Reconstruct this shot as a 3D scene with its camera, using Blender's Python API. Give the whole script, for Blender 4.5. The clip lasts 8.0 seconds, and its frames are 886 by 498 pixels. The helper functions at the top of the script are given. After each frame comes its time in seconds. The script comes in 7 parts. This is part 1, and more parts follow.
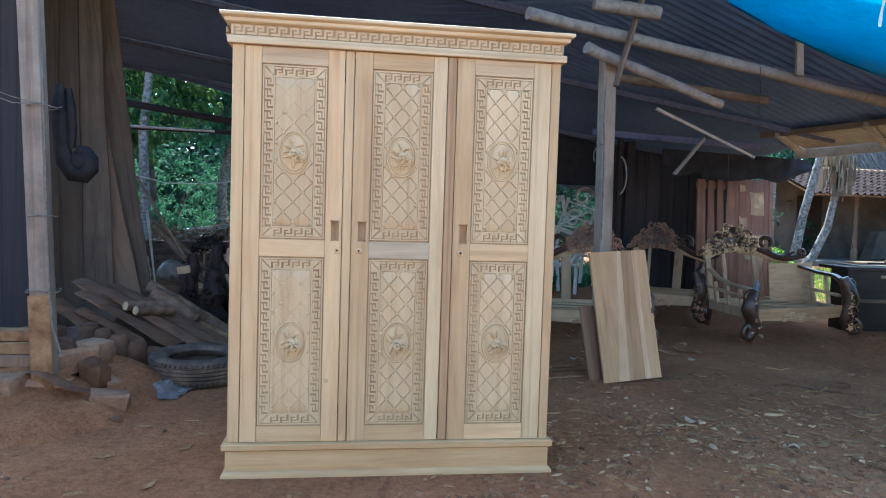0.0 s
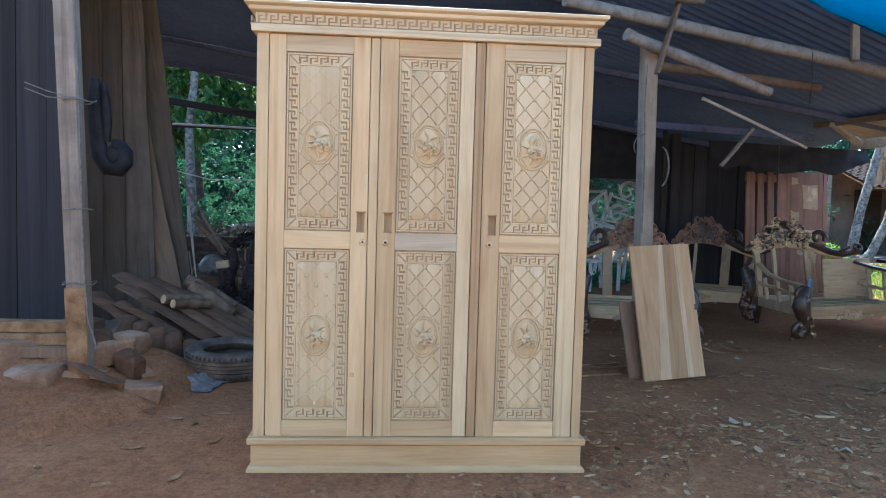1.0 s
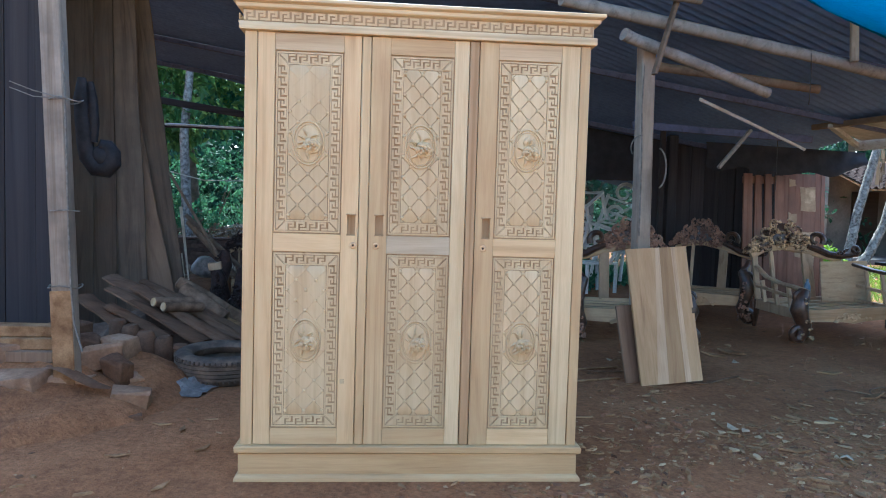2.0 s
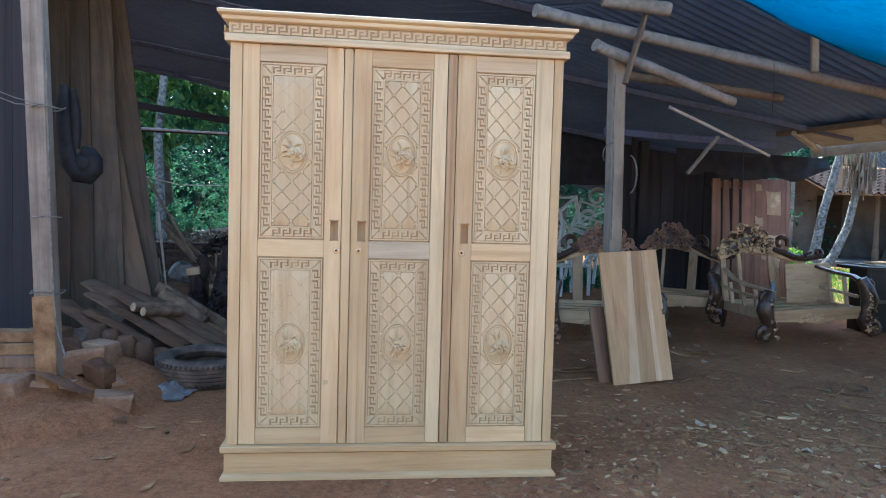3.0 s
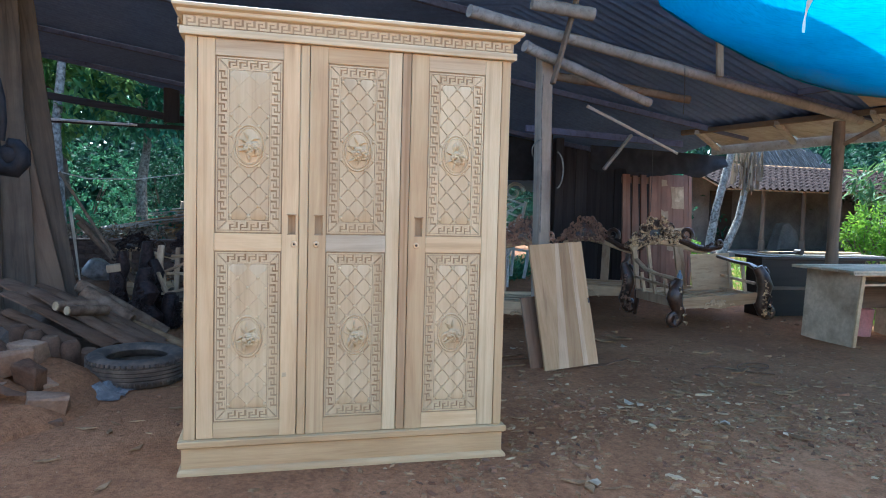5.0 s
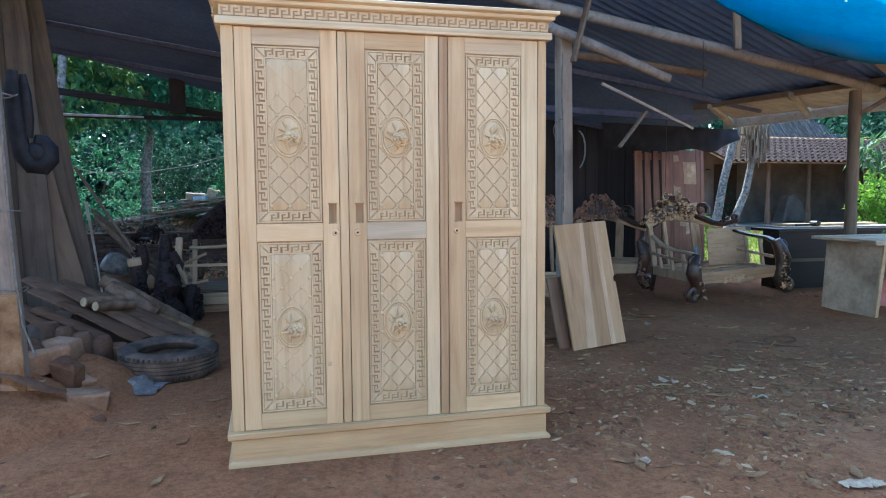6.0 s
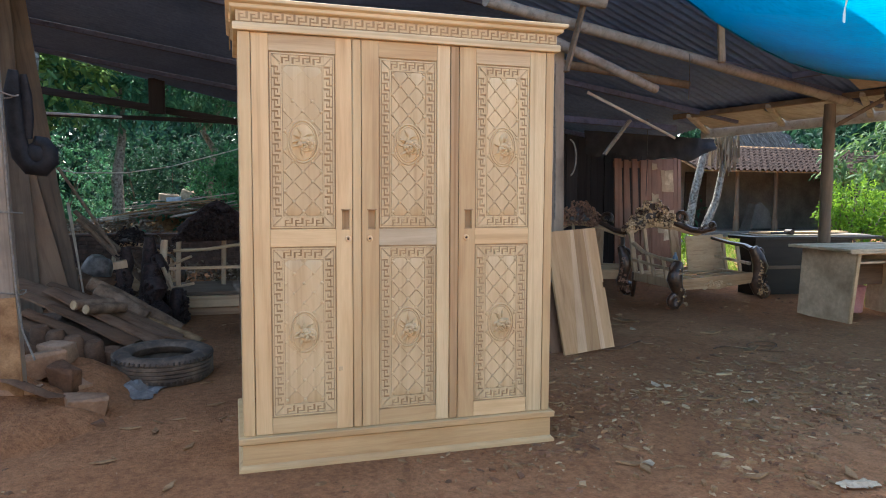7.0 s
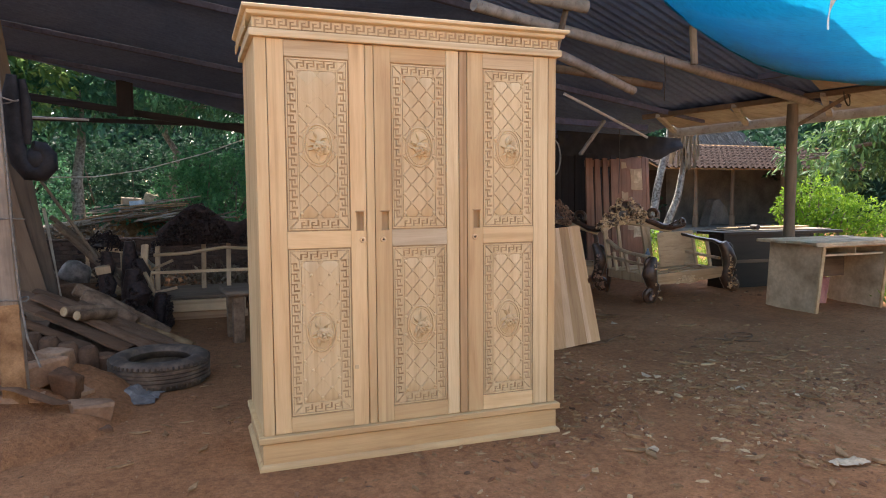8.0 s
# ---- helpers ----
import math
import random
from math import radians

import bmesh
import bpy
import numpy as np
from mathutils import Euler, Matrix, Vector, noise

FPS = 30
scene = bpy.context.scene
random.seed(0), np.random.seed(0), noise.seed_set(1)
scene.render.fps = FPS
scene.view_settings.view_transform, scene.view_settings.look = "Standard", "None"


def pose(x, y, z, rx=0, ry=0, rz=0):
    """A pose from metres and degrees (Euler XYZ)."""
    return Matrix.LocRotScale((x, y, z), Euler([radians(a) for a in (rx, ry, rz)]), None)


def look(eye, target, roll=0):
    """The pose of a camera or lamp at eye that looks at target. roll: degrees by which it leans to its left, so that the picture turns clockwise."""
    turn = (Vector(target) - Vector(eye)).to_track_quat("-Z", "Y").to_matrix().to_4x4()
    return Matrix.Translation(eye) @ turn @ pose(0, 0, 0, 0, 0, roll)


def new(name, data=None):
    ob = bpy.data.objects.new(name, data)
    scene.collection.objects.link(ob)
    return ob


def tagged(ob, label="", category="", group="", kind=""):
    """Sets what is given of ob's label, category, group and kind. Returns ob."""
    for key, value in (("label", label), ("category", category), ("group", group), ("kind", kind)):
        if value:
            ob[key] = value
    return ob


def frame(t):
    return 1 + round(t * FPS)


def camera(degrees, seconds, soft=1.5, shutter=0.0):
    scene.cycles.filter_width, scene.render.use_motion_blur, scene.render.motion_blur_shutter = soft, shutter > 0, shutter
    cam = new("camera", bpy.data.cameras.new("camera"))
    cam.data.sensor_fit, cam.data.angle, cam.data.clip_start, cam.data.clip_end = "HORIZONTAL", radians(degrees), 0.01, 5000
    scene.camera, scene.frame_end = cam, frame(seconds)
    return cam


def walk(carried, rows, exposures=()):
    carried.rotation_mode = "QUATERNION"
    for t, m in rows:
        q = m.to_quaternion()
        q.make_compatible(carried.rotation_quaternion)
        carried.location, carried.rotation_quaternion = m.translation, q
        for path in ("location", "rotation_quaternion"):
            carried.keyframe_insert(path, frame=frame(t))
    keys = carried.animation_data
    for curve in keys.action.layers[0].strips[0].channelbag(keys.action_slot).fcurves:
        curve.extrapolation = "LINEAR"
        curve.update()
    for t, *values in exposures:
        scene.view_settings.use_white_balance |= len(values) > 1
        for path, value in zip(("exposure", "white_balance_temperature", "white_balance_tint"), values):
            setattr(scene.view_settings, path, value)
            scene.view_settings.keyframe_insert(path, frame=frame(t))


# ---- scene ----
cam = camera(65.4, 8.0, soft=1.05)
PATH = [
    (0, (-0.223, -3.0, 1.161), (0.054, -1.022, 1.058), 1.8),
    (0.5, (-0.191, -2.961, 1.146), (0.033, -0.978, 1.016), 1.9),
    (1, (-0.142, -2.924, 1.135), (0.007, -0.933, 1.02), 1.6),
    (1.5, (-0.124, -2.859, 1.135), (0.055, -0.872, 0.992), 1.6),
    (1.7, (-0.118, -2.847, 1.138), (0.038, -0.857, 1.014), 1.7),
    (3, (-0.149, -2.963, 1.153), (0.08, -0.979, 1.053), 1.6),
    (3.5, (-0.202, -3.005, 1.158), (0.131, -1.035, 1.07), 1.2),
    (4, (-0.261, -3.032, 1.16), (0.157, -1.078, 1.072), 1.3),
    (5.3, (-0.41, -3.037, 1.142), (0.094, -1.104, 1.03), 1.2),
    (5.5, (-0.441, -3.027, 1.143), (0.072, -1.097, 1.038), 0.9),
    (6, (-0.545, -2.978, 1.151), (-0.054, -1.046, 0.992), -0.4),
    (6.5, (-0.631, -2.971, 1.159), (-0.179, -1.029, 1.003), -0.0),
    (7, (-0.733, -2.971, 1.168), (-0.155, -1.062, 1.019), 0.3),
    (7.5, (-0.876, -2.98, 1.17), (-0.174, -1.114, 1.015), -0.4),
    (8, (-0.981, -2.984, 1.172), (-0.292, -1.112, 1.023), -0.4),
]
EXPOSURES = [(0, 2.36, 5130, 0), (4, 2.36, 5110, 0), (5.5, 2.36, 4960, 0), (6.5, 2.36, 5020, -1), (7, 2.24, 6050, 5), (8, 2.26, 6800, 12)]
walk(cam, [(t, look(eye, target, roll)) for t, eye, target, roll in PATH], EXPOSURES)

# ---- world and sun: high sun behind the shed, open sky behind the camera ----
SUN_EL, SUN_AZ = 50.0, -6.0
world = bpy.data.worlds.new("world")
scene.world = world
world.use_nodes = True
_wt = world.node_tree
_sky = _wt.nodes.new("ShaderNodeTexSky")
_sky.sky_type, _sky.sun_disc = "NISHITA", False
_sky.sun_elevation, _sky.sun_rotation = radians(SUN_EL), radians(SUN_AZ)
_sky.dust_density, _sky.air_density = 2.5, 1.0
_wt.links.new(_sky.outputs[0], _wt.nodes["Background"].inputs[0])
_wt.nodes["Background"].inputs[1].default_value = 0.12
sun = new("sun", bpy.data.lights.new("sun", "SUN"))
sun.data.energy, sun.data.angle, sun.data.color = 2.8, radians(0.6), (1.0, 0.93, 0.82)
_sd = Vector((math.sin(radians(SUN_AZ)) * math.cos(radians(SUN_EL)), math.cos(radians(SUN_AZ)) * math.cos(radians(SUN_EL)), math.sin(radians(SUN_EL))))
sun.matrix_world = look(_sd * 30, (0, 0, 0))

# ---- mesh tools ----
class M:
    """Collects vertices and faces for one mesh."""

    def __init__(self):
        self.v, self.f = [], []

    def add(self, verts, faces, m=None):
        n = len(self.v)
        self.v += [tuple(m @ Vector(p)) for p in verts] if m is not None else [tuple(p) for p in verts]
        self.f += [tuple(i + n for i in f) for f in faces]
        return self

    def box(self, a, b, ch=0.0, m=None):
        lo = [min(p, q) for p, q in zip(a, b)]
        hi = [max(p, q) for p, q in zip(a, b)]
        c = min(ch, 0.45 * min(h - l for l, h in zip(lo, hi)))
        if c <= 0:
            vs = [(x, y, z) for x in (lo[0], hi[0]) for y in (lo[1], hi[1]) for z in (lo[2], hi[2])]
            fs = [(0, 1, 3, 2), (4, 6, 7, 5), (0, 4, 5, 1), (2, 3, 7, 6), (0, 2, 6, 4), (1, 5, 7, 3)]
            return self.add(vs, fs, m)
        vs, ix = [], {}
        for sx in (0, 1):
            for sy in (0, 1):
                for sz in (0, 1):
                    s = (sx, sy, sz)
                    for k in range(3):
                        p = []
                        for j in range(3):
                            e = hi[j] if s[j] else lo[j]
                            p.append(e if j == k else e + (-c if s[j] else c))
                        ix[(s, k)] = len(vs)
                        vs.append(tuple(p))
        fs = []
        for k in range(3):
            j, l = (k + 1) % 3, (k + 2) % 3
            for e in (0, 1):
                q = []
                for u, w in ((0, 0), (1, 0), (1, 1), (0, 1)):
                    s = [0, 0, 0]
                    s[k], s[j], s[l] = e, u, w
                    q.append(ix[(tuple(s), k)])
                fs.append(tuple(q if e else q[::-1]))
            for u in (0, 1):
                for w in (0, 1):
                    s0, s1 = [0, 0, 0], [0, 0, 0]
                    s0[j] = s1[j] = u
                    s0[l] = s1[l] = w
                    s0[k], s1[k] = 0, 1
                    q = [ix[(tuple(s0), j)], ix[(tuple(s1), j)], ix[(tuple(s1), l)], ix[(tuple(s0), l)]]
                    fs.append(tuple(q if u != w else q[::-1]))
        for s in [(x, y, z) for x in (0, 1) for y in (0, 1) for z in (0, 1)]:
            q = [ix[(s, 0)], ix[(s, 1)], ix[(s, 2)]]
            fs.append(tuple(q if sum(s) % 2 else q[::-1]))
        return self.add(vs, fs, m)

    def tube(self, pts, radii, n=10, cap=True, flat=1.0, m=None):
        """A round bar along pts; radii a number or one per point; flat squeezes it along its second side."""
        pts = [Vector(p) for p in pts]
        if not hasattr(radii, "__len__"):
            radii = [radii] * len(pts)
        vs, fs = [], []
        up = None
        for i, p in enumerate(pts):
            d = (pts[min(i + 1, len(pts) - 1)] - pts[max(i - 1, 0)]).normalized()
            if up is None:
                up = d.orthogonal().normalized() if abs(d.z) > 0.9 else Vector((0, 0, 1))
            a = d.cross(up).normalized()
            up = a.cross(d).normalized()
            for k in range(n):
                t = 2 * math.pi * k / n
                vs.append(p + radii[i] * (math.cos(t) * a + flat * math.sin(t) * up))
        for i in range(len(pts) - 1):
            for k in range(n):
                fs.append((i * n + k, i * n + (k + 1) % n, (i + 1) * n + (k + 1) % n, (i + 1) * n + k))
        if cap:
            fs.append(tuple(range(n))[::-1])
            fs.append(tuple((len(pts) - 1) * n + k for k in range(n)))
        return self.add(vs, fs, m)

    def lathe(self, prof, n=24, m=None):
        """Turns the outline [(radius, height)] round z."""
        vs = [(r * math.cos(2 * math.pi * k / n), r * math.sin(2 * math.pi * k / n), z) for r, z in prof for k in range(n)]
        fs = [(i * n + k, i * n + (k + 1) % n, (i + 1) * n + (k + 1) % n, (i + 1) * n + k) for i in range(len(prof) - 1) for k in range(n)]
        if prof[0][0] > 1e-5:
            fs.append(tuple(range(n))[::-1])
        if prof[-1][0] > 1e-5:
            fs.append(tuple((len(prof) - 1) * n + k for k in range(n)))
        return self.add(vs, fs, m)

    def prism(self, poly, y0, y1, ch=0.0, m=None):
        """A polygon in x and z, from its front at y0 to its back at y1; the front edge is chamfered by ch."""
        n = len(poly)
        cx, cz = sum(p[0] for p in poly) / n, sum(p[1] for p in poly) / n
        ar = sum(poly[i][0] * poly[(i + 1) % n][1] - poly[(i + 1) % n][0] * poly[i][1] for i in range(n))
        if ar < 0:
            poly = poly[::-1]
        ins = []
        for x, z in poly:
            d = math.hypot(x - cx, z - cz) or 1
            k = max(0.0, 1 - ch * 1.3 / d)
            ins.append((cx + (x - cx) * k, cz + (z - cz) * k))
        vs = [(x, y1, z) for x, z in poly] + [(x, y0 + ch * 0.8, z) for x, z in poly] + [(x, y0, z) for x, z in ins]
        fs = [tuple(range(n))[::-1], tuple(2 * n + i for i in range(n))]
        for i in range(n):
            j = (i + 1) % n
            fs += [(i, j, n + j, n + i), (n + i, n + j, 2 * n + j, 2 * n + i)]
        return self.add(vs, fs, m)

    def ball(self, c, r, n=8, k=5, m=None):
        """A lump; r is one radius for each axis."""
        rx, ry, rz = (r, r, r) if not hasattr(r, "__len__") else r
        vs = [(c[0], c[1], c[2] - rz)]
        for i in range(1, k):
            t = math.pi * i / k
            for j in range(n):
                a = 2 * math.pi * j / n
                vs.append((c[0] + rx * math.sin(t) * math.cos(a), c[1] + ry * math.sin(t) * math.sin(a), c[2] - rz * math.cos(t)))
        vs.append((c[0], c[1], c[2] + rz))
        fs = [(0, 1 + (j + 1) % n, 1 + j) for j in range(n)]
        for i in range(k - 2):
            for j in range(n):
                fs.append((1 + i * n + j, 1 + i * n + (j + 1) % n, 1 + (i + 1) * n + (j + 1) % n, 1 + (i + 1) * n + j))
        e = len(vs) - 1
        fs += [(e, 1 + (k - 2) * n + j, 1 + (k - 2) * n + (j + 1) % n) for j in range(n)]
        return self.add(vs, fs, m)

    def mesh(self, name, mat, sharp=38):
        me = bpy.data.meshes.new(name)
        me.from_pydata(self.v, [], self.f)
        me.materials.append(mat)
        me.shade_smooth()
        me.set_sharp_from_angle(angle=radians(sharp))
        me.update()
        return me

    def rough(self, amount, scale, seed=0.0):
        """Uneven surface."""
        out = []
        for p in self.v:
            q = Vector(p)
            d = noise.noise_vector(q * scale + Vector((seed, seed * 1.7, seed * 0.6)))
            out.append(tuple(q + d * amount))
        self.v = out
        return self


def thing(name, m=None, label="", category="", group="", kind=""):
    """An Empty at a thing's base that carries its parts."""
    ob = new(name)
    ob.empty_display_size = 0.1
    ob.matrix_basis = m if m is not None else Matrix()
    return tagged(ob, label, category, group, kind)


def part(name, mm, mat, parent, label="", m=None, sharp=38):
    ob = new(name, mm.mesh(name, mat, sharp) if isinstance(mm, M) else mm)
    ob.parent = parent
    if m is not None:
        ob.matrix_basis = m
    return tagged(ob, label)


def single(name, mm, mat, label, category, group="", kind="", m=None, sharp=38):
    ob = new(name, mm.mesh(name, mat, sharp) if isinstance(mm, M) else mm)
    if m is not None:
        ob.matrix_basis = m
    return tagged(ob, label, category, group, kind)


def bar_between(a, b, w, h, ch=0.004, over=0.0):
    """A sawn bar from a to b, w wide and h high."""
    a, b = Vector(a), Vector(b)
    d = b - a
    l = d.length
    q = d.to_track_quat("Y", "Z").to_matrix().to_4x4()
    return M().box((-w / 2, -over, -h / 2), (w / 2, l + over, h / 2), ch, Matrix.Translation(a) @ q)


# ---- materials ----
def nodes_of(name):
    mat = bpy.data.materials.new(name)
    mat.use_nodes = True
    nt = mat.node_tree
    return mat, nt, nt.nodes["Principled BSDF"]


def N(nt, kind, **kw):
    nd = nt.nodes.new("ShaderNode" + kind)
    for k, v in kw.items():
        if k in nd.inputs:
            nd.inputs[k].default_value = v
    return nd


def ramp(nt, fac, stops):
    nd = nt.nodes.new("ShaderNodeValToRGB")
    els = nd.color_ramp.elements
    while len(els) < len(stops):
        els.new(0.5)
    for e, (p, c) in zip(els, stops):
        e.position, e.color = p, (*c, 1)
    nt.links.new(fac, nd.inputs["Fac"])
    return nd.outputs["Color"]


def mix(nt, fac, a, b, blend="MIX"):
    nd = nt.nodes.new("ShaderNodeMix")
    nd.data_type, nd.blend_type = "RGBA", blend
    if hasattr(fac, "links"):
        nt.links.new(fac, nd.inputs[0])
    else:
        nd.inputs[0].default_value = fac
    for s, c in ((nd.inputs[6], a), (nd.inputs[7], b)):
        if hasattr(c, "links"):
            nt.links.new(c, s)
        else:
            s.default_value = (*c, 1)
    return nd.outputs[2]


def coords(nt, scale, shift=True, source="Object"):
    """Object coordinates, stretched, shifted by each object's own random number."""
    tc = N(nt, "TexCoord")
    mp = N(nt, "Mapping")
    mp.inputs["Scale"].default_value = scale
    if shift:
        oi = N(nt, "ObjectInfo")
        cm = N(nt, "CombineXYZ")
        for k, f in zip("XYZ", (37.0, 91.0, 53.0)):
            mu = N(nt, "Math")
            mu.operation = "MULTIPLY"
            mu.inputs[1].default_value = f
            nt.links.new(oi.outputs["Random"], mu.inputs[0])
            nt.links.new(mu.outputs[0], cm.inputs[k])
        nt.links.new(cm.outputs[0], mp.inputs["Location"])
    nt.links.new(tc.outputs[source], mp.inputs["Vector"])
    return mp.outputs[0]


def bump(nt, bsdf, height, strength, dist):
    b = N(nt, "Bump", Strength=strength, Distance=dist)
    nt.links.new(height, b.inputs["Height"])
    nt.links.new(b.outputs[0], bsdf.inputs["Normal"])


def wood(name, light, mid, dark, axis="z", rough=0.6, vary=0.18, dirt=0.0, streak=0.35, gloss=0.3, veins=0.55, blots=0.5):
    """Sawn or planed wood with grain along one axis."""
    mat, nt, b = nodes_of(name)
    st = {"x": (1.2, 14, 14), "y": (14, 1.2, 14), "z": (14, 14, 1.2)}[axis]
    fine = {"x": (9, 210, 210), "y": (210, 9, 210), "z": (210, 210, 9)}[axis]
    n1 = N(nt, "TexNoise", Scale=1.0, Detail=5.0, Roughness=0.6, Distortion=0.8)
    nt.links.new(coords(nt, st), n1.inputs["Vector"])
    n2 = N(nt, "TexNoise", Scale=1.0, Detail=4.0, Roughness=0.7)
    nt.links.new(coords(nt, fine), n2.inputs["Vector"])
    col = ramp(nt, n1.outputs["Fac"], [(0.24, dark), (0.42, mid), (0.64, light), (0.84, mid)])
    grain = ramp(nt, n2.outputs["Fac"], [(0.35, (0.72, 0.68, 0.62)), (0.6, (1, 1, 1))])
    col = mix(nt, streak, col, grain, "MULTIPLY")
    vein = N(nt, "TexNoise", Scale=1.0, Detail=2.0, Roughness=0.5, Distortion=0.3)
    vs = {"x": (0.35, 26, 26), "y": (26, 0.35, 26), "z": (26, 26, 0.35)}[axis]
    nt.links.new(coords(nt, vs), vein.inputs["Vector"])
    col = mix(nt, veins, col, ramp(nt, vein.outputs["Fac"], [(0.60, (1, 1, 1)), (0.69, (0.55, 0.46, 0.38)), (0.76, (0.9, 0.86, 0.8))]), "MULTIPLY")
    blot = N(nt, "TexNoise", Scale=2.2, Detail=3.0, Roughness=0.5)
    nt.links.new(coords(nt, (1, 1, 1)), blot.inputs["Vector"])
    col = mix(nt, blots, col, ramp(nt, blot.outputs["Fac"], [(0.35, (0.80, 0.75, 0.68)), (0.62, (1.06, 1.06, 1.06))]), "MULTIPLY")
    oi = N(nt, "ObjectInfo")
    tone = ramp(nt, oi.outputs["Random"], [(0, (1 - vary, 1 - vary * 1.15, 1 - vary * 1.35)), (1, (1 + vary * 0.4,) * 3)])
    col = mix(nt, 1.0, col, tone, "MULTIPLY")
    if dirt:
        n3 = N(nt, "TexNoise", Scale=3.5, Detail=7.0, Roughness=0.65)
        nt.links.new(coords(nt, (1, 1, 1)), n3.inputs["Vector"])
        fac = ramp(nt, n3.outputs["Fac"], [(0.42, (0, 0, 0)), (0.68, (dirt, dirt, dirt))])
        col = mix(nt, fac, col, (0.10, 0.085, 0.07))
    nt.links.new(col, b.inputs["Base Color"])
    b.inputs["Roughness"].default_value = rough
    b.inputs["Specular IOR Level"].default_value = gloss
    bump(nt, b, n2.outputs["Fac"], 0.25, 0.002)
    return mat


def plain(name, a, b_, scale=6.0, rough=0.6, metal=0.0, detail=6.0, bumps=0.3, dist=0.004, gloss=0.5, fine=60.0, lo=0.35, hi=0.65):
    """Two tones mixed by a broad and a fine noise, with relief."""
    mat, nt, b = nodes_of(name)
    n1 = N(nt, "TexNoise", Scale=scale, Detail=detail, Roughness=0.6)
    n2 = N(nt, "TexNoise", Scale=fine, Detail=4.0, Roughness=0.65)
    c = coords(nt, (1, 1, 1))
    nt.links.new(c, n1.inputs["Vector"])
    nt.links.new(c, n2.inputs["Vector"])
    col = ramp(nt, n1.outputs["Fac"], [(lo, a), (hi, b_)])
    col = mix(nt, 0.45, col, ramp(nt, n2.outputs["Fac"], [(0.35, (0.62, 0.62, 0.62)), (0.65, (1.1, 1.1, 1.1))]), "MULTIPLY")
    nt.links.new(col, b.inputs["Base Color"])
    b.inputs["Roughness"].default_value = rough
    b.inputs["Metallic"].default_value = metal
    b.inputs["Specular IOR Level"].default_value = gloss
    bump(nt, b, n2.outputs["Fac"], bumps, dist)
    return mat


def leaf_mat(name, a, b_, glow, rough=0.45, thin=0.45):
    """A leaf that lets light through; its tone varies leaf by leaf."""
    mat, nt, b = nodes_of(name)
    ge = N(nt, "NewGeometry")
    col = ramp(nt, ge.outputs["Random Per Island"], [(0.0, a), (0.7, b_), (1.0, glow)])
    nt.links.new(col, b.inputs["Base Color"])
    b.inputs["Roughness"].default_value = rough
    b.inputs["Specular IOR Level"].default_value = 0.25
    tr = N(nt, "BsdfTranslucent")
    nt.links.new(mix(nt, 0.55, col, glow), tr.inputs["Color"])
    ms = N(nt, "MixShader")
    ms.inputs[0].default_value = thin
    nt.links.new(b.outputs[0], ms.inputs[1])
    nt.links.new(tr.outputs[0], ms.inputs[2])
    nt.links.new(ms.outputs[0], nt.nodes["Material Output"].inputs["Surface"])
    return mat


def tarp_mat():
    """Woven blue plastic sheet, lit through by the sun."""
    mat, nt, b = nodes_of("blue_tarp_weave")
    n1 = N(nt, "TexNoise", Scale=1.6, Detail=5.0, Roughness=0.6)
    n2 = N(nt, "TexNoise", Scale=1.0, Detail=3.0)
    nt.links.new(coords(nt, (1, 1, 1)), n1.inputs["Vector"])
    nt.links.new(coords(nt, (16, 170, 60)), n2.inputs["Vector"])
    col = ramp(nt, n1.outputs["Fac"], [(0.3, (0.0, 0.23, 0.40)), (0.7, (0.0, 0.31, 0.50))])
    col = mix(nt, 0.8, col, ramp(nt, n2.outputs["Fac"], [(0.36, (0.5, 0.55, 0.6)), (0.52, (1.05, 1.05, 1.05))]), "MULTIPLY")
    nt.links.new(col, b.inputs["Base Color"])
    b.inputs["Roughness"].default_value = 0.5
    b.inputs["Specular IOR Level"].default_value = 0.15
    tr = N(nt, "BsdfTranslucent")
    nt.links.new(col, tr.inputs["Color"])
    ms = N(nt, "MixShader")
    ms.inputs[0].default_value = 0.55
    nt.links.new(b.outputs[0], ms.inputs[1])
    nt.links.new(tr.outputs[0], ms.inputs[2])
    nt.links.new(ms.outputs[0], nt.nodes["Material Output"].inputs["Surface"])
    return mat


TEAK = ((0.683, 0.523, 0.288), (0.614, 0.438, 0.231), (0.465, 0.306, 0.151))
teak_z = wood("raw_teak_upright", *TEAK, axis="z", vary=0.2, streak=0.24, veins=0.4, blots=0.4)
teak_x = wood("raw_teak_across", *TEAK, axis="x", vary=0.2, streak=0.24, veins=0.4, blots=0.4)
board_z = wood("oiled_board", (0.57, 0.375, 0.195), (0.49, 0.307, 0.15), (0.32, 0.186, 0.088), axis="z", vary=0.2)
heart_z = wood("teak_heartwood", (0.515, 0.359, 0.190), (0.455, 0.304, 0.160), (0.357, 0.229, 0.117), axis="z", vary=0.1)
teak_carve = wood("raw_teak_carved", (0.663, 0.532, 0.312), (0.604, 0.463, 0.263), (0.494, 0.359, 0.193), axis="z", vary=0.1, streak=0.18, veins=0.25, blots=0.4)
# same teak darkened so that grooves and finger pulls look shaded
teak_groove_shade = wood("shaded_carved_ground", (0.475, 0.354, 0.202), (0.406, 0.288, 0.160), (0.307, 0.207, 0.111), axis="z", vary=0.1)
board_sap = wood("board_sapwood", (0.66, 0.47, 0.29), (0.61, 0.415, 0.245), (0.52, 0.34, 0.19), axis="z", vary=0.05)
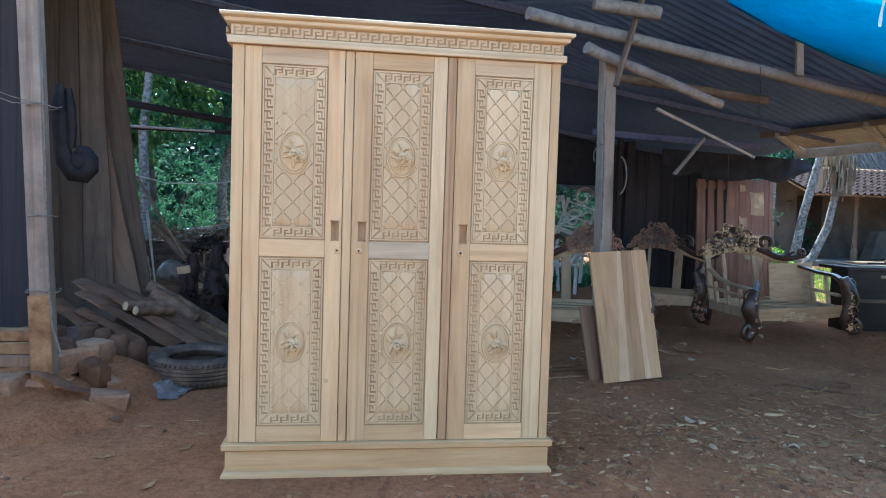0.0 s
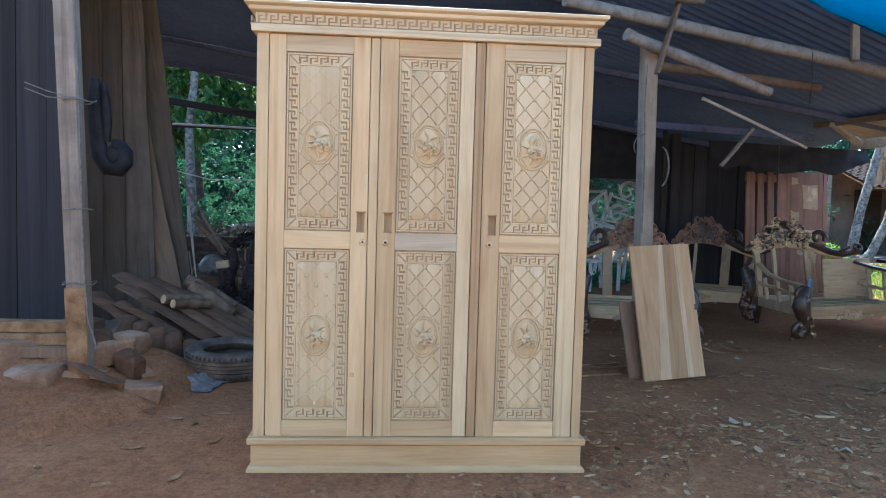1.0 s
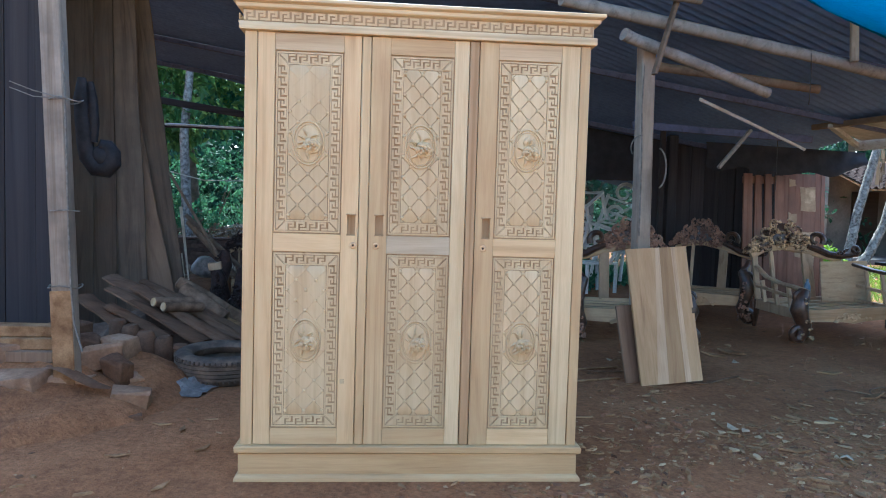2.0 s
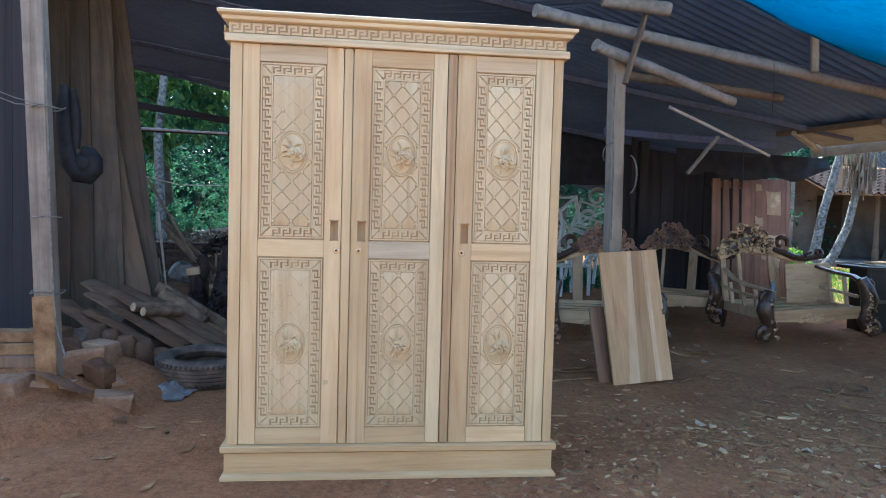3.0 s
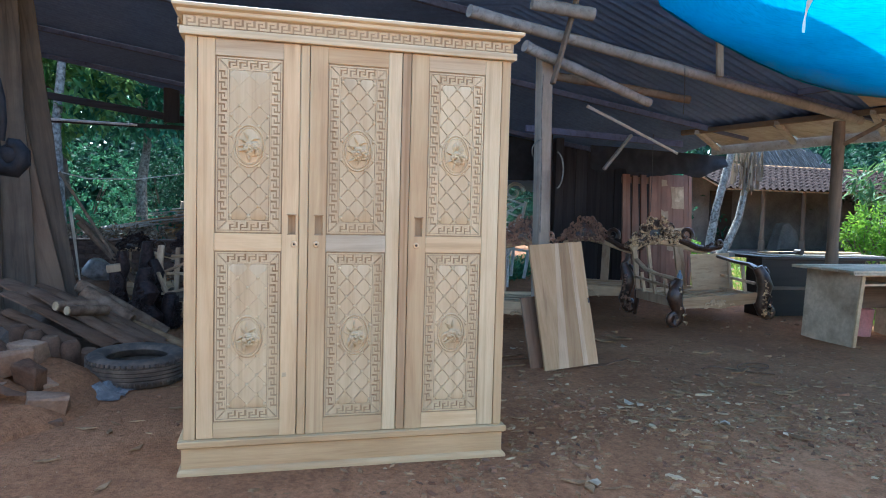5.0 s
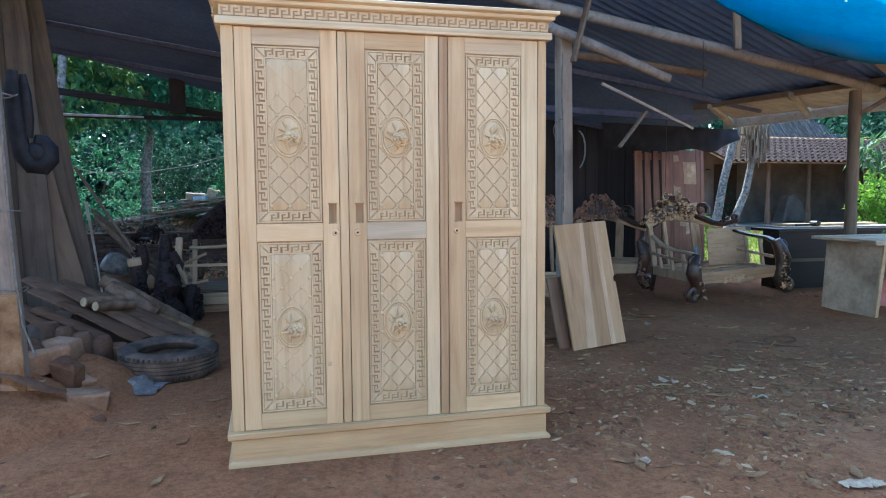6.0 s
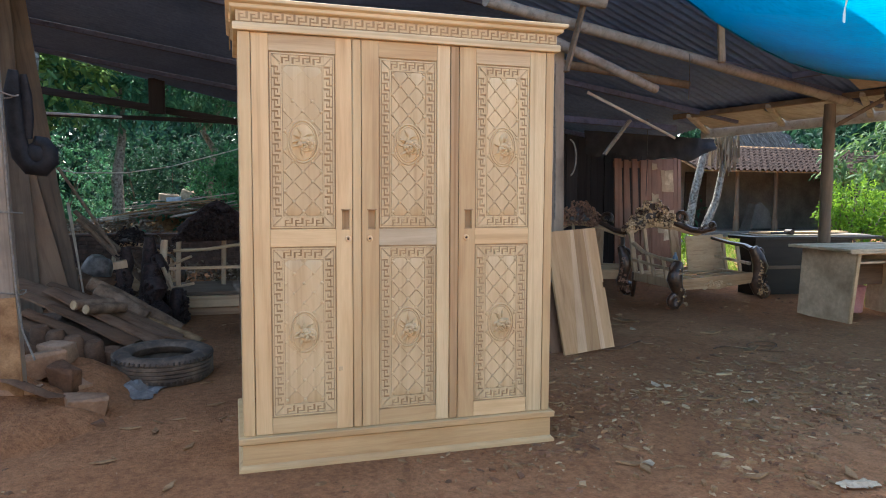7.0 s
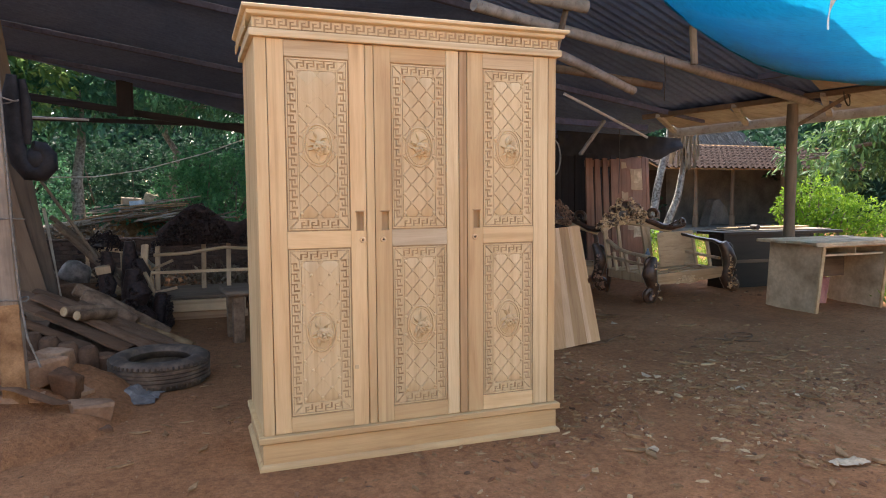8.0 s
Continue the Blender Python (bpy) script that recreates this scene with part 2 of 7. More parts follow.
sapwood_z = wood("pale_sapwood", (0.702, 0.571, 0.338), (0.643, 0.500, 0.286), (0.555, 0.408, 0.222), axis="z", vary=0.05)
chair_wood = wood("raw_chair_wood", (0.56, 0.41, 0.26), (0.48, 0.34, 0.21), (0.34, 0.235, 0.145), axis="z", vary=0.25, dirt=0.3)
chair_wood_x = wood("raw_chair_wood_across", (0.66, 0.49, 0.30), (0.58, 0.415, 0.245), (0.42, 0.29, 0.17), axis="x", vary=0.25, dirt=0.3)
varnish = plain("dark_carved_varnish", (0.028, 0.014, 0.009), (0.09, 0.045, 0.025), 22, 0.28, fine=90, bumps=0.4)
carve_gold = plain("carved_worn_varnish", (0.055, 0.024, 0.012), (0.64, 0.45, 0.25), 17, 0.34, fine=60, bumps=0.5, lo=0.42, hi=0.56)
carve_red = plain("carved_reddish_varnish", (0.13, 0.055, 0.035), (0.44, 0.25, 0.16), 9, 0.4, fine=60, bumps=0.5, lo=0.34, hi=0.6)
old_wood = wood("weathered_wood", (0.22, 0.16, 0.11), (0.16, 0.115, 0.08), (0.085, 0.06, 0.045), axis="z", vary=0.3, dirt=0.5, rough=0.8)
old_wood_x = wood("weathered_wood_across", (0.22, 0.16, 0.11), (0.16, 0.115, 0.08), (0.085, 0.06, 0.045), axis="x", vary=0.3, dirt=0.5, rough=0.8)
old_wood_y = wood("weathered_wood_long", (0.22, 0.16, 0.11), (0.16, 0.115, 0.08), (0.085, 0.06, 0.045), axis="y", vary=0.3, dirt=0.5, rough=0.8)
pole_wood = wood("peeled_pole_wood", (0.35, 0.335, 0.31), (0.27, 0.255, 0.235), (0.16, 0.15, 0.135), axis="y", vary=0.15, dirt=0.4, rough=0.75)
post_wood = wood("grey_post_wood", (0.40, 0.34, 0.27), (0.32, 0.265, 0.205), (0.20, 0.16, 0.12), axis="z", vary=0.1, dirt=0.55, rough=0.8)
red_wood = wood("red_brown_planks", (0.30, 0.165, 0.115), (0.24, 0.125, 0.085), (0.14, 0.075, 0.052), axis="z", vary=0.2, dirt=0.35, rough=0.7)
grey_board = wood("grey_dusty_board", (0.42, 0.37, 0.30), (0.36, 0.31, 0.25), (0.26, 0.22, 0.17), axis="z", vary=0.15, dirt=0.35, rough=0.75)
grey_board_x = wood("grey_dusty_board_across", (0.42, 0.37, 0.30), (0.36, 0.31, 0.25), (0.26, 0.22, 0.17), axis="x", vary=0.15, dirt=0.35, rough=0.75)
ply = wood("plywood_soffit", (0.47, 0.46, 0.42), (0.40, 0.39, 0.355), (0.30, 0.29, 0.26), axis="x", vary=0.2, dirt=0.4, rough=0.75)
dark_stain = wood("near_black_stain", (0.035, 0.026, 0.022), (0.026, 0.02, 0.017), (0.015, 0.012, 0.01), axis="x", vary=0.2, rough=0.5)
# bluish cast stands in for the veiling haze over the dark roof
roof_dark = plain("haze_blue_roof_sheet", (0.085, 0.15, 0.33), (0.125, 0.205, 0.41), 1.3, 0.8, fine=20)
black_rubber = plain("black_rubber", (0.010, 0.010, 0.012), (0.032, 0.032, 0.035), 9.0, 0.65, fine=60, gloss=0.2)
# roof timbers tinted blue to carry the same haze as the sheets
haze_timber = wood("haze_blue_timber", (0.11, 0.125, 0.22), (0.085, 0.10, 0.175), (0.05, 0.06, 0.11), axis="y", vary=0.3, rough=0.85)
dark_plank_z = wood("near_black_planks", (0.055, 0.048, 0.05), (0.04, 0.036, 0.04), (0.022, 0.02, 0.024), axis="z", vary=0.35, rough=0.85)
rubber = plain("dusty_tyre_rubber", (0.07, 0.052, 0.038), (0.25, 0.175, 0.115), 6.0, 0.8, fine=45, lo=0.45, hi=0.75)
stone = plain("earthy_rubble", (0.22, 0.125, 0.072), (0.44, 0.285, 0.18), 5.0, 0.95, fine=55, bumps=0.6, dist=0.01, gloss=0.1)
plastic_bag = plain("grey_plastic_sheet", (0.09, 0.085, 0.08), (0.26, 0.24, 0.22), 12, 0.42, gloss=0.25, fine=40, bumps=0.5, dist=0.01)
dark_sack = plain("dark_dirty_sacking", (0.06, 0.036, 0.022), (0.17, 0.105, 0.065), 8, 0.9, fine=120, bumps=0.5)
scrap_pale = plain("pale_wood_scrap", (0.40, 0.27, 0.145), (0.62, 0.46, 0.27), 9, 0.9, fine=120, gloss=0.1)
scrap_brown = plain("brown_wood_scrap", (0.19, 0.104, 0.050), (0.41, 0.255, 0.130), 9, 0.95, fine=120, gloss=0.08)
paper = plain("crumpled_paper", (0.38, 0.28, 0.175), (0.66, 0.52, 0.35), 9, 0.8, fine=50)
brass = plain("dull_brass", (0.62, 0.46, 0.27), (0.78, 0.60, 0.38), 20, 0.42, metal=0.7, fine=90)
rope_mat = plain("grey_cord", (0.12, 0.105, 0.085), (0.24, 0.22, 0.185), 30, 0.8, fine=150)
wire_mat = plain("black_cable", (0.012, 0.012, 0.013), (0.035, 0.033, 0.03), 30, 0.5)
white_paint = plain("dirty_white_paint", (0.62, 0.62, 0.61), (0.82, 0.81, 0.79), 8, 0.5, fine=60)
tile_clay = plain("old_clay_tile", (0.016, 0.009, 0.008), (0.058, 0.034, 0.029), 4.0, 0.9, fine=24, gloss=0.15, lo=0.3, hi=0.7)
# dark grey plaster, mottled at random
plaster = plain("mottled_dark_plaster", (0.085, 0.08, 0.075), (0.20, 0.185, 0.165), 1.2, 0.9, fine=18)
thatch = plain("grey_thatch", (0.035, 0.033, 0.031), (0.10, 0.095, 0.088), 7, 0.95, fine=80, bumps=0.8, dist=0.02)
bark = plain("pale_bark", (0.075, 0.062, 0.05), (0.34, 0.32, 0.285), 16, 0.9, fine=40, bumps=0.8, dist=0.02)
bark_dark = plain("brown_bark", (0.07, 0.055, 0.042), (0.19, 0.155, 0.12), 5, 0.9, fine=34, bumps=0.8, dist=0.02)
pink_plastic = plain("faded_pink_plastic", (0.50, 0.22, 0.20), (0.62, 0.32, 0.29), 5, 0.5)
card = plain("brown_carton", (0.34, 0.24, 0.15), (0.46, 0.34, 0.22), 5, 0.85)
blue_card = plain("pale_blue_carton", (0.30, 0.42, 0.55), (0.62, 0.68, 0.72), 9, 0.7)
bottle_mat = plain("blue_bottle_label", (0.10, 0.16, 0.26), (0.34, 0.40, 0.46), 14, 0.3)
tarp_blue = tarp_mat()
leaf_deep = leaf_mat("deep_green_leaf", (0.012, 0.04, 0.027), (0.023, 0.072, 0.045), (0.048, 0.12, 0.06), rough=0.8, thin=0.25)
leaf_mango = leaf_mat("long_mango_leaf", (0.03, 0.08, 0.036), (0.065, 0.15, 0.055), (0.17, 0.28, 0.08), rough=0.55, thin=0.3)
leaf_bright = leaf_mat("sunlit_yellow_green_leaf", (0.06, 0.15, 0.02), (0.12, 0.26, 0.025), (0.28, 0.44, 0.04), thin=0.5)
leaf_mid = leaf_mat("mid_green_leaf", (0.03, 0.112, 0.07), (0.055, 0.175, 0.10), (0.11, 0.26, 0.12), rough=0.75, thin=0.28)
leaf_lime = leaf_mat("backlit_lime_leaf", (0.032, 0.10, 0.045), (0.085, 0.20, 0.075), (0.34, 0.50, 0.15), rough=0.2, thin=0.5)
leaf_bush = leaf_mat("fresh_green_leaf", (0.032, 0.13, 0.055), (0.06, 0.21, 0.085), (0.11, 0.30, 0.11), rough=0.6, thin=0.35)
leaf_dry = leaf_mat("dry_brown_leaf", (0.08, 0.055, 0.036), (0.16, 0.115, 0.075), (0.30, 0.24, 0.17), thin=0.2)
leaf_grass = leaf_mat("sunlit_grass", (0.08, 0.16, 0.02), (0.15, 0.25, 0.03), (0.30, 0.38, 0.06), thin=0.4)


def dirt_mat():
    mat, nt, b = nodes_of("packed_earth")
    c = coords(nt, (1, 1, 1), False)
    n1 = N(nt, "TexNoise", Scale=0.7, Detail=8.0, Roughness=0.65)
    n2 = N(nt, "TexNoise", Scale=9.0, Detail=8.0, Roughness=0.7)
    n3 = N(nt, "TexNoise", Scale=70.0, Detail=4.0, Roughness=0.7)
    n4 = N(nt, "TexVoronoi", Scale=38.0)
    n5 = N(nt, "TexNoise", Scale=26.0, Detail=5.0, Roughness=0.7)
    for n in (n1, n2, n3, n4, n5):
        nt.links.new(c, n.inputs["Vector"])
    col = ramp(nt, n1.outputs["Fac"], [(0.3, (0.21, 0.096, 0.043)), (0.55, (0.315, 0.150, 0.068)), (0.75, (0.425, 0.213, 0.102))])
    col = mix(nt, 0.5, col, ramp(nt, n2.outputs["Fac"], [(0.3, (0.55, 0.52, 0.50)), (0.5, (1, 1, 1)), (0.72, (1.25, 1.2, 1.15))]), "MULTIPLY")
    col = mix(nt, 0.6, col, ramp(nt, n3.outputs["Fac"], [(0.3, (0.55, 0.55, 0.55)), (0.65, (1.2, 1.2, 1.2))]), "MULTIPLY")
    col = mix(nt, 0.4, col, ramp(nt, n5.outputs["Fac"], [(0.36, (0.50, 0.47, 0.45)), (0.5, (1, 1, 1)), (0.66, (1.4, 1.38, 1.34))]), "MULTIPLY")
    chips = ramp(nt, n4.outputs["Distance"], [(0.05, (1, 1, 1)), (0.11, (0, 0, 0))])
    col = mix(nt, mix(nt, 0.35, (0, 0, 0), chips), col, (0.36, 0.29, 0.22))
    nt.links.new(col, b.inputs["Base Color"])
    b.inputs["Roughness"].default_value = 0.95
    b.inputs["Specular IOR Level"].default_value = 0.15
    ad = N(nt, "Math")
    nt.links.new(n2.outputs["Fac"], ad.inputs[0])
    nt.links.new(n3.outputs["Fac"], ad.inputs[1])
    ad2 = N(nt, "Math")
    nt.links.new(ad.outputs[0], ad2.inputs[0])
    nt.links.new(n5.outputs["Fac"], ad2.inputs[1])
    bump(nt, b, ad2.outputs[0], 0.95, 0.013)
    return mat


earth = dirt_mat()
low_gloss_dark = plain("dark_carved_dull", (0.014, 0.009, 0.008), (0.05, 0.030, 0.026), 40, 0.55, fine=120, bumps=0.6, gloss=0.2)
offcut_dark = plain("dark_offcut_wood", (0.10, 0.062, 0.038), (0.27, 0.175, 0.11), 9, 0.9, fine=90, gloss=0.15)
old_brick = plain("dark_brick", (0.055, 0.035, 0.028), (0.14, 0.085, 0.062), 5, 0.95, fine=40, bumps=0.6, dist=0.01)
black_sheet = plain("black_shade_sheet", (0.006, 0.006, 0.009), (0.018, 0.018, 0.024), 8, 0.8, fine=40)
desk_board = plain("stained_dusty_board", (0.29, 0.205, 0.12), (0.63, 0.49, 0.325), 2.8, 0.75, fine=26, bumps=0.25, lo=0.3, hi=0.62)

slab_brown = plain("dark_bark_slab", (0.085, 0.045, 0.026), (0.21, 0.12, 0.07), 6, 0.92, fine=70, bumps=0.6, dist=0.006, gloss=0.15)
# very pale wood puts sunlight on slats that the sun does not reach
sunlit_slat = plain("sunlit_split_wood", (0.46, 0.38, 0.27), (0.72, 0.63, 0.48), 6, 0.8, fine=80)
brown_board = wood("brown_board", (0.30, 0.20, 0.125), (0.25, 0.16, 0.10), (0.17, 0.105, 0.065), axis="z", vary=0.1, dirt=0.2, rough=0.75)
teak_grey = wood("greyish_teak_across", (0.555, 0.478, 0.329), (0.485, 0.408, 0.275), (0.386, 0.304, 0.195), axis="x", vary=0.06)
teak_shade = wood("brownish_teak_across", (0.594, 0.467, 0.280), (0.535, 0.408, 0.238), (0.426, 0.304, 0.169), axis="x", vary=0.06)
leaf_straw = leaf_mat("grey_straw", (0.03, 0.03, 0.03), (0.10, 0.10, 0.10), (0.24, 0.24, 0.235), thin=0.1, rough=0.9)
bare_grey = plain("bare_grey_stick", (0.48, 0.47, 0.45), (0.70, 0.69, 0.67), 9, 0.7, fine=60)
# plinth teak warmed as if by light bouncing off the earth
teak_bounce = wood("bounce_warmed_teak_across", (0.624, 0.452, 0.232), (0.555, 0.379, 0.187), (0.416, 0.268, 0.124), axis="x", vary=0.06)
# cornice teak paled as if lit by the sky from above
teak_toplit = wood("toplit_teak_across", (0.713, 0.603, 0.381), (0.653, 0.528, 0.317), (0.545, 0.413, 0.233), axis="x", vary=0.06)
settee_brown = wood("settee_board", (0.40, 0.255, 0.145), (0.33, 0.20, 0.11), (0.21, 0.125, 0.07), axis="x", vary=0.1, dirt=0.25)
# rail timber toned near black as if seen against the light
rail_backlit = wood("backlit_rail_timber", (0.045, 0.036, 0.036), (0.032, 0.027, 0.027), (0.018, 0.015, 0.015), axis="x", vary=0.2, rough=0.8)
bounce_plaster = plain("warm_bounce_plaster", (0.40, 0.335, 0.255), (0.52, 0.44, 0.345), 1.1, 0.9, fine=18)
slab_x = wood("rough_slab_across", (0.22, 0.132, 0.08), (0.165, 0.095, 0.057), (0.09, 0.05, 0.03), axis="x", vary=0.3, dirt=0.35, rough=0.9, gloss=0.15)
clod_brown = plain("earth_clods", (0.16, 0.078, 0.042), (0.32, 0.17, 0.098), 7, 0.97, fine=90, gloss=0.05)

# ---- ground ----
def axis_steps(lo, hi, step, far):
    a = list(np.arange(lo, hi + 1e-6, step))
    d = step
    while a[-1] < far:
        d *= 1.35
        a.append(a[-1] + d)
    d = step
    while a[0] > -far:
        d *= 1.35
        a.insert(0, a[0] - d)
    return a


def rise(x, y):
    """The floor swells a little under the carved armchair and the counter."""
    a, b = min(1.0, max(0.0, (x - 3.9) / 1.0)), min(1.0, max(0.0, (y - 2.5) / 0.7))
    return 0.065 * a * a * (3 - 2 * a) * b * b * (3 - 2 * b)


def ground_height(x, y):
    p = Vector((x, y, 0))
    h = 0.010 * noise.noise(p * 1.3) + 0.005 * noise.noise(p * 5.0) + 0.003 * noise.noise(p * 13.0)
    near = min(1.0, max(0.0, math.hypot(x, y - 0.25) - 0.95))
    return h * near + 0.02 * noise.noise(p * 0.35) * min(1.0, max(0.0, math.hypot(x, y) - 2.0) / 3) + 0.006 + rise(x, y)


gx, gy = axis_steps(-3.2, 6.2, 0.085, 600), axis_steps(-1.2, 6.0, 0.085, 600)
g = M()
g.v = [(x, y, ground_height(x, y)) for y in gy for x in gx]
g.f = [(j * len(gx) + i, j * len(gx) + i + 1, (j + 1) * len(gx) + i + 1, (j + 1) * len(gx) + i) for j in range(len(gy) - 1) for i in range(len(gx) - 1)]
single("ground", g, earth, "trampled brown earth floor of an open workshop, dusty and uneven", "ground", kind="structure", sharp=80)

# added unseen wall behind the camera, bouncing warm sunlight onto the wardrobe front
single("wall_south", M().box((-11, -9.2, -0.05), (11, -9.0, 3.3), 0.01), bounce_plaster, "added unseen wall bouncing warm light into the shed", "wall", kind="structure")

# ---- shed roof: one sloping plane of corrugated sheet ----
def roof_z(x, y):
    return 3.489 - 0.153 * x - 0.1145 * y


def roof_front(x):
    # left of 1.6 the unseen front edge is set back to admit skylight
    return -0.22 + 0.4 * x if x > 1.6 else 0.42 + 1.3 * min(1.0, 1.6 - x)


def roof_back(x):
    return 7.63 + 0.316 * (x + 3.22)


def eave_x(y):
    # unseen far part widened to 5.25 to keep sun off the floor
    return max(5.25, 6.3 - 0.5 * (y - 2.6))


r = M()
nu, nv = 26, 420
for layer in (0, 1):
    for j in range(nv + 1):
        for i in range(nu + 1):
            u, w = i / nu, j / nv
            x = -7 + u * 14.2
            for _ in range(6):
                y = roof_front(x) + w * (roof_back(x) - roof_front(x))
                x = -7 + u * (eave_x(y) + 7)
            r.v.append((x, y, roof_z(x, y) + 0.010 * math.sin(y * 2 * math.pi / 0.085) + 0.02 * layer + 0.01 * noise.noise(Vector((x * 0.8, y * 0.8, 0)))))
k = (nu + 1) * (nv + 1)
for j in range(nv):
    for i in range(nu):
        a = j * (nu + 1) + i
        r.f.append((a, a + nu + 1, a + nu + 2, a + 1))
        r.f.append((k + a, k + a + 1, k + a + nu + 2, k + a + nu + 1))
for j in range(nv):
    for i in (0, nu):
        a = j * (nu + 1) + i
        r.f.append((a, k + a, k + a + nu + 1, a + nu + 1))
for i in range(nu):
    for j in (0, nv):
        a = j * (nu + 1) + i
        r.f.append((a, a + 1, k + a + 1, k + a))
single("ceiling", r, roof_dark, "corrugated roof sheets seen from below, blue haze in their colour", "roof", kind="structure", sharp=60)

# ---- roof timbers ----
def pole(name, a, b, r0, r1, mat, label, cat="beam", group="", knots=5, n=12, bend=0.012):
    """A peeled round pole with knots and a slight bend."""
    a, b = Vector(a), Vector(b)
    steps = 14
    pts, rad = [], []
    for i in range(steps + 1):
        t = i / steps
        p = a.lerp(b, t)
        q = noise.noise_vector(p * 1.1 + Vector((r0 * 99, 0, 0)))
        pts.append(p + q * bend * (0 if i in (0, steps) else 1))
        rad.append((r0 + (r1 - r0) * t) * (1 + 0.05 * math.sin(t * knots * 6.28 + r0 * 500)))
    return single(name, M().tube(pts, rad, n), mat, label, cat, group)


roofs = "poles under the shed roof"
pole("main_beam", (0.95, 1.60, 2.525), (5.56, 2.90, 2.195), 0.043, 0.045, pole_wood, "long peeled round pole carrying the shed roof", group=roofs)
pole("short_beam", (1.42, 1.75, 2.36), (2.64, 2.09, 2.075), 0.042, 0.036, pole_wood, "short peeled pole fixed to the post top", group=roofs)
pole("back_beam", (2.2, 3.1, 2.45), (3.55, 2.9, 2.28), 0.042, 0.038, old_wood_y, "dark round pole under the roof", group=roofs)
pole("thin_pole", (2.71, 3.38, 2.235), (3.77, 3.41, 1.812), 0.016, 0.013, bare_grey, "thin pale pole hanging below the roof", group=roofs, bend=0.004)
single("diagonal_brace", bar_between((2.98, 3.50, 1.62), (3.28, 3.5, 1.99), 0.045, 0.03), pole_wood, "dark grey diagonal timber brace under the roof", "brace")
single("tie_beam", bar_between((2.3, 4.0, 2.06), (4.2, 4.0, 1.98), 0.05, 0.07), haze_timber, "dark tie beam across the shed, tinted with blue haze", "beam")
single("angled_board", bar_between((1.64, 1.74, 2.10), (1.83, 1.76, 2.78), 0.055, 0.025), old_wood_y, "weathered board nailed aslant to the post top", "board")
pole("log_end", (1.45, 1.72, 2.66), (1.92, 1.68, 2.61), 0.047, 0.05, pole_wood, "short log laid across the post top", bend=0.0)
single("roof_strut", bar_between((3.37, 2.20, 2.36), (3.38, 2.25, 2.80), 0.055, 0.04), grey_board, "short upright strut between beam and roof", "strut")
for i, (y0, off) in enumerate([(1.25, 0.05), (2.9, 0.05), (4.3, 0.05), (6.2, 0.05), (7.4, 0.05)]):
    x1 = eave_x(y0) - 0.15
    single("purlin", bar_between((-6.5, y0, roof_z(-6.5, y0) - off), (x1, y0, roof_z(x1, y0) - off), 0.05, 0.06), haze_timber, "dark sawn purlin under the roof sheets", "beam", "purlins under the roof")

# boarded soffit along the eave: frame and sheets of plywood
eave = thing("eave_soffit", label="framed plywood soffit under the low eave, dusty yellow", category="soffit")


def on_roof(s, d, drop=0.0):
    """A place s metres along the eave from its far corner and d metres up the slope."""
    y = 4.85 - s * 0.894
    x = 5.3 + s * 0.447 - d * 0.894
    y -= d * 0.447
    return (x, y, roof_z(x, y) - drop)


part("eave_board", bar_between(on_roof(-0.1, 0.0, 0.075), on_roof(4.6, 0.0, 0.075), 0.03, 0.15), ply, eave)
part("batten", bar_between(on_roof(-0.1, 0.75, 0.07), on_roof(4.6, 0.75, 0.07), 0.05, 0.06), old_wood_y, eave)
for s in (0.0, 0.95, 1.9, 2.85, 3.8):
    part("cross_batten", bar_between(on_roof(s, 0.02, 0.085), on_roof(s + 0.12, 0.78, 0.085), 0.06, 0.05), ply, eave, "pale cross batten")
    q = [on_roof(s + 0.05, 0.03, 0.045), on_roof(s + 0.93, 0.03, 0.045), on_roof(s + 0.93, 0.74, 0.045), on_roof(s + 0.05, 0.74, 0.045)]
    part("soffit_sheet", M().add(q + [(a, b, c + 0.008) for a, b, c in q], [(3, 2, 1, 0), (4, 5, 6, 7), (0, 1, 5, 4), (1, 2, 6, 5), (2, 3, 7, 6), (3, 0, 4, 7)]), ply, eave, "thin plywood sheet")

for s in (1.95, 2.9, 3.85):
    q = [on_roof(s + 0.05, 0.82, 0.045), on_roof(s + 0.93, 0.82, 0.045), on_roof(s + 0.93, 1.5, 0.045), on_roof(s + 0.05, 1.5, 0.045)]
    part("soffit_sheet", M().add(q + [(a, b, c + 0.008) for a, b, c in q], [(3, 2, 1, 0), (4, 5, 6, 7), (0, 1, 5, 4), (1, 2, 6, 5), (2, 3, 7, 6), (3, 0, 4, 7)]), grey_board_x, eave, "thin grey plywood sheet")
part("batten", bar_between(on_roof(1.6, 1.54, 0.07), on_roof(4.6, 1.54, 0.07), 0.05, 0.06), haze_timber, eave)

# ---- posts ----
pc = M()
pc.box((-0.052, -0.05, -0.05), (0.052, 0.05, 2.36), 0.008).rough(0.006, 3.0, 2)
postc = single("roof_post", pc, post_wood, "square grey timber post with greenish stains", "post", m=pose(1.70, 1.98, 0, 0.5, -1.2, 8))
single("roof_post", M().tube([(5.30, 2.90, z) for z in np.linspace(-0.05, 2.17, 12)], [0.058 + 0.004 * math.sin(i * 2.1) for i in range(12)], 14), old_wood, "round dark bamboo-like post carrying the beam", "post")
pl = M().box((-0.051, -0.05, -0.05), (0.051, 0.05, 3.6), 0.007).rough(0.007, 3.2, 5)
post_l = single("roof_post", pl, post_wood, "square pale grey post with a brown repair at its foot", "post", m=pose(-1.81, 0.95, 0, 0, -2.2, 4))
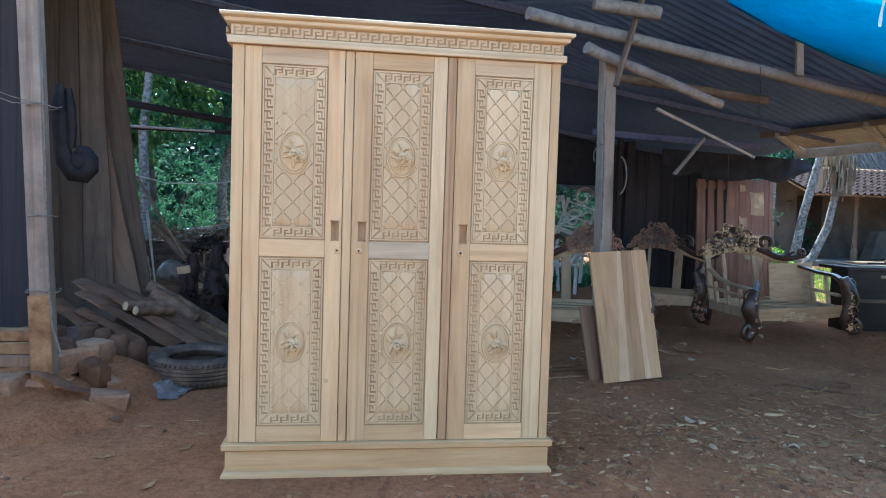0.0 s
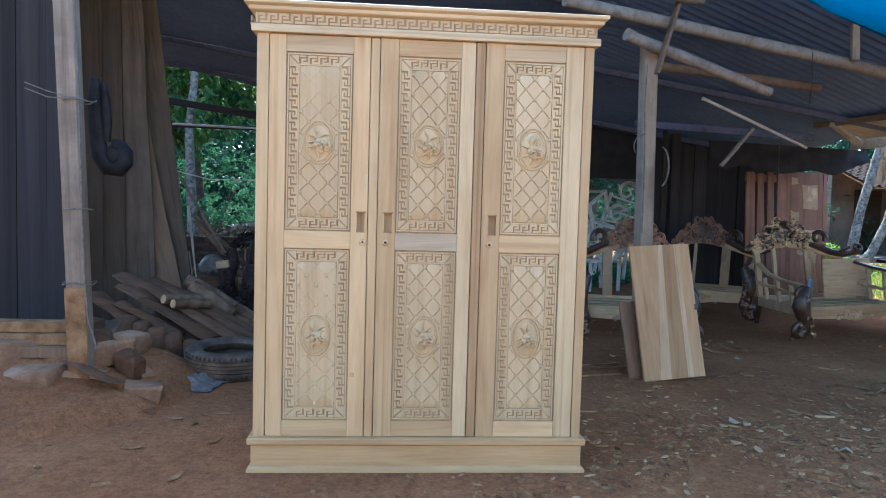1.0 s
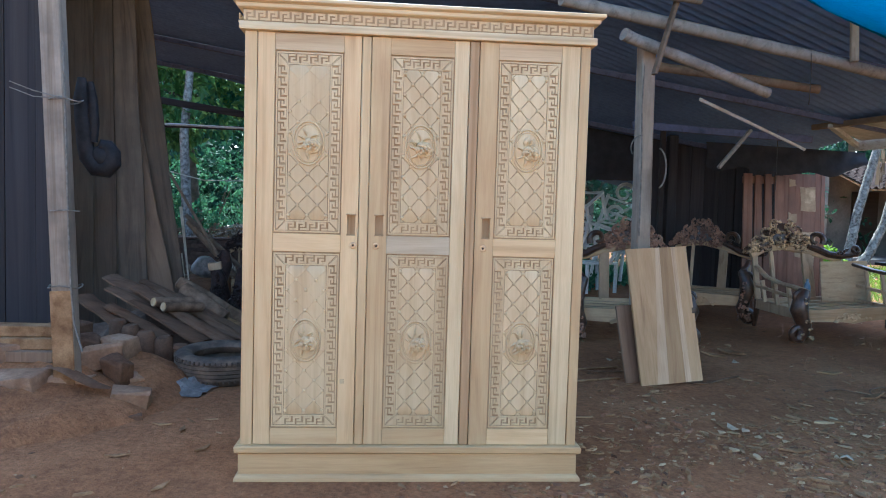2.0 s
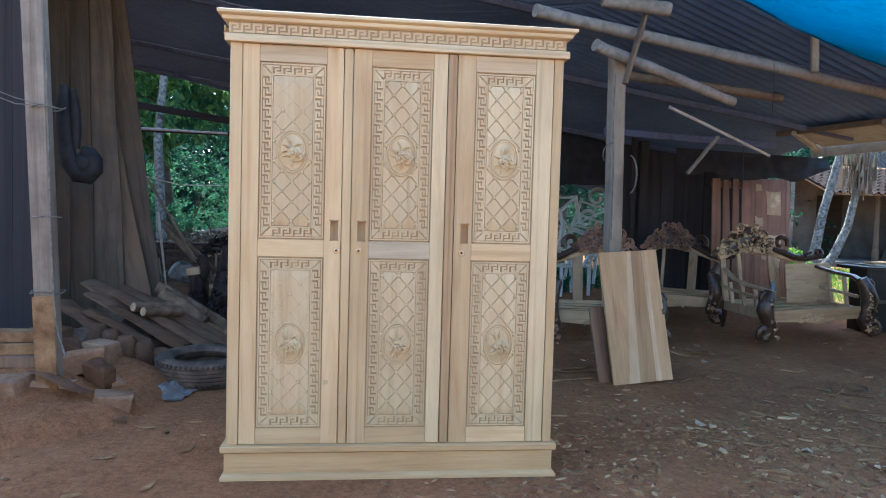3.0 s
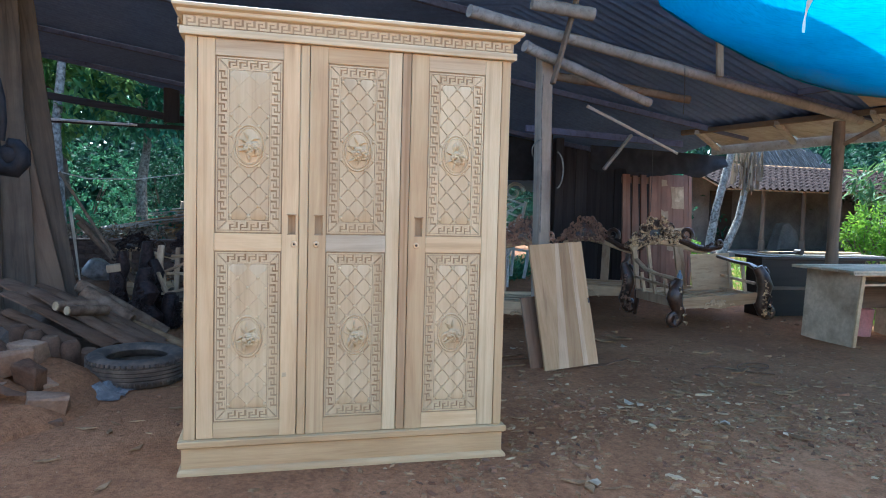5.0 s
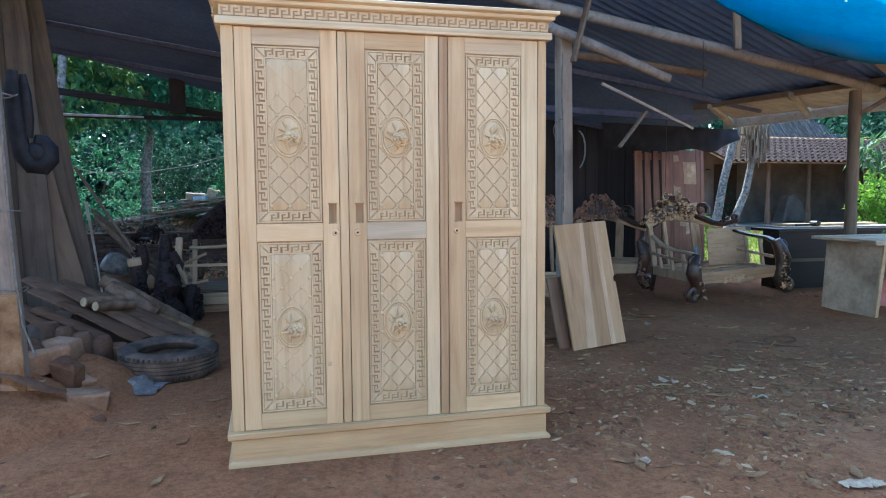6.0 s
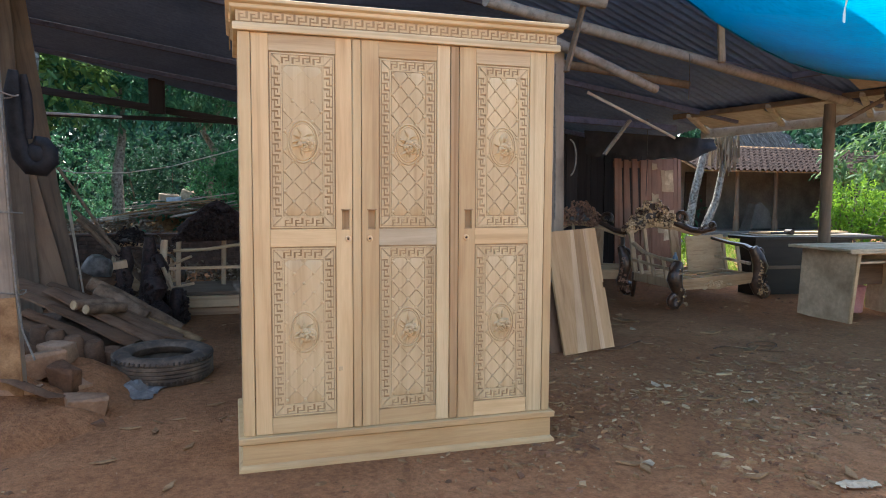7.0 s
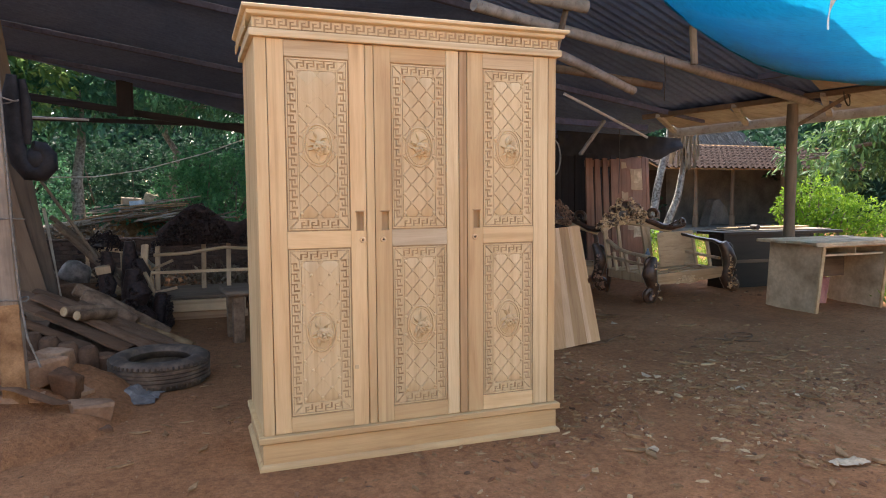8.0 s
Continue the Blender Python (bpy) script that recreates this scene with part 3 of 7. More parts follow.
part("foot_patch", M().box((-0.054, -0.057, -0.03), (0.054, -0.051, 0.66), 0.003).rough(0.002, 4), scrap_brown, post_l, "brown board patched on the post foot")
part("post_notch", M().box((0.004, -0.0535, 0.60), (0.044, -0.0515, 0.635)), dark_stain, post_l, "dark notch")
single("rail_stub", M().box((-0.11, -0.04, 2.36), (0.11, 0.03, roof_z(-1.8, 8.0) + 0.02), 0.006), dark_plank_z, "short dark board between rail and roof", "board", m=pose(-1.78, 7.98, 0))
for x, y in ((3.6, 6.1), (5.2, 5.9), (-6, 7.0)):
    single("back_post", M().box((-0.06, -0.06, -0.05), (0.06, 0.06, roof_z(x, y) - 0.02), 0.006), dark_plank_z, "dark post at the back of the shed", "post", m=pose(x, y, 0))
single("back_rail", bar_between((-7, 8.05, 3.13), (-0.1, 8.05, 2.215), 0.06, 0.10), rail_backlit, "timber rail across the open back, darkened as if backlit", "rail")
# added pale pole stands in for the sunlit top edge of the rail
pole("rail_pole", (-4.4, 7.95, 2.335), (-2.25, 7.95, 2.295), 0.022, 0.016, bare_grey, "thin pale pole standing for sunlight along the back rail", "pole", bend=0.004, n=8)
single("back_rail", bar_between((-7, 8.1, 2.34), (0.2, 8.1, 2.29), 0.05, 0.06), rail_backlit, "timber rail across the open back, darkened as if backlit", "rail")

# near-black plank walls of the shed; the tone makes them read as deep shade
def plank_wall(name, x0, x1, y, z1, label, top=None, mat=dark_plank_z):
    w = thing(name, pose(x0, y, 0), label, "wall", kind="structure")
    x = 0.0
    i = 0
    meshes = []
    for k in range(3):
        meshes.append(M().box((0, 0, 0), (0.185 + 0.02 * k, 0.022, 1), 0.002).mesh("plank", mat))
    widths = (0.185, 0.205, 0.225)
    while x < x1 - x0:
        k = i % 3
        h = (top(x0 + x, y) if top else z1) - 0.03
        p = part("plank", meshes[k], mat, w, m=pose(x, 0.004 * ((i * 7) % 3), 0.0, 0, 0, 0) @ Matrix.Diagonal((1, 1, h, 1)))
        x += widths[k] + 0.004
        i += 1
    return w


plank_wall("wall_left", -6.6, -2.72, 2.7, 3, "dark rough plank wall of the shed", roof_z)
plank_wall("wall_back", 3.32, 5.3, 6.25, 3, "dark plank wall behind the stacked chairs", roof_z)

# ---- blue tarpaulin ----
def tarp_point(u, w):
    """u along the hanging edge, w from that edge outwards."""
    ex = 1.55 + 5.3 * u
    ey = 0.42 + 1.95 * math.sin(min(1.0, u * 1.25) * math.pi / 2) ** 0.9 + 0.30 * u
    ez = 2.40 + 0.03 * math.sin(u * 7.0) + 0.35 * max(0.0, 0.06 - u) / 0.06
    ox, oy, oz = 1.6 + 5.8 * u, -0.95 + 2.9 * u, 2.02 + 0.42 * u
    sag = -0.10 * math.sin(math.pi * w)
    return (ex + (ox - ex) * w, ey + (oy - ey) * w, ez + (oz - ez) * w + sag)


tp = M()
un, wn = 60, 40
for layer in (0,):
    for i in range(un + 1):
        for j in range(wn + 1):
            u, w = i / un, j / wn
            x, y, z = tarp_point(u, w)
            z += 0.02 * noise.noise(Vector((x * 2.2, y * 2.2, 0))) + 0.006 * noise.noise(Vector((x * 9, y * 9, 3))) + 0.002 * layer
            tp.v.append((x, y, z))
k = (un + 1) * (wn + 1)
for i in range(un):
    for j in range(wn):
        a = i * (wn + 1) + j
        tp.f.append((a, a + 1, a + wn + 2, a + wn + 1))
tarp_ob = single("tarpaulin", tp, tarp_blue, "translucent blue woven plastic tarpaulin sagging from the roof", "tarpaulin", sharp=80)
hem = M().tube([Vector(tarp_point(i / 40, 0.0)) for i in range(41)], 0.006, 6)
part("hem", hem, tarp_blue, tarp_ob, "rolled blue hem")
strip = M()
for i in range(15):
    t = i / 14
    x, y, z = 1.735 + 0.05 * t + 0.006 * math.sin(t * 9), -0.62 + 0.01 * math.sin(t * 7), 1.91 + 0.26 * t
    w = 0.007 + 0.009 * t + 0.003 * math.sin(t * 14)
    strip.v += [(x - w, y, z), (x + w, y + 0.008 * math.sin(t * 8), z)]
strip.f = [(2 * i, 2 * i + 1, 2 * i + 3, 2 * i + 2) for i in range(14)]
single("torn_strip", strip, white_paint, "torn white strip of plastic hanging from the tarpaulin", "strip")

# ---- the wardrobe ----
FACE = -0.012


def clip_poly(poly, x0, x1, z0, z1):
    def cut(ps, f, cross):
        out = []
        for a, b in zip(ps, ps[1:] + ps[:1]):
            if f(a):
                out.append(a)
            if f(a) != f(b):
                out.append(cross(a, b))
        return out

    def atx(x):
        return lambda a, b: (x, a[1] + (b[1] - a[1]) * (x - a[0]) / (b[0] - a[0]))

    def atz(z):
        return lambda a, b: (a[0] + (b[0] - a[0]) * (z - a[1]) / (b[1] - a[1]), z)

    for f, c in ((lambda p: p[0] >= x0, atx(x0)), (lambda p: p[0] <= x1, atx(x1)), (lambda p: p[1] >= z0, atz(z0)), (lambda p: p[1] <= z1, atz(z1))):
        if poly:
            poly = cut(poly, f, c)
    return poly


def key_run(mm, n, pitch, h, w, y0, y1, m):
    """A running key of raised strokes along x, h high and w wide: riser, top bar, drop, hook and the bar that leads on."""
    for i in range(n):
        a = i * pitch
        c, d = a + 0.345 * pitch, a + 0.70 * pitch
        k = h / 2
        bars = [(a, a + w, 0, h), (a + w, d + w * 0.5, h - w, h), (d - w * 0.5, d + w * 0.5, k - w / 2, h - w), (c, d - w * 0.5, k - w / 2, k + w / 2)]
        bars.append((c, a + pitch, 0, w) if i < n - 1 else (c, a + pitch * 0.97, 0, w))
        for p, q, r_, t_ in bars:
            mm.prism([(p, r_), (q, r_), (q, t_), (p, t_)], y0, y1, 0.0, m)


def carved_panel(door, x0, x1, z0, z1, depth, blank_from=None):
    """A carved door panel: key border, lattice of pillows and an oval with a flower."""
    floor = FACE + 0.0085
    part("panel", M().box((x0 - 0.004, floor, z0 - 0.004), (x1 + 0.004, 0.012, z1 + 0.004)), teak_groove_shade, door)
    g0, bw = 0.0035, 0.050
    bo = M()
    X0, X1, Z0, Z1 = x0 + g0, x1 - g0, z0 + g0, z1 - g0
    top = FACE + 0.0015

    def ring(a0, a1, c0, c1, w):
        for p in ([(a0, c0), (a1, c0), (a1 - w, c0 + w), (a0 + w, c0 + w)], [(a0, c1), (a1, c1), (a1 - w, c1 - w), (a0 + w, c1 - w)],
                  [(a0, c0), (a0, c1), (a0 + w, c1 - w), (a0 + w, c0 + w)], [(a1, c0), (a1, c1), (a1 - w, c1 - w), (a1 - w, c0 + w)]):
            bo.prism(p, top, 0.0, 0.0008)

    ring(X0, X1, Z0, Z1, 0.0055)
    ring(X0 + bw - 0.007, X1 - bw + 0.007, Z0 + bw - 0.007, Z1 - bw + 0.007, 0.006)
    kh, kw = 0.0335, 0.0080
    L0 = 0.0065
    nh, nv_ = 4, 14
    lh, lv = (X1 - X0) - 2 * bw + 0.008, (Z1 - Z0) - 2 * bw + 0.008
    yy = (top + 0.0004, 0.0)
    hm = Matrix.Translation((X0 + bw - 0.004, 0, Z0 + L0 + 0.002))
    key_run(bo, nh, lh / nh, kh, kw, *yy, hm)
    key_run(bo, nh, lh / nh, kh, kw, *yy, Matrix.Translation((X1 - bw + 0.004, 0, Z1 - L0 - 0.002)) @ Matrix.Rotation(math.pi, 4, "Y"))
    key_run(bo, nv_, lv / nv_, kh, kw, *yy, Matrix.Translation((X0 + L0 + 0.002, 0, Z1 - bw + 0.004)) @ Matrix.Rotation(math.pi / 2, 4, "Y"))
    key_run(bo, nv_, lv / nv_, kh, kw, *yy, Matrix.Translation((X1 - L0 - 0.002, 0, Z0 + bw - 0.004)) @ Matrix.Rotation(-math.pi / 2, 4, "Y"))
    for cx, cz, sx, sz in ((X0, Z0, 1, 1), (X1, Z0, -1, 1), (X0, Z1, 1, -1), (X1, Z1, -1, -1)):
        o, e, g_ = 0.0075, 0.0520, 0.0018
        for pad in ([(o + g_ * 2.2, o), (e - 0.006, o), (e - 0.006, e - 0.006 - g_ * 2.2)], [(o, o + g_ * 2.2), (o, e - 0.006), (e - 0.006 - g_ * 2.2, e - 0.006)]):
            bo.prism([(cx + sx * p, cz + sz * q) for p, q in pad], top + 0.0004, 0.0, 0.0006)
        bo.prism([(cx + sx * p, cz + sz * q) for p, q in ((o, o), (o + g_ * 0.7, o), (e - 0.006, e - 0.006 - g_ * 0.7), (e - 0.006, e - 0.006), (e - 0.006 - g_ * 0.7, e - 0.006), (o, o + g_ * 0.7))], top + 0.0006, 0.0, 0.0)
    part("key_border", bo, teak_carve, door)
    # field of lattice pillows, grooves between them
    f0, f1, h0, h1 = X0 + bw + 0.001, X1 - bw - 0.001, Z0 + bw + 0.001, Z1 - bw - 0.001
    fi = M()
    dx, dz = (f1 - f0) / 2.0, 0.0835
    gap = 0.0016 if depth < 0.005 else 0.0011

    def fade(z):
        """How deep the lattice is cut at the height z: worn away towards the top of one panel."""
        if depth < 0.005:
            return 1.0
        if not blank_from:
            return 0.42 - 0.25 * max(0.0, (z - cz) / (h1 - cz))
        return min(1.0, max(0.0, (blank_from - z) / 0.16))

    cx, cz = (f0 + f1) / 2, (h0 + h1) / 2
    ftop = FACE + 0.0085 - depth - 0.0010
    for i in range(-3, 4):
        for j in range(-12, 13):
            if (i + j) % 2:
                continue
            mx, mz = cx + i * dx / 2, cz + j * dz / 2
            k = fade(mz)
            gp_ = max(0.00012, gap * k)
            d = [(mx - dx / 2 + gp_, mz), (mx, mz - dz / 2 + gp_), (mx + dx / 2 - gp_, mz), (mx, mz + dz / 2 - gp_)]
            d = clip_poly(d, f0, f1, h0, h1)
            if len(d) > 2:
                fi.prism(d, ftop, floor + 0.001, max(0.0001, 0.0012 * k))
    part("lattice_field", fi, teak_carve, door)
    be = M()
    for i in range(-2, 3):
        for j in range(-12, 13):
            if (i + j) % 2 == 0:
                continue
            mx, mz = cx + i * dx / 2, cz + j * dz / 2
            mx = min(max(mx, f0 + 0.006), f1 - 0.006)
            if h0 + 0.006 < mz < h1 - 0.004 and ((mx - cx) / 0.066) ** 2 + ((mz - cz) / 0.092) ** 2 > 1 and fade(mz) > 0.2:
                be.ball((mx, ftop, mz), (0.0074, 0.0056, 0.0074), 8, 5)
    tagged(part("bead_carving", be, teak_carve, door, "small carved beads"), kind="stuff")
    # oval with a flower
    me = M()
    for rx, rz, w in ((0.062, 0.087, 0.0042), (0.051, 0.076, 0.003)):
        pts = [(cx + rx * math.cos(a), ftop - 0.0005, cz + rz * math.sin(a)) for a in np.linspace(0, 2 * math.pi, 41)]
        me.tube(pts, w, 6, cap=False)
    me.prism([(cx + 0.052 * math.cos(a), cz + 0.077 * math.sin(a)) for a in np.linspace(0, 2 * math.pi, 33)[:-1]], ftop - 0.0012, 0.0, 0.0015)
    rnd = random.Random(int((x0 + 2) * 1000 + z0 * 77))
    # leaves, twigs and the bloom
    K = 1.8
    for a, r_, ln, wd in ((0.35, 0.020, 0.018, 0.009), (1.15, 0.026, 0.020, 0.008), (1.75, 0.030, 0.020, 0.007), (2.35, 0.022, 0.020, 0.010), (3.05, 0.022, 0.020, 0.009), (3.75, 0.020, 0.024, 0.009), (4.4, 0.028, 0.022, 0.008), (5.3, 0.030, 0.016, 0.007)):
        a += rnd.uniform(-0.25, 0.25)
        bend = rnd.uniform(-0.6, 0.6)
        pts = []
        for t in (0.0, 0.2, 0.4, 0.6, 0.8, 1.0):
            aa = a + bend * t
            rr = (r_ * 0.45 + ln * t) * K * 0.88
            pts.append((cx + 0.95 * rr * math.cos(aa), ftop - 0.002 - 0.005 * math.sin(t * 3.1), cz + 1.25 * rr * math.sin(aa)))
        w_ = wd * 1.05
        me.tube(pts, [w_ * 0.2, w_ * 0.65, w_, w_ * 0.9, w_ * 0.55, w_ * 0.08], 8, flat=0.45)
    me.tube([(cx - 0.004, ftop - 0.003, cz + 0.045), (cx - 0.012, ftop - 0.004, cz - 0.005), (cx - 0.004, ftop - 0.003, cz - 0.062)], 0.0026, 5)
    bx_, bz_ = cx + 0.014, cz - 0.012
    for ring_, (rr, dep, nn) in enumerate(((0.031, 0.008, 6), (0.022, 0.014, 5), (0.011, 0.020, 4))):
        for k in range(nn):
            a = 2 * math.pi * k / nn + ring_ * 0.6 + rnd.uniform(-0.2, 0.2)
            arc = [(bx_ + rr * math.cos(a + t), ftop - dep - 0.002 * math.cos(t * 3), bz_ + rr * 0.8 * math.sin(a + t)) for t in (-0.65, -0.3, 0.05, 0.4, 0.75)]
            me.tube(arc, [0.002, 0.0066, 0.009, 0.0066, 0.002], 7)
    me.ball((bx_, ftop - 0.005, bz_), (0.024, 0.012, 0.020), 10, 6)
    part("medallion", me, teak_carve, door, "carved oval medallion with a rose spray", sharp=60)


wardrobe = thing("wardrobe", label="tall three-door raw teak wardrobe with carved panels, unvarnished", category="wardrobe")
BX0, BX1, BACK = -0.709, 0.697, 0.58
part("side_panel", M().box((BX0, FACE + 0.03, 0.02), (BX0 + 0.02, BACK, 1.84), 0.002), teak_z, wardrobe)
part("side_panel", M().box((BX1 - 0.02, FACE + 0.03, 0.02), (BX1, BACK, 1.84), 0.002), teak_z, wardrobe)
part("back_panel", M().box((BX0 + 0.021, BACK - 0.012, 0.03), (BX1 - 0.021, BACK - 0.002, 1.83)), teak_z, wardrobe)
part("top_panel", M().box((BX0 + 0.021, FACE + 0.05, 1.812), (BX1 - 0.021, BACK - 0.013, 1.83)), teak_x, wardrobe)
part("bottom_panel", M().box((BX0 + 0.021, FACE + 0.05, 0.125), (BX1 - 0.021, BACK - 0.013, 0.143)), teak_x, wardrobe)
part("front_post", M().box((BX0, FACE, 0.156), (-0.6605, FACE + 0.029, 1.836), 0.0025), teak_z, wardrobe)
part("front_post", M().box((0.6565, FACE, 0.156), (BX1, FACE + 0.029, 1.836), 0.0025), teak_z, wardrobe)
part("cover_strip", M().box((-0.2435, FACE - 0.003, 0.157), (-0.2065, FACE + 0.02, 1.834), 0.0035), teak_z, wardrobe)
part("cover_strip", M().box((0.1955, FACE - 0.003, 0.157), (0.2335, FACE + 0.02, 1.834), 0.0035), heart_z, wardrobe, "darker heartwood cover strip")
# plinth
part("plinth_board", M().box((BX0 - 0.006, FACE - 0.006, 0.006), (BX1 + 0.006, BACK, 0.126), 0.002), teak_bounce, wardrobe)


def moulding(prof, x0, x1, yf, yb):
    """A moulding round the front and both sides: prof lists (projection, height) upwards."""
    mm = M()
    for pr, z in prof:
        mm.v += [(x0 - pr, yb, z), (x0 - pr, yf - pr, z), (x1 + pr, yf - pr, z), (x1 + pr, yb, z)]
    for i in range(len(prof) - 1):
        for k in range(3):
            a = 4 * i + k
            mm.f.append((a, a + 1, a + 5, a + 4))
    n = 4 * (len(prof) - 1)
    mm.f += [(3, 2, 1, 0), (n, n + 1, n + 2, n + 3)]
    mm.f.append(tuple(4 * i for i in range(len(prof)))[::1])
    mm.f.append(tuple(4 * i + 3 for i in range(len(prof)))[::-1])
    return mm


part("plinth_foot_moulding", moulding([(0.004, 0.005), (0.021, 0.005), (0.021, 0.018), (0.018, 0.023), (0.012, 0.028), (0.008, 0.033), (0.004, 0.035)], BX0, BX1, FACE, BACK + 0.002), teak_bounce, wardrobe)
part("plinth_cap_moulding", moulding([(0.004, 0.119), (0.010, 0.121), (0.016, 0.125), (0.020, 0.128), (0.021, 0.150), (0.017, 0.154), (0.0, 0.1555)], BX0, BX1, FACE, BACK + 0.004), teak_bounce, wardrobe)
# cornice
part("cornice_board", moulding([(0.0, 1.837), (0.018, 1.838), (0.020, 1.842), (0.020, 1.863), (0.017, 1.868), (0.006, 1.868), (0.006, 1.917), (0.0, 1.918)], BX0, BX1, FACE, BACK + 0.003), teak_toplit, wardrobe)
part("cornice_moulding", moulding([(0.004, 1.9165), (0.016, 1.9165), (0.020, 1.919), (0.026, 1.922), (0.029, 1.926), (0.030, 1.937), (0.036, 1.939), (0.042, 1.942), (0.046, 1.946), (0.047, 1.9565), (0.044, 1.959), (0.0, 1.9595)], BX0, BX1, FACE, BACK + 0.004), teak_toplit, wardrobe)
part("frieze_ground", M().box((BX0 - 0.003, FACE - 0.0078, 1.8705), (BX1 + 0.003, FACE - 0.004, 1.9145)), teak_groove_shade, wardrobe, "recessed frieze ground, shade put into its tone")
fr = M()
np_ = 30
pt_ = (BX1 - BX0 + 0.004) / np_
key_run(fr, np_, pt_, 0.038, 0.0086, FACE - 0.0118, FACE - 0.004, Matrix.Translation((BX0 - 0.004, 0, 1.874)))
part("cornice_key_frieze", fr, teak_carve, wardrobe, "raised key-pattern frieze")
fs = M()
key_run(fs, 12, 0.0475, 0.038, 0.0086, FACE - 0.0095, FACE - 0.004, Matrix.Translation((BX0 + FACE, 0, 1.874)) @ pose(0, 0, 0, 0, 0, -90) @ Matrix.Translation((-0.585, 0.0003 - 0.0, 0)))
part("cornice_key_frieze", fs, teak_carve, wardrobe, "raised key-pattern frieze")


def holed_board(xs, zs, y0, y1):
    """A board with one rectangular hole through it."""
    mm = M()
    mm.v = [(x, y, z) for y in (y0, y1) for z in zs for x in xs]
    for j in range(3):
        for i in range(3):
            if i == 1 and j == 1:
                continue
            a = 4 * j + i
            mm.f += [(a, a + 1, a + 5, a + 4), (16 + a, 20 + a, 21 + a, 17 + a)]
    for loop in ([0, 1, 2, 3, 7, 11, 15, 14, 13, 12, 8, 4], [5, 9, 10, 6]):
        for p, q in zip(loop, loop[1:] + loop[:1]):
            mm.f.append((q, p, p + 16, q + 16))
    return mm


def door(x0, x1, p0, p1, pull_x, lock_x, pull_left, depth, blank, mats, rails):
    d = part("door", M().box((x0 + 0.002, 0.0125, 0.159), (x1 - 0.002, 0.0145, 1.833)), teak_z, wardrobe, "framed and carved teak door")
    zb, zt = 0.158, 1.834
    yb = 0.012
    px0, px1, pz0, pz1 = pull_x - 0.0165, pull_x + 0.0165, 1.031, 1.113
    for a, b, left, mt in ((x0 + 0.0015, p0 - 0.002, True, mats[0]), (p1 + 0.002, x1 - 0.0015, False, mats[1])):
        if left == pull_left:
            st = holed_board((a, px0, px1, b), (zb, pz0, pz1, zt), FACE, yb)
            part("stile", st, mt, d)
            part("finger_pull", M().box((px0, FACE + 0.019, pz0), (px1, yb - 0.0005, pz1)).box((px0 - 0.004, FACE - 0.0035, pz1 - 0.0015), (px1 + 0.004, FACE + 0.004, pz1 + 0.0045), 0.001).box((px0 - 0.002, FACE - 0.001, pz0 - 0.003), (px1 + 0.002, FACE + 0.004, pz0 + 0.001), 0.0008), teak_groove_shade, d, "recessed finger pull, shade painted into its floor")
        else:
            part("stile", M().box((a, FACE, zb), (b, yb, zt), 0.0018), mt, d)
    for (a, b), rm in zip(((zb, 0.226), (0.957, 1.0305), (1.765, zt)), rails):
        part("rail", M().box((p0 - 0.0015, FACE + 0.0006, a), (p1 + 0.0015, yb, b), 0.0012), rm, d)
    carved_panel(d, p0, p1, 0.2285, 0.9545, depth[0], blank[0])
    carved_panel(d, p0, p1, 1.033, 1.7625, depth[1], blank[1])
    lk = M().lathe([(0.0, -0.004), (0.0138, -0.004), (0.0138, 0.001), (0.0115, 0.0045), (0.008, 0.0052), (0.006, 0.003), (0.0, 0.0028)], 18, pose(lock_x, FACE, 0.988, 90, 0, 0))
    es = part("lock_escutcheon", lk, brass, d, "small round brass keyhole rosette")
    part("keyhole", M().lathe([(0.0, 0.0), (0.0046, 0.0), (0.0046, 0.0042), (0.0, 0.0044)], 12, pose(lock_x, FACE, 0.988, 90, 0, 0)), dark_stain, d)


door(-0.6595, -0.245, -0.588, -0.317, -0.274, -0.264, False, (0.0060, 0.0062), (None, 1.61), (teak_z, teak_z), (teak_x, teak_x, teak_shade))
door(-0.205, 0.194, -0.1275, 0.1315, -0.160, -0.170, True, (0.0048, 0.0048), (None, None), (teak_z, sapwood_z), (teak_x, teak_grey, teak_x))
door(0.235, 0.6555, 0.3155, 0.575, 0.282, 0.272, True, (0.0048, 0.0048), (None, None), (teak_z, sapwood_z), (teak_x, teak_x, teak_shade))
part("wood_plug", M().box((-0.307, FACE - 0.0015, 0.414), (-0.289, FACE + 0.004, 0.432), 0.0012), teak_shade, wardrobe, "small square repair plug")

# ---- things in the workshop ----
def scroll_pts(cx, cz, r0, r1, a0, turns, n=20):
    return [(cx + (r0 + (r1 - r0) * i / n) * math.cos(a0 + turns * 2 * math.pi * i / n), cz + (r0 + (r1 - r0) * i / n) * math.sin(a0 + turns * 2 * math.pi * i / n)) for i in range(n + 1)]


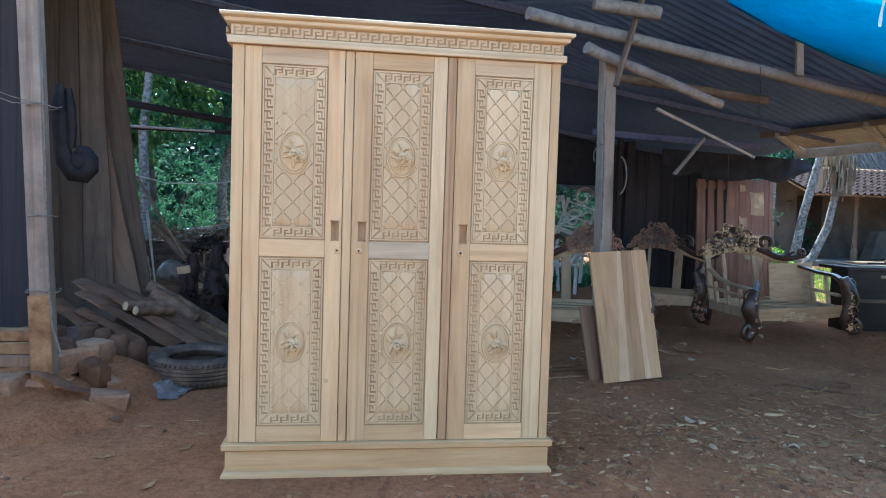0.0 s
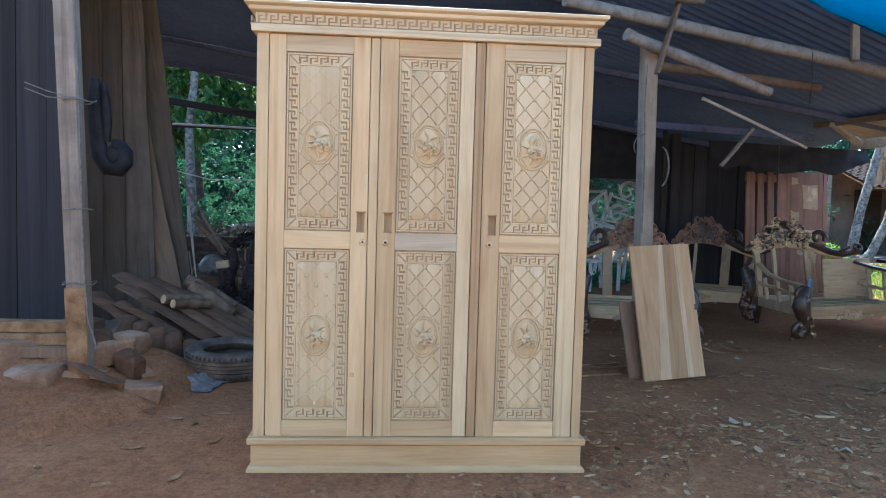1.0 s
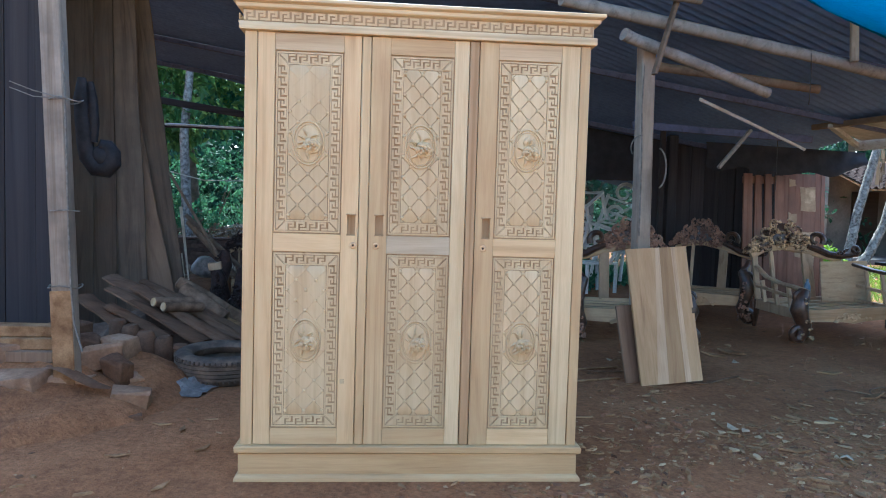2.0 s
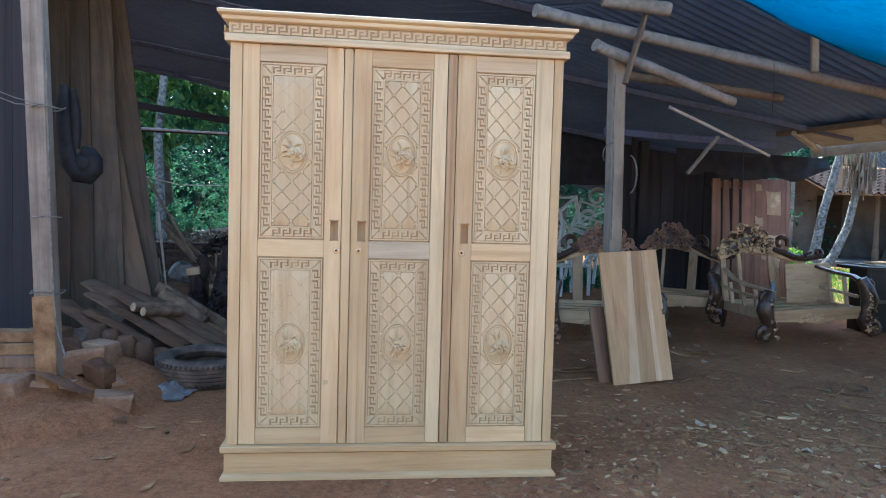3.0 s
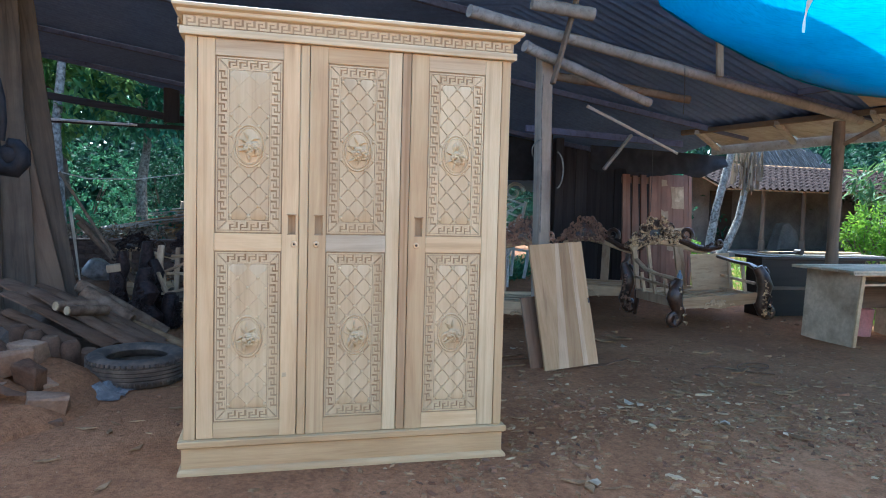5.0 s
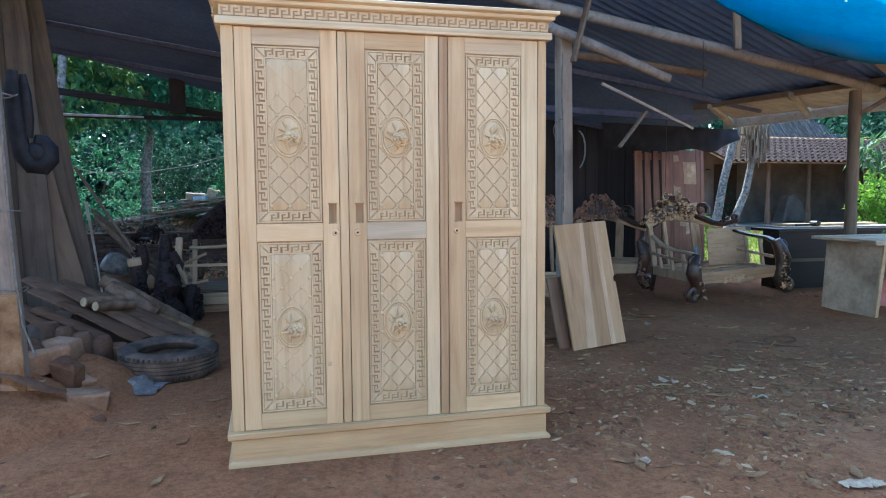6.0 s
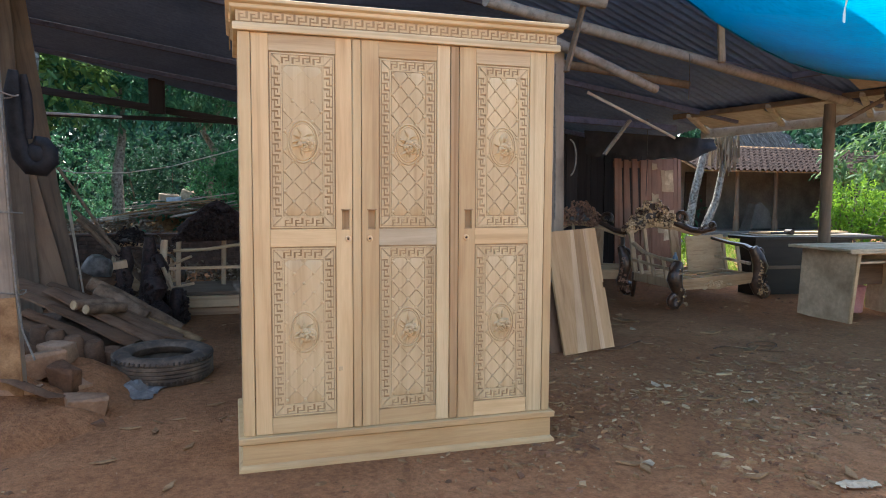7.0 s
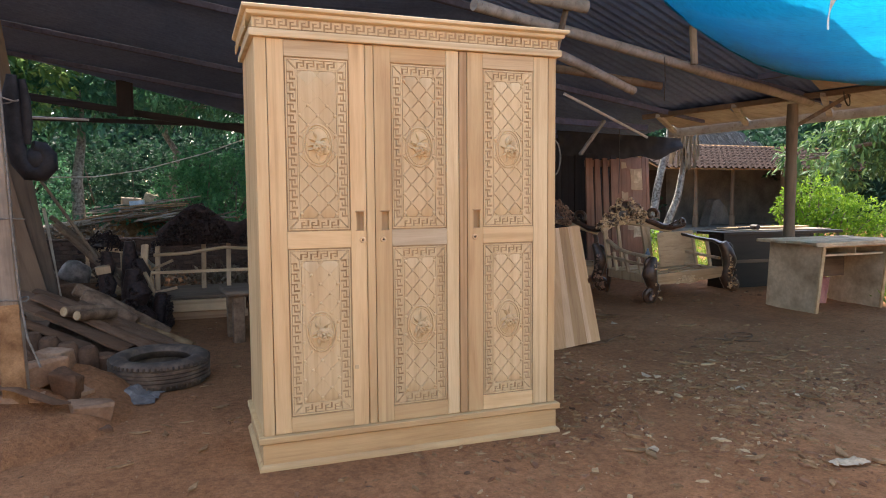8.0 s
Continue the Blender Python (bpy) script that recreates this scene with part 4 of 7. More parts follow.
def leafy(mm, cx, y, cz, w, h, n, seed, deep=0.03, size=1.0):
    """A mass of carved curls and leaves inside a rounded gable w wide and h high."""
    rnd = random.Random(seed)
    for k in range(n):
        u = rnd.uniform(-1, 1)
        v = rnd.uniform(0, 1) * (1 - abs(u) ** 1.4)
        x, z = cx + u * w / 2, cz + v * h
        r = rnd.uniform(0.012, 0.028) * size
        a0, tn = rnd.uniform(0, 6.28), rnd.choice((-1, 1)) * rnd.uniform(0.5, 0.95)
        sp = scroll_pts(x, z, r, r * 0.25, a0, tn, 7)
        mm.tube([(p, y + rnd.uniform(-deep, 0.0) + 0.004 * i * 0.3, q) for i, (p, q) in enumerate(sp)], [(0.0095 - 0.0007 * i) * size ** 0.6 for i in range(8)], 6)
    for k in range(n // 3):
        u = rnd.uniform(-0.95, 0.95)
        v = rnd.uniform(0.05, 0.95) * (1 - abs(u) ** 1.4)
        mm.ball((cx + u * w / 2, y - rnd.uniform(0, deep), cz + v * h), (rnd.uniform(0.01, 0.022), 0.014, rnd.uniform(0.008, 0.016)), 7, 4)


def armchair(m, label, seed, crest_mat=carve_gold, panel=True):
    """Unfinished carved armchair frame: bare seat rails, dark scroll legs and a carved crest."""
    c = thing("armchair", m, label, "armchair", "carved chairs in the workshop")
    rnd = random.Random(seed)
    part("front_rail", M().prism([(0.04, 0.20), (0.35, 0.185), (0.46, 0.165), (0.57, 0.185), (0.88, 0.20), (0.88, 0.31), (0.04, 0.31)], -0.02, 0.03, 0.004), chair_wood_x, c)
    cv = M()
    leafy(cv, 0.46, -0.025, 0.20, 0.36, 0.07, 16, seed + 1, 0.008)
    tagged(part("rail_carving", cv, chair_wood_x, c), kind="stuff")
    for x in (0.02, 0.86):
        part("side_rail", M().box((x, 0.03, 0.20), (x + 0.04, 0.92, 0.30), 0.004), chair_wood, c)
    part("back_rail", M().box((0.06, 0.88, 0.20), (0.86, 0.92, 0.30), 0.004), chair_wood_x, c)
    seat = M()
    for k in range(4):
        seat.box((0.06, 0.12 + 0.2 * k, 0.262), (0.86, 0.20 + 0.2 * k, 0.278), 0.002)
    part("seat_slats", seat, chair_wood_x, c)
    # scroll legs in front: an upright baluster with a big curl
    for x, s in ((0.0, -1), (0.91, 1)):
        lg = M()
        hk = 0.80 if s < 0 else 0.94
        pts = [(x - 0.02 * s, 0.0, 0.62 * hk), (x + 0.02 * s, -0.02, 0.52 * hk), (x + 0.045 * s, -0.03, 0.40 * hk), (x + 0.02 * s, -0.03, 0.28 * hk), (x - 0.005 * s, -0.02, 0.18), (x + 0.02 * s, -0.03, 0.09), (x + 0.06 * s, -0.05, 0.035)]
        lg.tube(pts, [0.05, 0.066, 0.078, 0.062, 0.066, 0.056, 0.036], 12)
        sp = scroll_pts(x + 0.055 * s, 0.085, 0.075, 0.02, math.pi / 2, -0.9 * s, 16)
        lg.tube([(p, -0.045, q) for p, q in sp], [0.034 - 0.001 * i for i in range(17)], 8)
        sp = scroll_pts(x + 0.03 * s, 0.56 * hk, 0.055, 0.018, -math.pi / 2, 1.1 * s, 14)
        lg.tube([(p, -0.02, q) for p, q in sp], [0.026 - 0.001 * i for i in range(15)], 8)
        part("front_leg", lg, varnish, c, "dark varnished scroll leg")
        lc = M()
        leafy(lc, x + 0.02 * s, -0.085, 0.06, 0.12, 0.46 * hk, 30 if s > 0 else 14, seed + 5 + s, 0.02, 0.75)
        tagged(part("leg_carving", lc, crest_mat, c, "carved leaves on the leg", sharp=60), kind="stuff")
    for x in (0.04, 0.87):
        part("back_leg", M().tube([(x, 0.90, 0.30), (x, 0.92, 0.16), (x, 0.97, 0.0)], [0.03, 0.028, 0.022], 8), varnish, c)
    # arms
    for x, s in ((0.02, -1), (0.90, 1)):
        hk = 0.80 if s < 0 else 0.94
        ar = M().tube([(x - 0.02 * s, 0.0, 0.60 * hk), (x, 0.14, 0.635 * hk), (x, 0.40, 0.65 * hk), (x - 0.01 * s, 0.68, 0.68 * hk + 0.01), (x - 0.03 * s, 0.92, 0.64)], [0.036, 0.032, 0.028, 0.028, 0.03], 8, flat=0.7)
        part("armrest", ar, varnish if s > 0 else chair_wood, c)
        for k in range(3):
            y = 0.22 + 0.24 * k
            part("arm_spindle", bar_between((x, y, 0.29), (x, y + 0.05, 0.64 * hk), 0.035, 0.03), chair_wood, c)
        part("arm_stretcher", bar_between((x, 0.06, 0.40), (x, 0.90, 0.45), 0.03, 0.03), chair_wood, c)
    # back frame
    for x, w in ((0.05, 0.05), (0.22, 0.035), (0.58, 0.10)):
        part("back_upright", bar_between((x, 0.90, 0.28), (x + 0.005, 0.99, 0.80), w, 0.04), chair_wood, c)
    if panel:
        part("back_panel", M().box((0.60, 0.0, 0.0), (1.02, 0.02, 0.42), 0.004, pose(0, 0.84, 0.27, -8, 0, -14)), chair_wood_x, c, "plain plywood back panel")
    part("back_top_rail", M().tube([(0.02, 0.985, 0.75), (0.15, 0.985, 0.82), (0.33, 0.99, 0.84), (0.52, 0.985, 0.80), (0.72, 0.97, 0.74), (0.92, 0.95, 0.68)], 0.028, 8, flat=1.3), chair_wood_x, c)
    cr = M()
    cr.prism([(-0.01, 0.79), (0.09, 0.87), (0.15, 0.98), (0.24, 1.09), (0.36, 1.09), (0.45, 0.98), (0.56, 0.89), (0.66, 0.82), (0.33, 0.84)], 0.97, 1.0, 0.006)
    crest = part("crest", cr, varnish, c, "dark varnished crest board")
    cl_ = M()
    leafy(cl_, 0.31, 0.966, 0.80, 0.74, 0.34, 210, seed + 9, 0.03, 1.0)
    for sx in (-1, 1):
        for x_, z_, r_ in ((0.07, 1.08, 0.05), (0.16, 0.99, 0.055), (0.25, 0.90, 0.05)):
            cl_.tube([(p, 0.945, q) for p, q in scroll_pts(0.31 + sx * x_, z_, r_, r_ * 0.3, math.pi / 2, -sx * 0.85, 12)], [0.015 - 0.0007 * i for i in range(13)], 7)
    part("crest_carving", cl_, crest_mat, crest, "carved leaves and curls in worn gold-brown varnish", sharp=60)
    sc = M()
    sc.tube([(0.58, 0.96, 0.84), (0.68, 0.94, 0.80), (0.78, 0.92, 0.745), (0.90, 0.90, 0.72), (1.05, 0.88, 0.74)], [0.03, 0.036, 0.036, 0.036, 0.03], 9)
    sc.tube([(p, 0.94, q) for p, q in scroll_pts(0.66, 0.90, 0.085, 0.02, -0.6, 0.95, 18)], [0.034 - 0.001 * i for i in range(19)], 8)
    sc.tube([(p, 0.89, q) for p, q in scroll_pts(1.03, 0.78, 0.05, 0.015, -2.0, 1.0, 14)], [0.03 - 0.001 * i for i in range(15)], 8)
    leafy(sc, 0.95, 0.88, 0.74, 0.22, 0.07, 12, seed + 15, 0.03)
    part("back_scroll", sc, varnish, c, "dark varnished sweeping scroll")
    return c


armchair(pose(3.76, 3.26, 0.0, 0, -3.5, -1) @ Matrix.Diagonal((1.08, 1, 1, 1)), "unfinished armchair frame, dark carved legs and worn carved crest", 11)
armchair(pose(2.97, 4.82, 0.0, 0, 0, -33), "unfinished armchair frame with dark carved crest, in deep shade", 31, carve_red, False)
armchair(pose(2.50, 3.02, 0.0, 0, 0, -10) @ Matrix.Diagonal((-1, 1, 1, 1)), "unfinished armchair frame with reddish carved crest behind the boards", 51, carve_red, False)
bt = M().lathe([(0.03, 0.0), (0.034, 0.01), (0.034, 0.17), (0.026, 0.20), (0.013, 0.225), (0.013, 0.25), (0.0, 0.252)], 14)
single("bottle", bt, bottle_mat, "plastic water bottle with a blue label on the chair seat", "bottle", m=pose(4.30, 4.08, 0.279))

# the unfinished settee on the other side
def settee(m, seed):
    c = thing("settee", m, "unfinished settee frame of pale wood with black carved crest", "settee")
    part("front_board", M().box((-0.45, -0.03, 0.10), (0.42, 0.02, 0.21), 0.004).rough(0.003, 4), chair_wood_x, c)
    part("lower_board", M().box((-0.42, 0.0, 0.02), (0.44, 0.05, 0.095), 0.004), settee_brown, c)
    part("seat_board", M().box((-0.50, 0.05, 0.21), (0.50, 0.95, 0.24), 0.004), old_wood_x, c)
    for x in (-0.40, 0.05, 0.30, 0.52):
        part("back_upright", bar_between((x, 0.62, 0.24), (x + 0.01, 0.70, 0.74), 0.045, 0.04), chair_wood, c)
    for x in (-0.52, 0.60):
        part("curved_leg", M().tube([(x + 0.12, -0.02, 0.18), (x + 0.07, 0.02, 0.36), (x + 0.03, 0.08, 0.55), (x + 0.04, 0.14, 0.74)], [0.05, 0.045, 0.042, 0.04], 8, flat=0.7), chair_wood, c)
    part("arm_rail", M().tube([(-0.42, 0.40, 0.62), (-0.1, 0.40, 0.63), (0.25, 0.40, 0.68), (0.5, 0.40, 0.66), (0.75, 0.40, 0.63)], 0.022, 8, flat=0.8), chair_wood_x, c)
    part("lower_rail", bar_between((-0.5, 0.64, 0.42), (0.6, 0.64, 0.42), 0.03, 0.03), chair_wood_x, c)
    cr = M()
    cr.prism([(-0.40, 0.84), (-0.24, 0.98), (-0.10, 1.09), (0.0, 1.13), (0.10, 1.09), (0.28, 0.95), (0.42, 0.92), (0.58, 1.02), (0.85, 1.12), (0.85, 0.70), (0.3, 0.72), (-0.30, 0.70)], 0.46, 0.50, 0.02)
    leafy(cr, 0.0, 0.45, 0.72, 0.84, 0.40, 240, seed, 0.05)
    leafy(cr, 0.70, 0.45, 0.72, 0.6, 0.40, 140, seed + 1, 0.05)
    part("crest", cr, low_gloss_dark, c, "black carved crest", sharp=60)
    return c


settee(pose(-0.90, 4.02, 0.0, 0, 0, 0), 71)
def carved_leg(x, y, rz, h, w, tilt, seed, cap=False):
    """A heavy black furniture leg with carved leaves; some still have a bare square block on top."""
    m = Matrix.Translation((x, y, 0)) @ pose(0, 0, 0, 0, tilt, rz)
    lg = M().tube([(0, 0, 0.0), (0.02, 0, h * 0.12), (0.03, 0, h * 0.3), (-0.02, 0, h * 0.55), (0.02, 0, h * 0.8), (0, 0, h)], [w * 0.55, w * 0.85, w, w * 0.7, w * 0.95, w * 0.6], 12)
    lg.tube([(p, -w * 0.8, q) for p, q in scroll_pts(0.03, h * 0.16, w * 0.9, w * 0.25, math.pi / 2, 0.9, 14)], [w * 0.36 * (1 - 0.03 * i) for i in range(15)], 8)
    t = single("carved_leg", lg, low_gloss_dark, "loose black carved furniture leg standing upright", "furniture leg", "loose carved legs", m=m)
    lv = M()
    leafy(lv, 0, -w * 0.85, h * 0.12, w * 2.2, h * 0.85, 70, seed, 0.03)
    tagged(part("leaf_carving", lv, low_gloss_dark, t, sharp=60), kind="stuff")
    if cap:
        part("bare_block", M().box((-w * 0.75, -w * 0.75, h - 0.02), (w * 0.75, w * 0.75, h + 0.045), 0.004), chair_wood, t, "bare pale wooden block")


carved_leg(-1.60, 3.52, 10, 0.57, 0.075, -8, 81, True)
carved_leg(-1.38, 3.46, -20, 0.46, 0.11, -6, 82)
carved_leg(-1.50, 3.70, 35, 0.56, 0.10, 5, 83)
carved_leg(-1.26, 3.62, 70, 0.34, 0.08, 12, 84)
carved_leg(-1.72, 3.95, -40, 0.70, 0.07, 3, 85)
carved_leg(-1.46, 3.58, 15, 0.30, 0.10, -14, 86)
carved_leg(-1.56, 4.15, 60, 0.78, 0.075, 6, 87)
carved_leg(-1.34, 4.0, -15, 0.62, 0.08, -10, 88)
armchair(pose(-1.98, 5.15, 0.0, 0, 0, 12) @ Matrix.Scale(0.72, 4), "unfinished low chair frame with black carved crest, in the shade", 61, low_gloss_dark, False)
st = thing("low_stool", pose(-0.62, 2.78, 0.0, 0, 0, 6), "low dusty stool with dark block legs and grey seat", "stool")
part("seat", M().box((-0.10, -0.03, 0.385), (0.42, 0.42, 0.43), 0.016).rough(0.004, 5), old_wood_x, st)
for x, y in ((0.0, 0.04), (0.32, 0.04), (0.0, 0.32), (0.32, 0.32)):
    part("leg", M().box((x - 0.045, y - 0.045, -0.01), (x + 0.045, y + 0.045, 0.384), 0.006), offcut_dark, st)
for i, (a, b, w) in enumerate([((-1.34, 3.9, 0.30), (-1.10, 3.8, 0.36), 0.03), ((-1.42, 4.3, 0.45), (-1.14, 4.2, 0.58), 0.04), ((-1.26, 3.85, 0.22), (-1.38, 3.95, 0.50), 0.035)]):
    single("loose_slat", bar_between(a, b, w, 0.025), chair_wood, "loose pale wood slat leaning among chair parts", "slat", "loose slats")

# centre: the boards leaning at the post
lb = thing("glued_board", Matrix.Translation((1.595, 1.585, 0.004)) @ pose(0, 0, 0, 0, 0, 8) @ pose(0, 0, 0, -12, 0, 0) @ pose(0, 0, 0, 0, -3.6, 0) @ Matrix.Diagonal((1.02, 1, 1, 1)), "glued teak board of dark and pale strips leaning on the post", "board")
BH = 0.93
for b0, b1, t0, t1, mt in ((0.0, 0.1175, 0.0, 0.2155, board_z), (0.118, 0.199, 0.216, 0.246, board_sap), (0.1995, 0.3245, 0.2465, 0.3315, board_z), (0.325, 0.366, 0.332, 0.361, board_sap), (0.3665, 0.452, 0.3615, 0.448, board_z)):
    edge = lambda p, q, z: p + (q - p) * z / BH
    if b1 > 0.44:
        poly = [(b0, 0), (b1, 0), (edge(b1, t1, 0.46), 0.46), (edge(b1, t1, 0.46) - 0.016, 0.46), (edge(b1, t1, 0.50) - 0.016, 0.50), (edge(b1, t1, 0.50) - 0.004, 0.50), (t1, BH), (t0, BH)]
        n0 = M().add([(x, y, z) for y in (0.0, 0.022) for x, z in poly], [tuple(range(8)), tuple(range(15, 7, -1))] + [(i, 8 + i, 8 + (i + 1) % 8, (i + 1) % 8) for i in range(8)])
    else:
        n0 = M().prism([(b0, 0), (b1, 0), (t1, BH), (t0, BH)], 0.0, 0.022, 0.0)
    part("strip", n0, mt, lb, "pale sapwood strip" if mt is board_sap else "")
single("backing_board", M().box((0, 0, 0), (0.40, 0.02, 0.53), 0.002), brown_board, "shorter brown board leaning behind the glued board", "board", m=Matrix.Translation((1.515, 1.655, 0.004)) @ pose(0, 0, 0, 0, 0, 11) @ pose(0, 0, 0, -13, 0, 0) @ pose(0, 0, 0, 0, -4, 0))

# cable loop on the post
cb = M()
cb.tube([(1.645 - 0.09 * math.sin(a), 1.89, 1.62 + 0.09 * math.cos(a)) for a in np.linspace(0.1, 2.1, 16)], 0.004, 6)
cb.tube([(1.755 + 0.06 * math.sin(a), 1.89, 1.48 + 0.14 * math.cos(a)) for a in np.linspace(0.1, 2.9, 20)], 0.006, 6)
cb.tube([(1.63, 1.905, 2.3), (1.625, 1.90, 1.9), (1.64, 1.90, 1.5), (1.645, 1.90, 1.0)], 0.006, 6)
single("cable", cb, rope_mat, "grey cable looped round the roof post", "cable")

# red-brown door leaves leaning at the back wall
def old_door(m, w, h, edges, label):
    """A plank door; edges lists each plank's sides at the foot and at the top."""
    d = thing("old_door", m, label, "door", "old door leaves")
    for i, (b0, b1, t0, t1) in enumerate(edges):
        part("plank", M().prism([(b0 * w, 0), (b1 * w, 0), ((b1 * 0.4 + t1 * 0.6 + 0.01) * w, h * 0.6), (t1 * w, h - 0.015 * (i % 2)), (t0 * w, h - 0.015 * (i % 2)), ((b0 * 0.4 + t0 * 0.6) * w, h * 0.6)], 0.0, 0.025, 0.002), red_wood, d)
    part("top_batten", M().box((0, 0.026, h - 0.12), (w, 0.05, h - 0.03), 0.003), red_wood, d)
    part("bottom_batten", M().box((0, 0.026, 0.2), (w, 0.05, 0.3), 0.003), red_wood, d)
    return d


old_door(pose(4.30, 5.42, 0.0, -3, 0, 0), 0.53, 1.72, [(0.0, 0.25, 0.0, 0.20), (0.27, 0.52, 0.28, 0.42), (0.53, 0.76, 0.52, 0.67), (0.78, 1.0, 0.77, 0.99)], "red-brown plank door leaf with ragged gaps between planks")
d2 = old_door(pose(4.85, 5.46, 0.0, -3, 0, 0), 0.54, 1.75, [(0.0, 0.26, 0.0, 0.27), (0.265, 0.76, 0.275, 0.76), (0.77, 0.90, 0.77, 0.89), (0.915, 1.0, 0.91, 1.0)], "red-brown door leaf with patches of pale paper")
rg = random.Random(4)
for k, (x0, z0, x1, z1, mt) in enumerate(((0.26, 0.58, 0.42, 1.02, paper), (0.15, 0.68, 0.27, 0.88, card), (0.21, 1.26, 0.41, 1.58, card), (0.28, 1.36, 0.40, 1.55, paper), (0.05, 1.58, 0.15, 1.66, card), (0.06, 1.10, 0.17, 1.24, card))):
    pg = [(x0 + (x1 - x0) * u + rg.uniform(-0.012, 0.012), z0 + (z1 - z0) * v + rg.uniform(-0.015, 0.015)) for u, v in ((0, 0), (0.5, 0.03), (1, 0), (0.97, 0.5), (1, 1), (0.4, 0.96), (0, 1), (0.04, 0.4))]
    part("paper_patch", M().prism(pg, -0.003 - 0.0015 * k, -0.001 - 0.0015 * k), mt, d2, "torn pale paper patch" if mt is paper else "faded brown paper patch")
# black sheet standing in for the dark roof end over the doors
cn = M()
nx, nz = 48, 14
for side in (0, 1):
    for j in range(nz + 1):
        for i in range(nx + 1):
            u, w = i / nx, j / nz
            x = 3.55 + 1.95 * u
            low = 0.30 + 0.06 * noise.noise(Vector((u * 7, 0, 0))) - 0.16 * max(0, u - 0.8) / 0.2
            cn.v.append((x, 4.98 - 0.05 * w + 0.03 * noise.noise(Vector((u * 14, w * 2, 0))) + 0.02 * side, 2.03 - 0.06 * u - low * w))
k = (nx + 1) * (nz + 1)
for j in range(nz):
    for i in range(nx):
        a = j * (nx + 1) + i
        cn.f += [(a, a + nx + 1, a + nx + 2, a + 1), (k + a, k + a + 1, k + a + nx + 2, k + a + nx + 1)]
single("hanging_cover", cn, black_sheet, "ragged black sheet standing in for a dark shed roof end", "cover", sharp=70)
# second black sheet, added where the space behind the post is only dark
dc = M()
for side in (0, 1):
    for j in range(9):
        for i in range(41):
            u, w = i / 40, j / 8
            x = 0.9 + 2.6 * u
            z1 = roof_z(x, 6.45) - 0.03
            z0 = 1.62 + 0.07 * noise.noise(Vector((u * 9, 3, 0))) + 0.03 * noise.noise(Vector((u * 31, 5, 0)))
            dc.v.append((x, 6.45 + 0.05 * noise.noise(Vector((u * 16, w * 2, 8))) * w + 0.012 * side, z1 + (z0 - z1) * w))
for j in range(8):
    for i in range(40):
        a = j * 41 + i
        dc.f += [(a, a + 41, a + 42, a + 1), (369 + a, 370 + a, 369 + a + 42, 369 + a + 41)]
single("hanging_cover", dc, black_sheet, "added black sheet painting the dark behind the shed post", "cover", sharp=70)
for x in (3.42,):
    single("cover_post", M().box((-0.03, -0.03, 0), (0.03, 0.03, roof_z(x, 5.0) - 0.02), 0.004), dark_plank_z, "dark slim post near the black sheets", "post", m=pose(x, 5.98, 0))
# white chair frames piled outside at the back
for i, (x, y, z, rz, ry) in enumerate([(2.85, 6.95, 0.0, 20, 0), (2.95, 7.1, 0.52, -30, 18), (2.80, 7.15, 0.95, 45, -25), (3.22, 7.2, 0.15, 10, 8)]):
    w = thing("chair_frame", pose(x, y, z + 0.02, 0, ry, rz), "white painted chair frame piled on others", "chair", "piled white chair frames")
    for a, b in (((-0.25, -0.2, 0), (-0.25, -0.2, 0.45)), ((0.25, -0.2, 0), (0.25, -0.2, 0.45)), ((-0.25, 0.2, 0), (-0.22, 0.3, 0.9)), ((0.25, 0.2, 0), (0.22, 0.3, 0.9))):
        part("leg", M().tube([a, [(p + q) / 2 + 0.03 for p, q in zip(a, b)], b], 0.027, 8), white_paint, w)
    for a, b in (((-0.25, -0.2, 0.43), (0.25, -0.2, 0.43)), ((-0.25, 0.2, 0.43), (0.25, 0.2, 0.43)), ((-0.25, -0.2, 0.43), (-0.25, 0.2, 0.43)), ((0.25, -0.2, 0.43), (0.25, 0.2, 0.43)), ((-0.23, 0.28, 0.85), (0.23, 0.28, 0.85)), ((-0.23, 0.26, 0.65), (0.23, 0.26, 0.65)), ((-0.22, 0.25, 0.45), (0.2, 0.29, 0.85))):
        part("rail", bar_between(a, b, 0.05, 0.03), white_paint, w)
    part("back_scroll", M().tube([(p, 0.28, q) for p, q in scroll_pts(0.0, 0.98, 0.16, 0.03, 0.4, 1.2, 18)], [0.03 - 0.0007 * k for k in range(19)], 8), white_paint, w, "white carved scroll")

# dark table with sheets of plywood on it
tb = thing("work_table", pose(4.98, 3.55, 0.0, 0, 0, -4), "near-black wooden counter with dusty plywood lying on it", "table")
part("tabletop", M().box((-0.02, -0.03, 0.70), (1.75, 0.48, 0.735), 0.004), dark_stain, tb)
part("front_panel", M().box((0.02, 0.0, -0.01), (1.31, 0.025, 0.70), 0.003), dark_stain, tb)
part("front_rail", M().box((0.02, -0.012, 0.36), (1.31, 0.0, 0.40), 0.003), old_wood_x, tb)
for x in (0.0, 1.27):
    part("side_panel", M().box((x, 0.03, 0.0), (x + 0.04, 0.28, 0.70), 0.003), dark_stain, tb)
    part("foot", M().box((x, -0.005, 0.0), (x + 0.05, 0.025, 0.70), 0.003), dark_stain, tb)
single("plywood_sheet", M().box((0, 0, 0), (1.5, 0.40, 0.012), 0.002), grey_board_x, "dusty plywood sheet lying on the dark counter", "board", m=pose(5.15, 3.62, 0.738, 0, 0, -4))
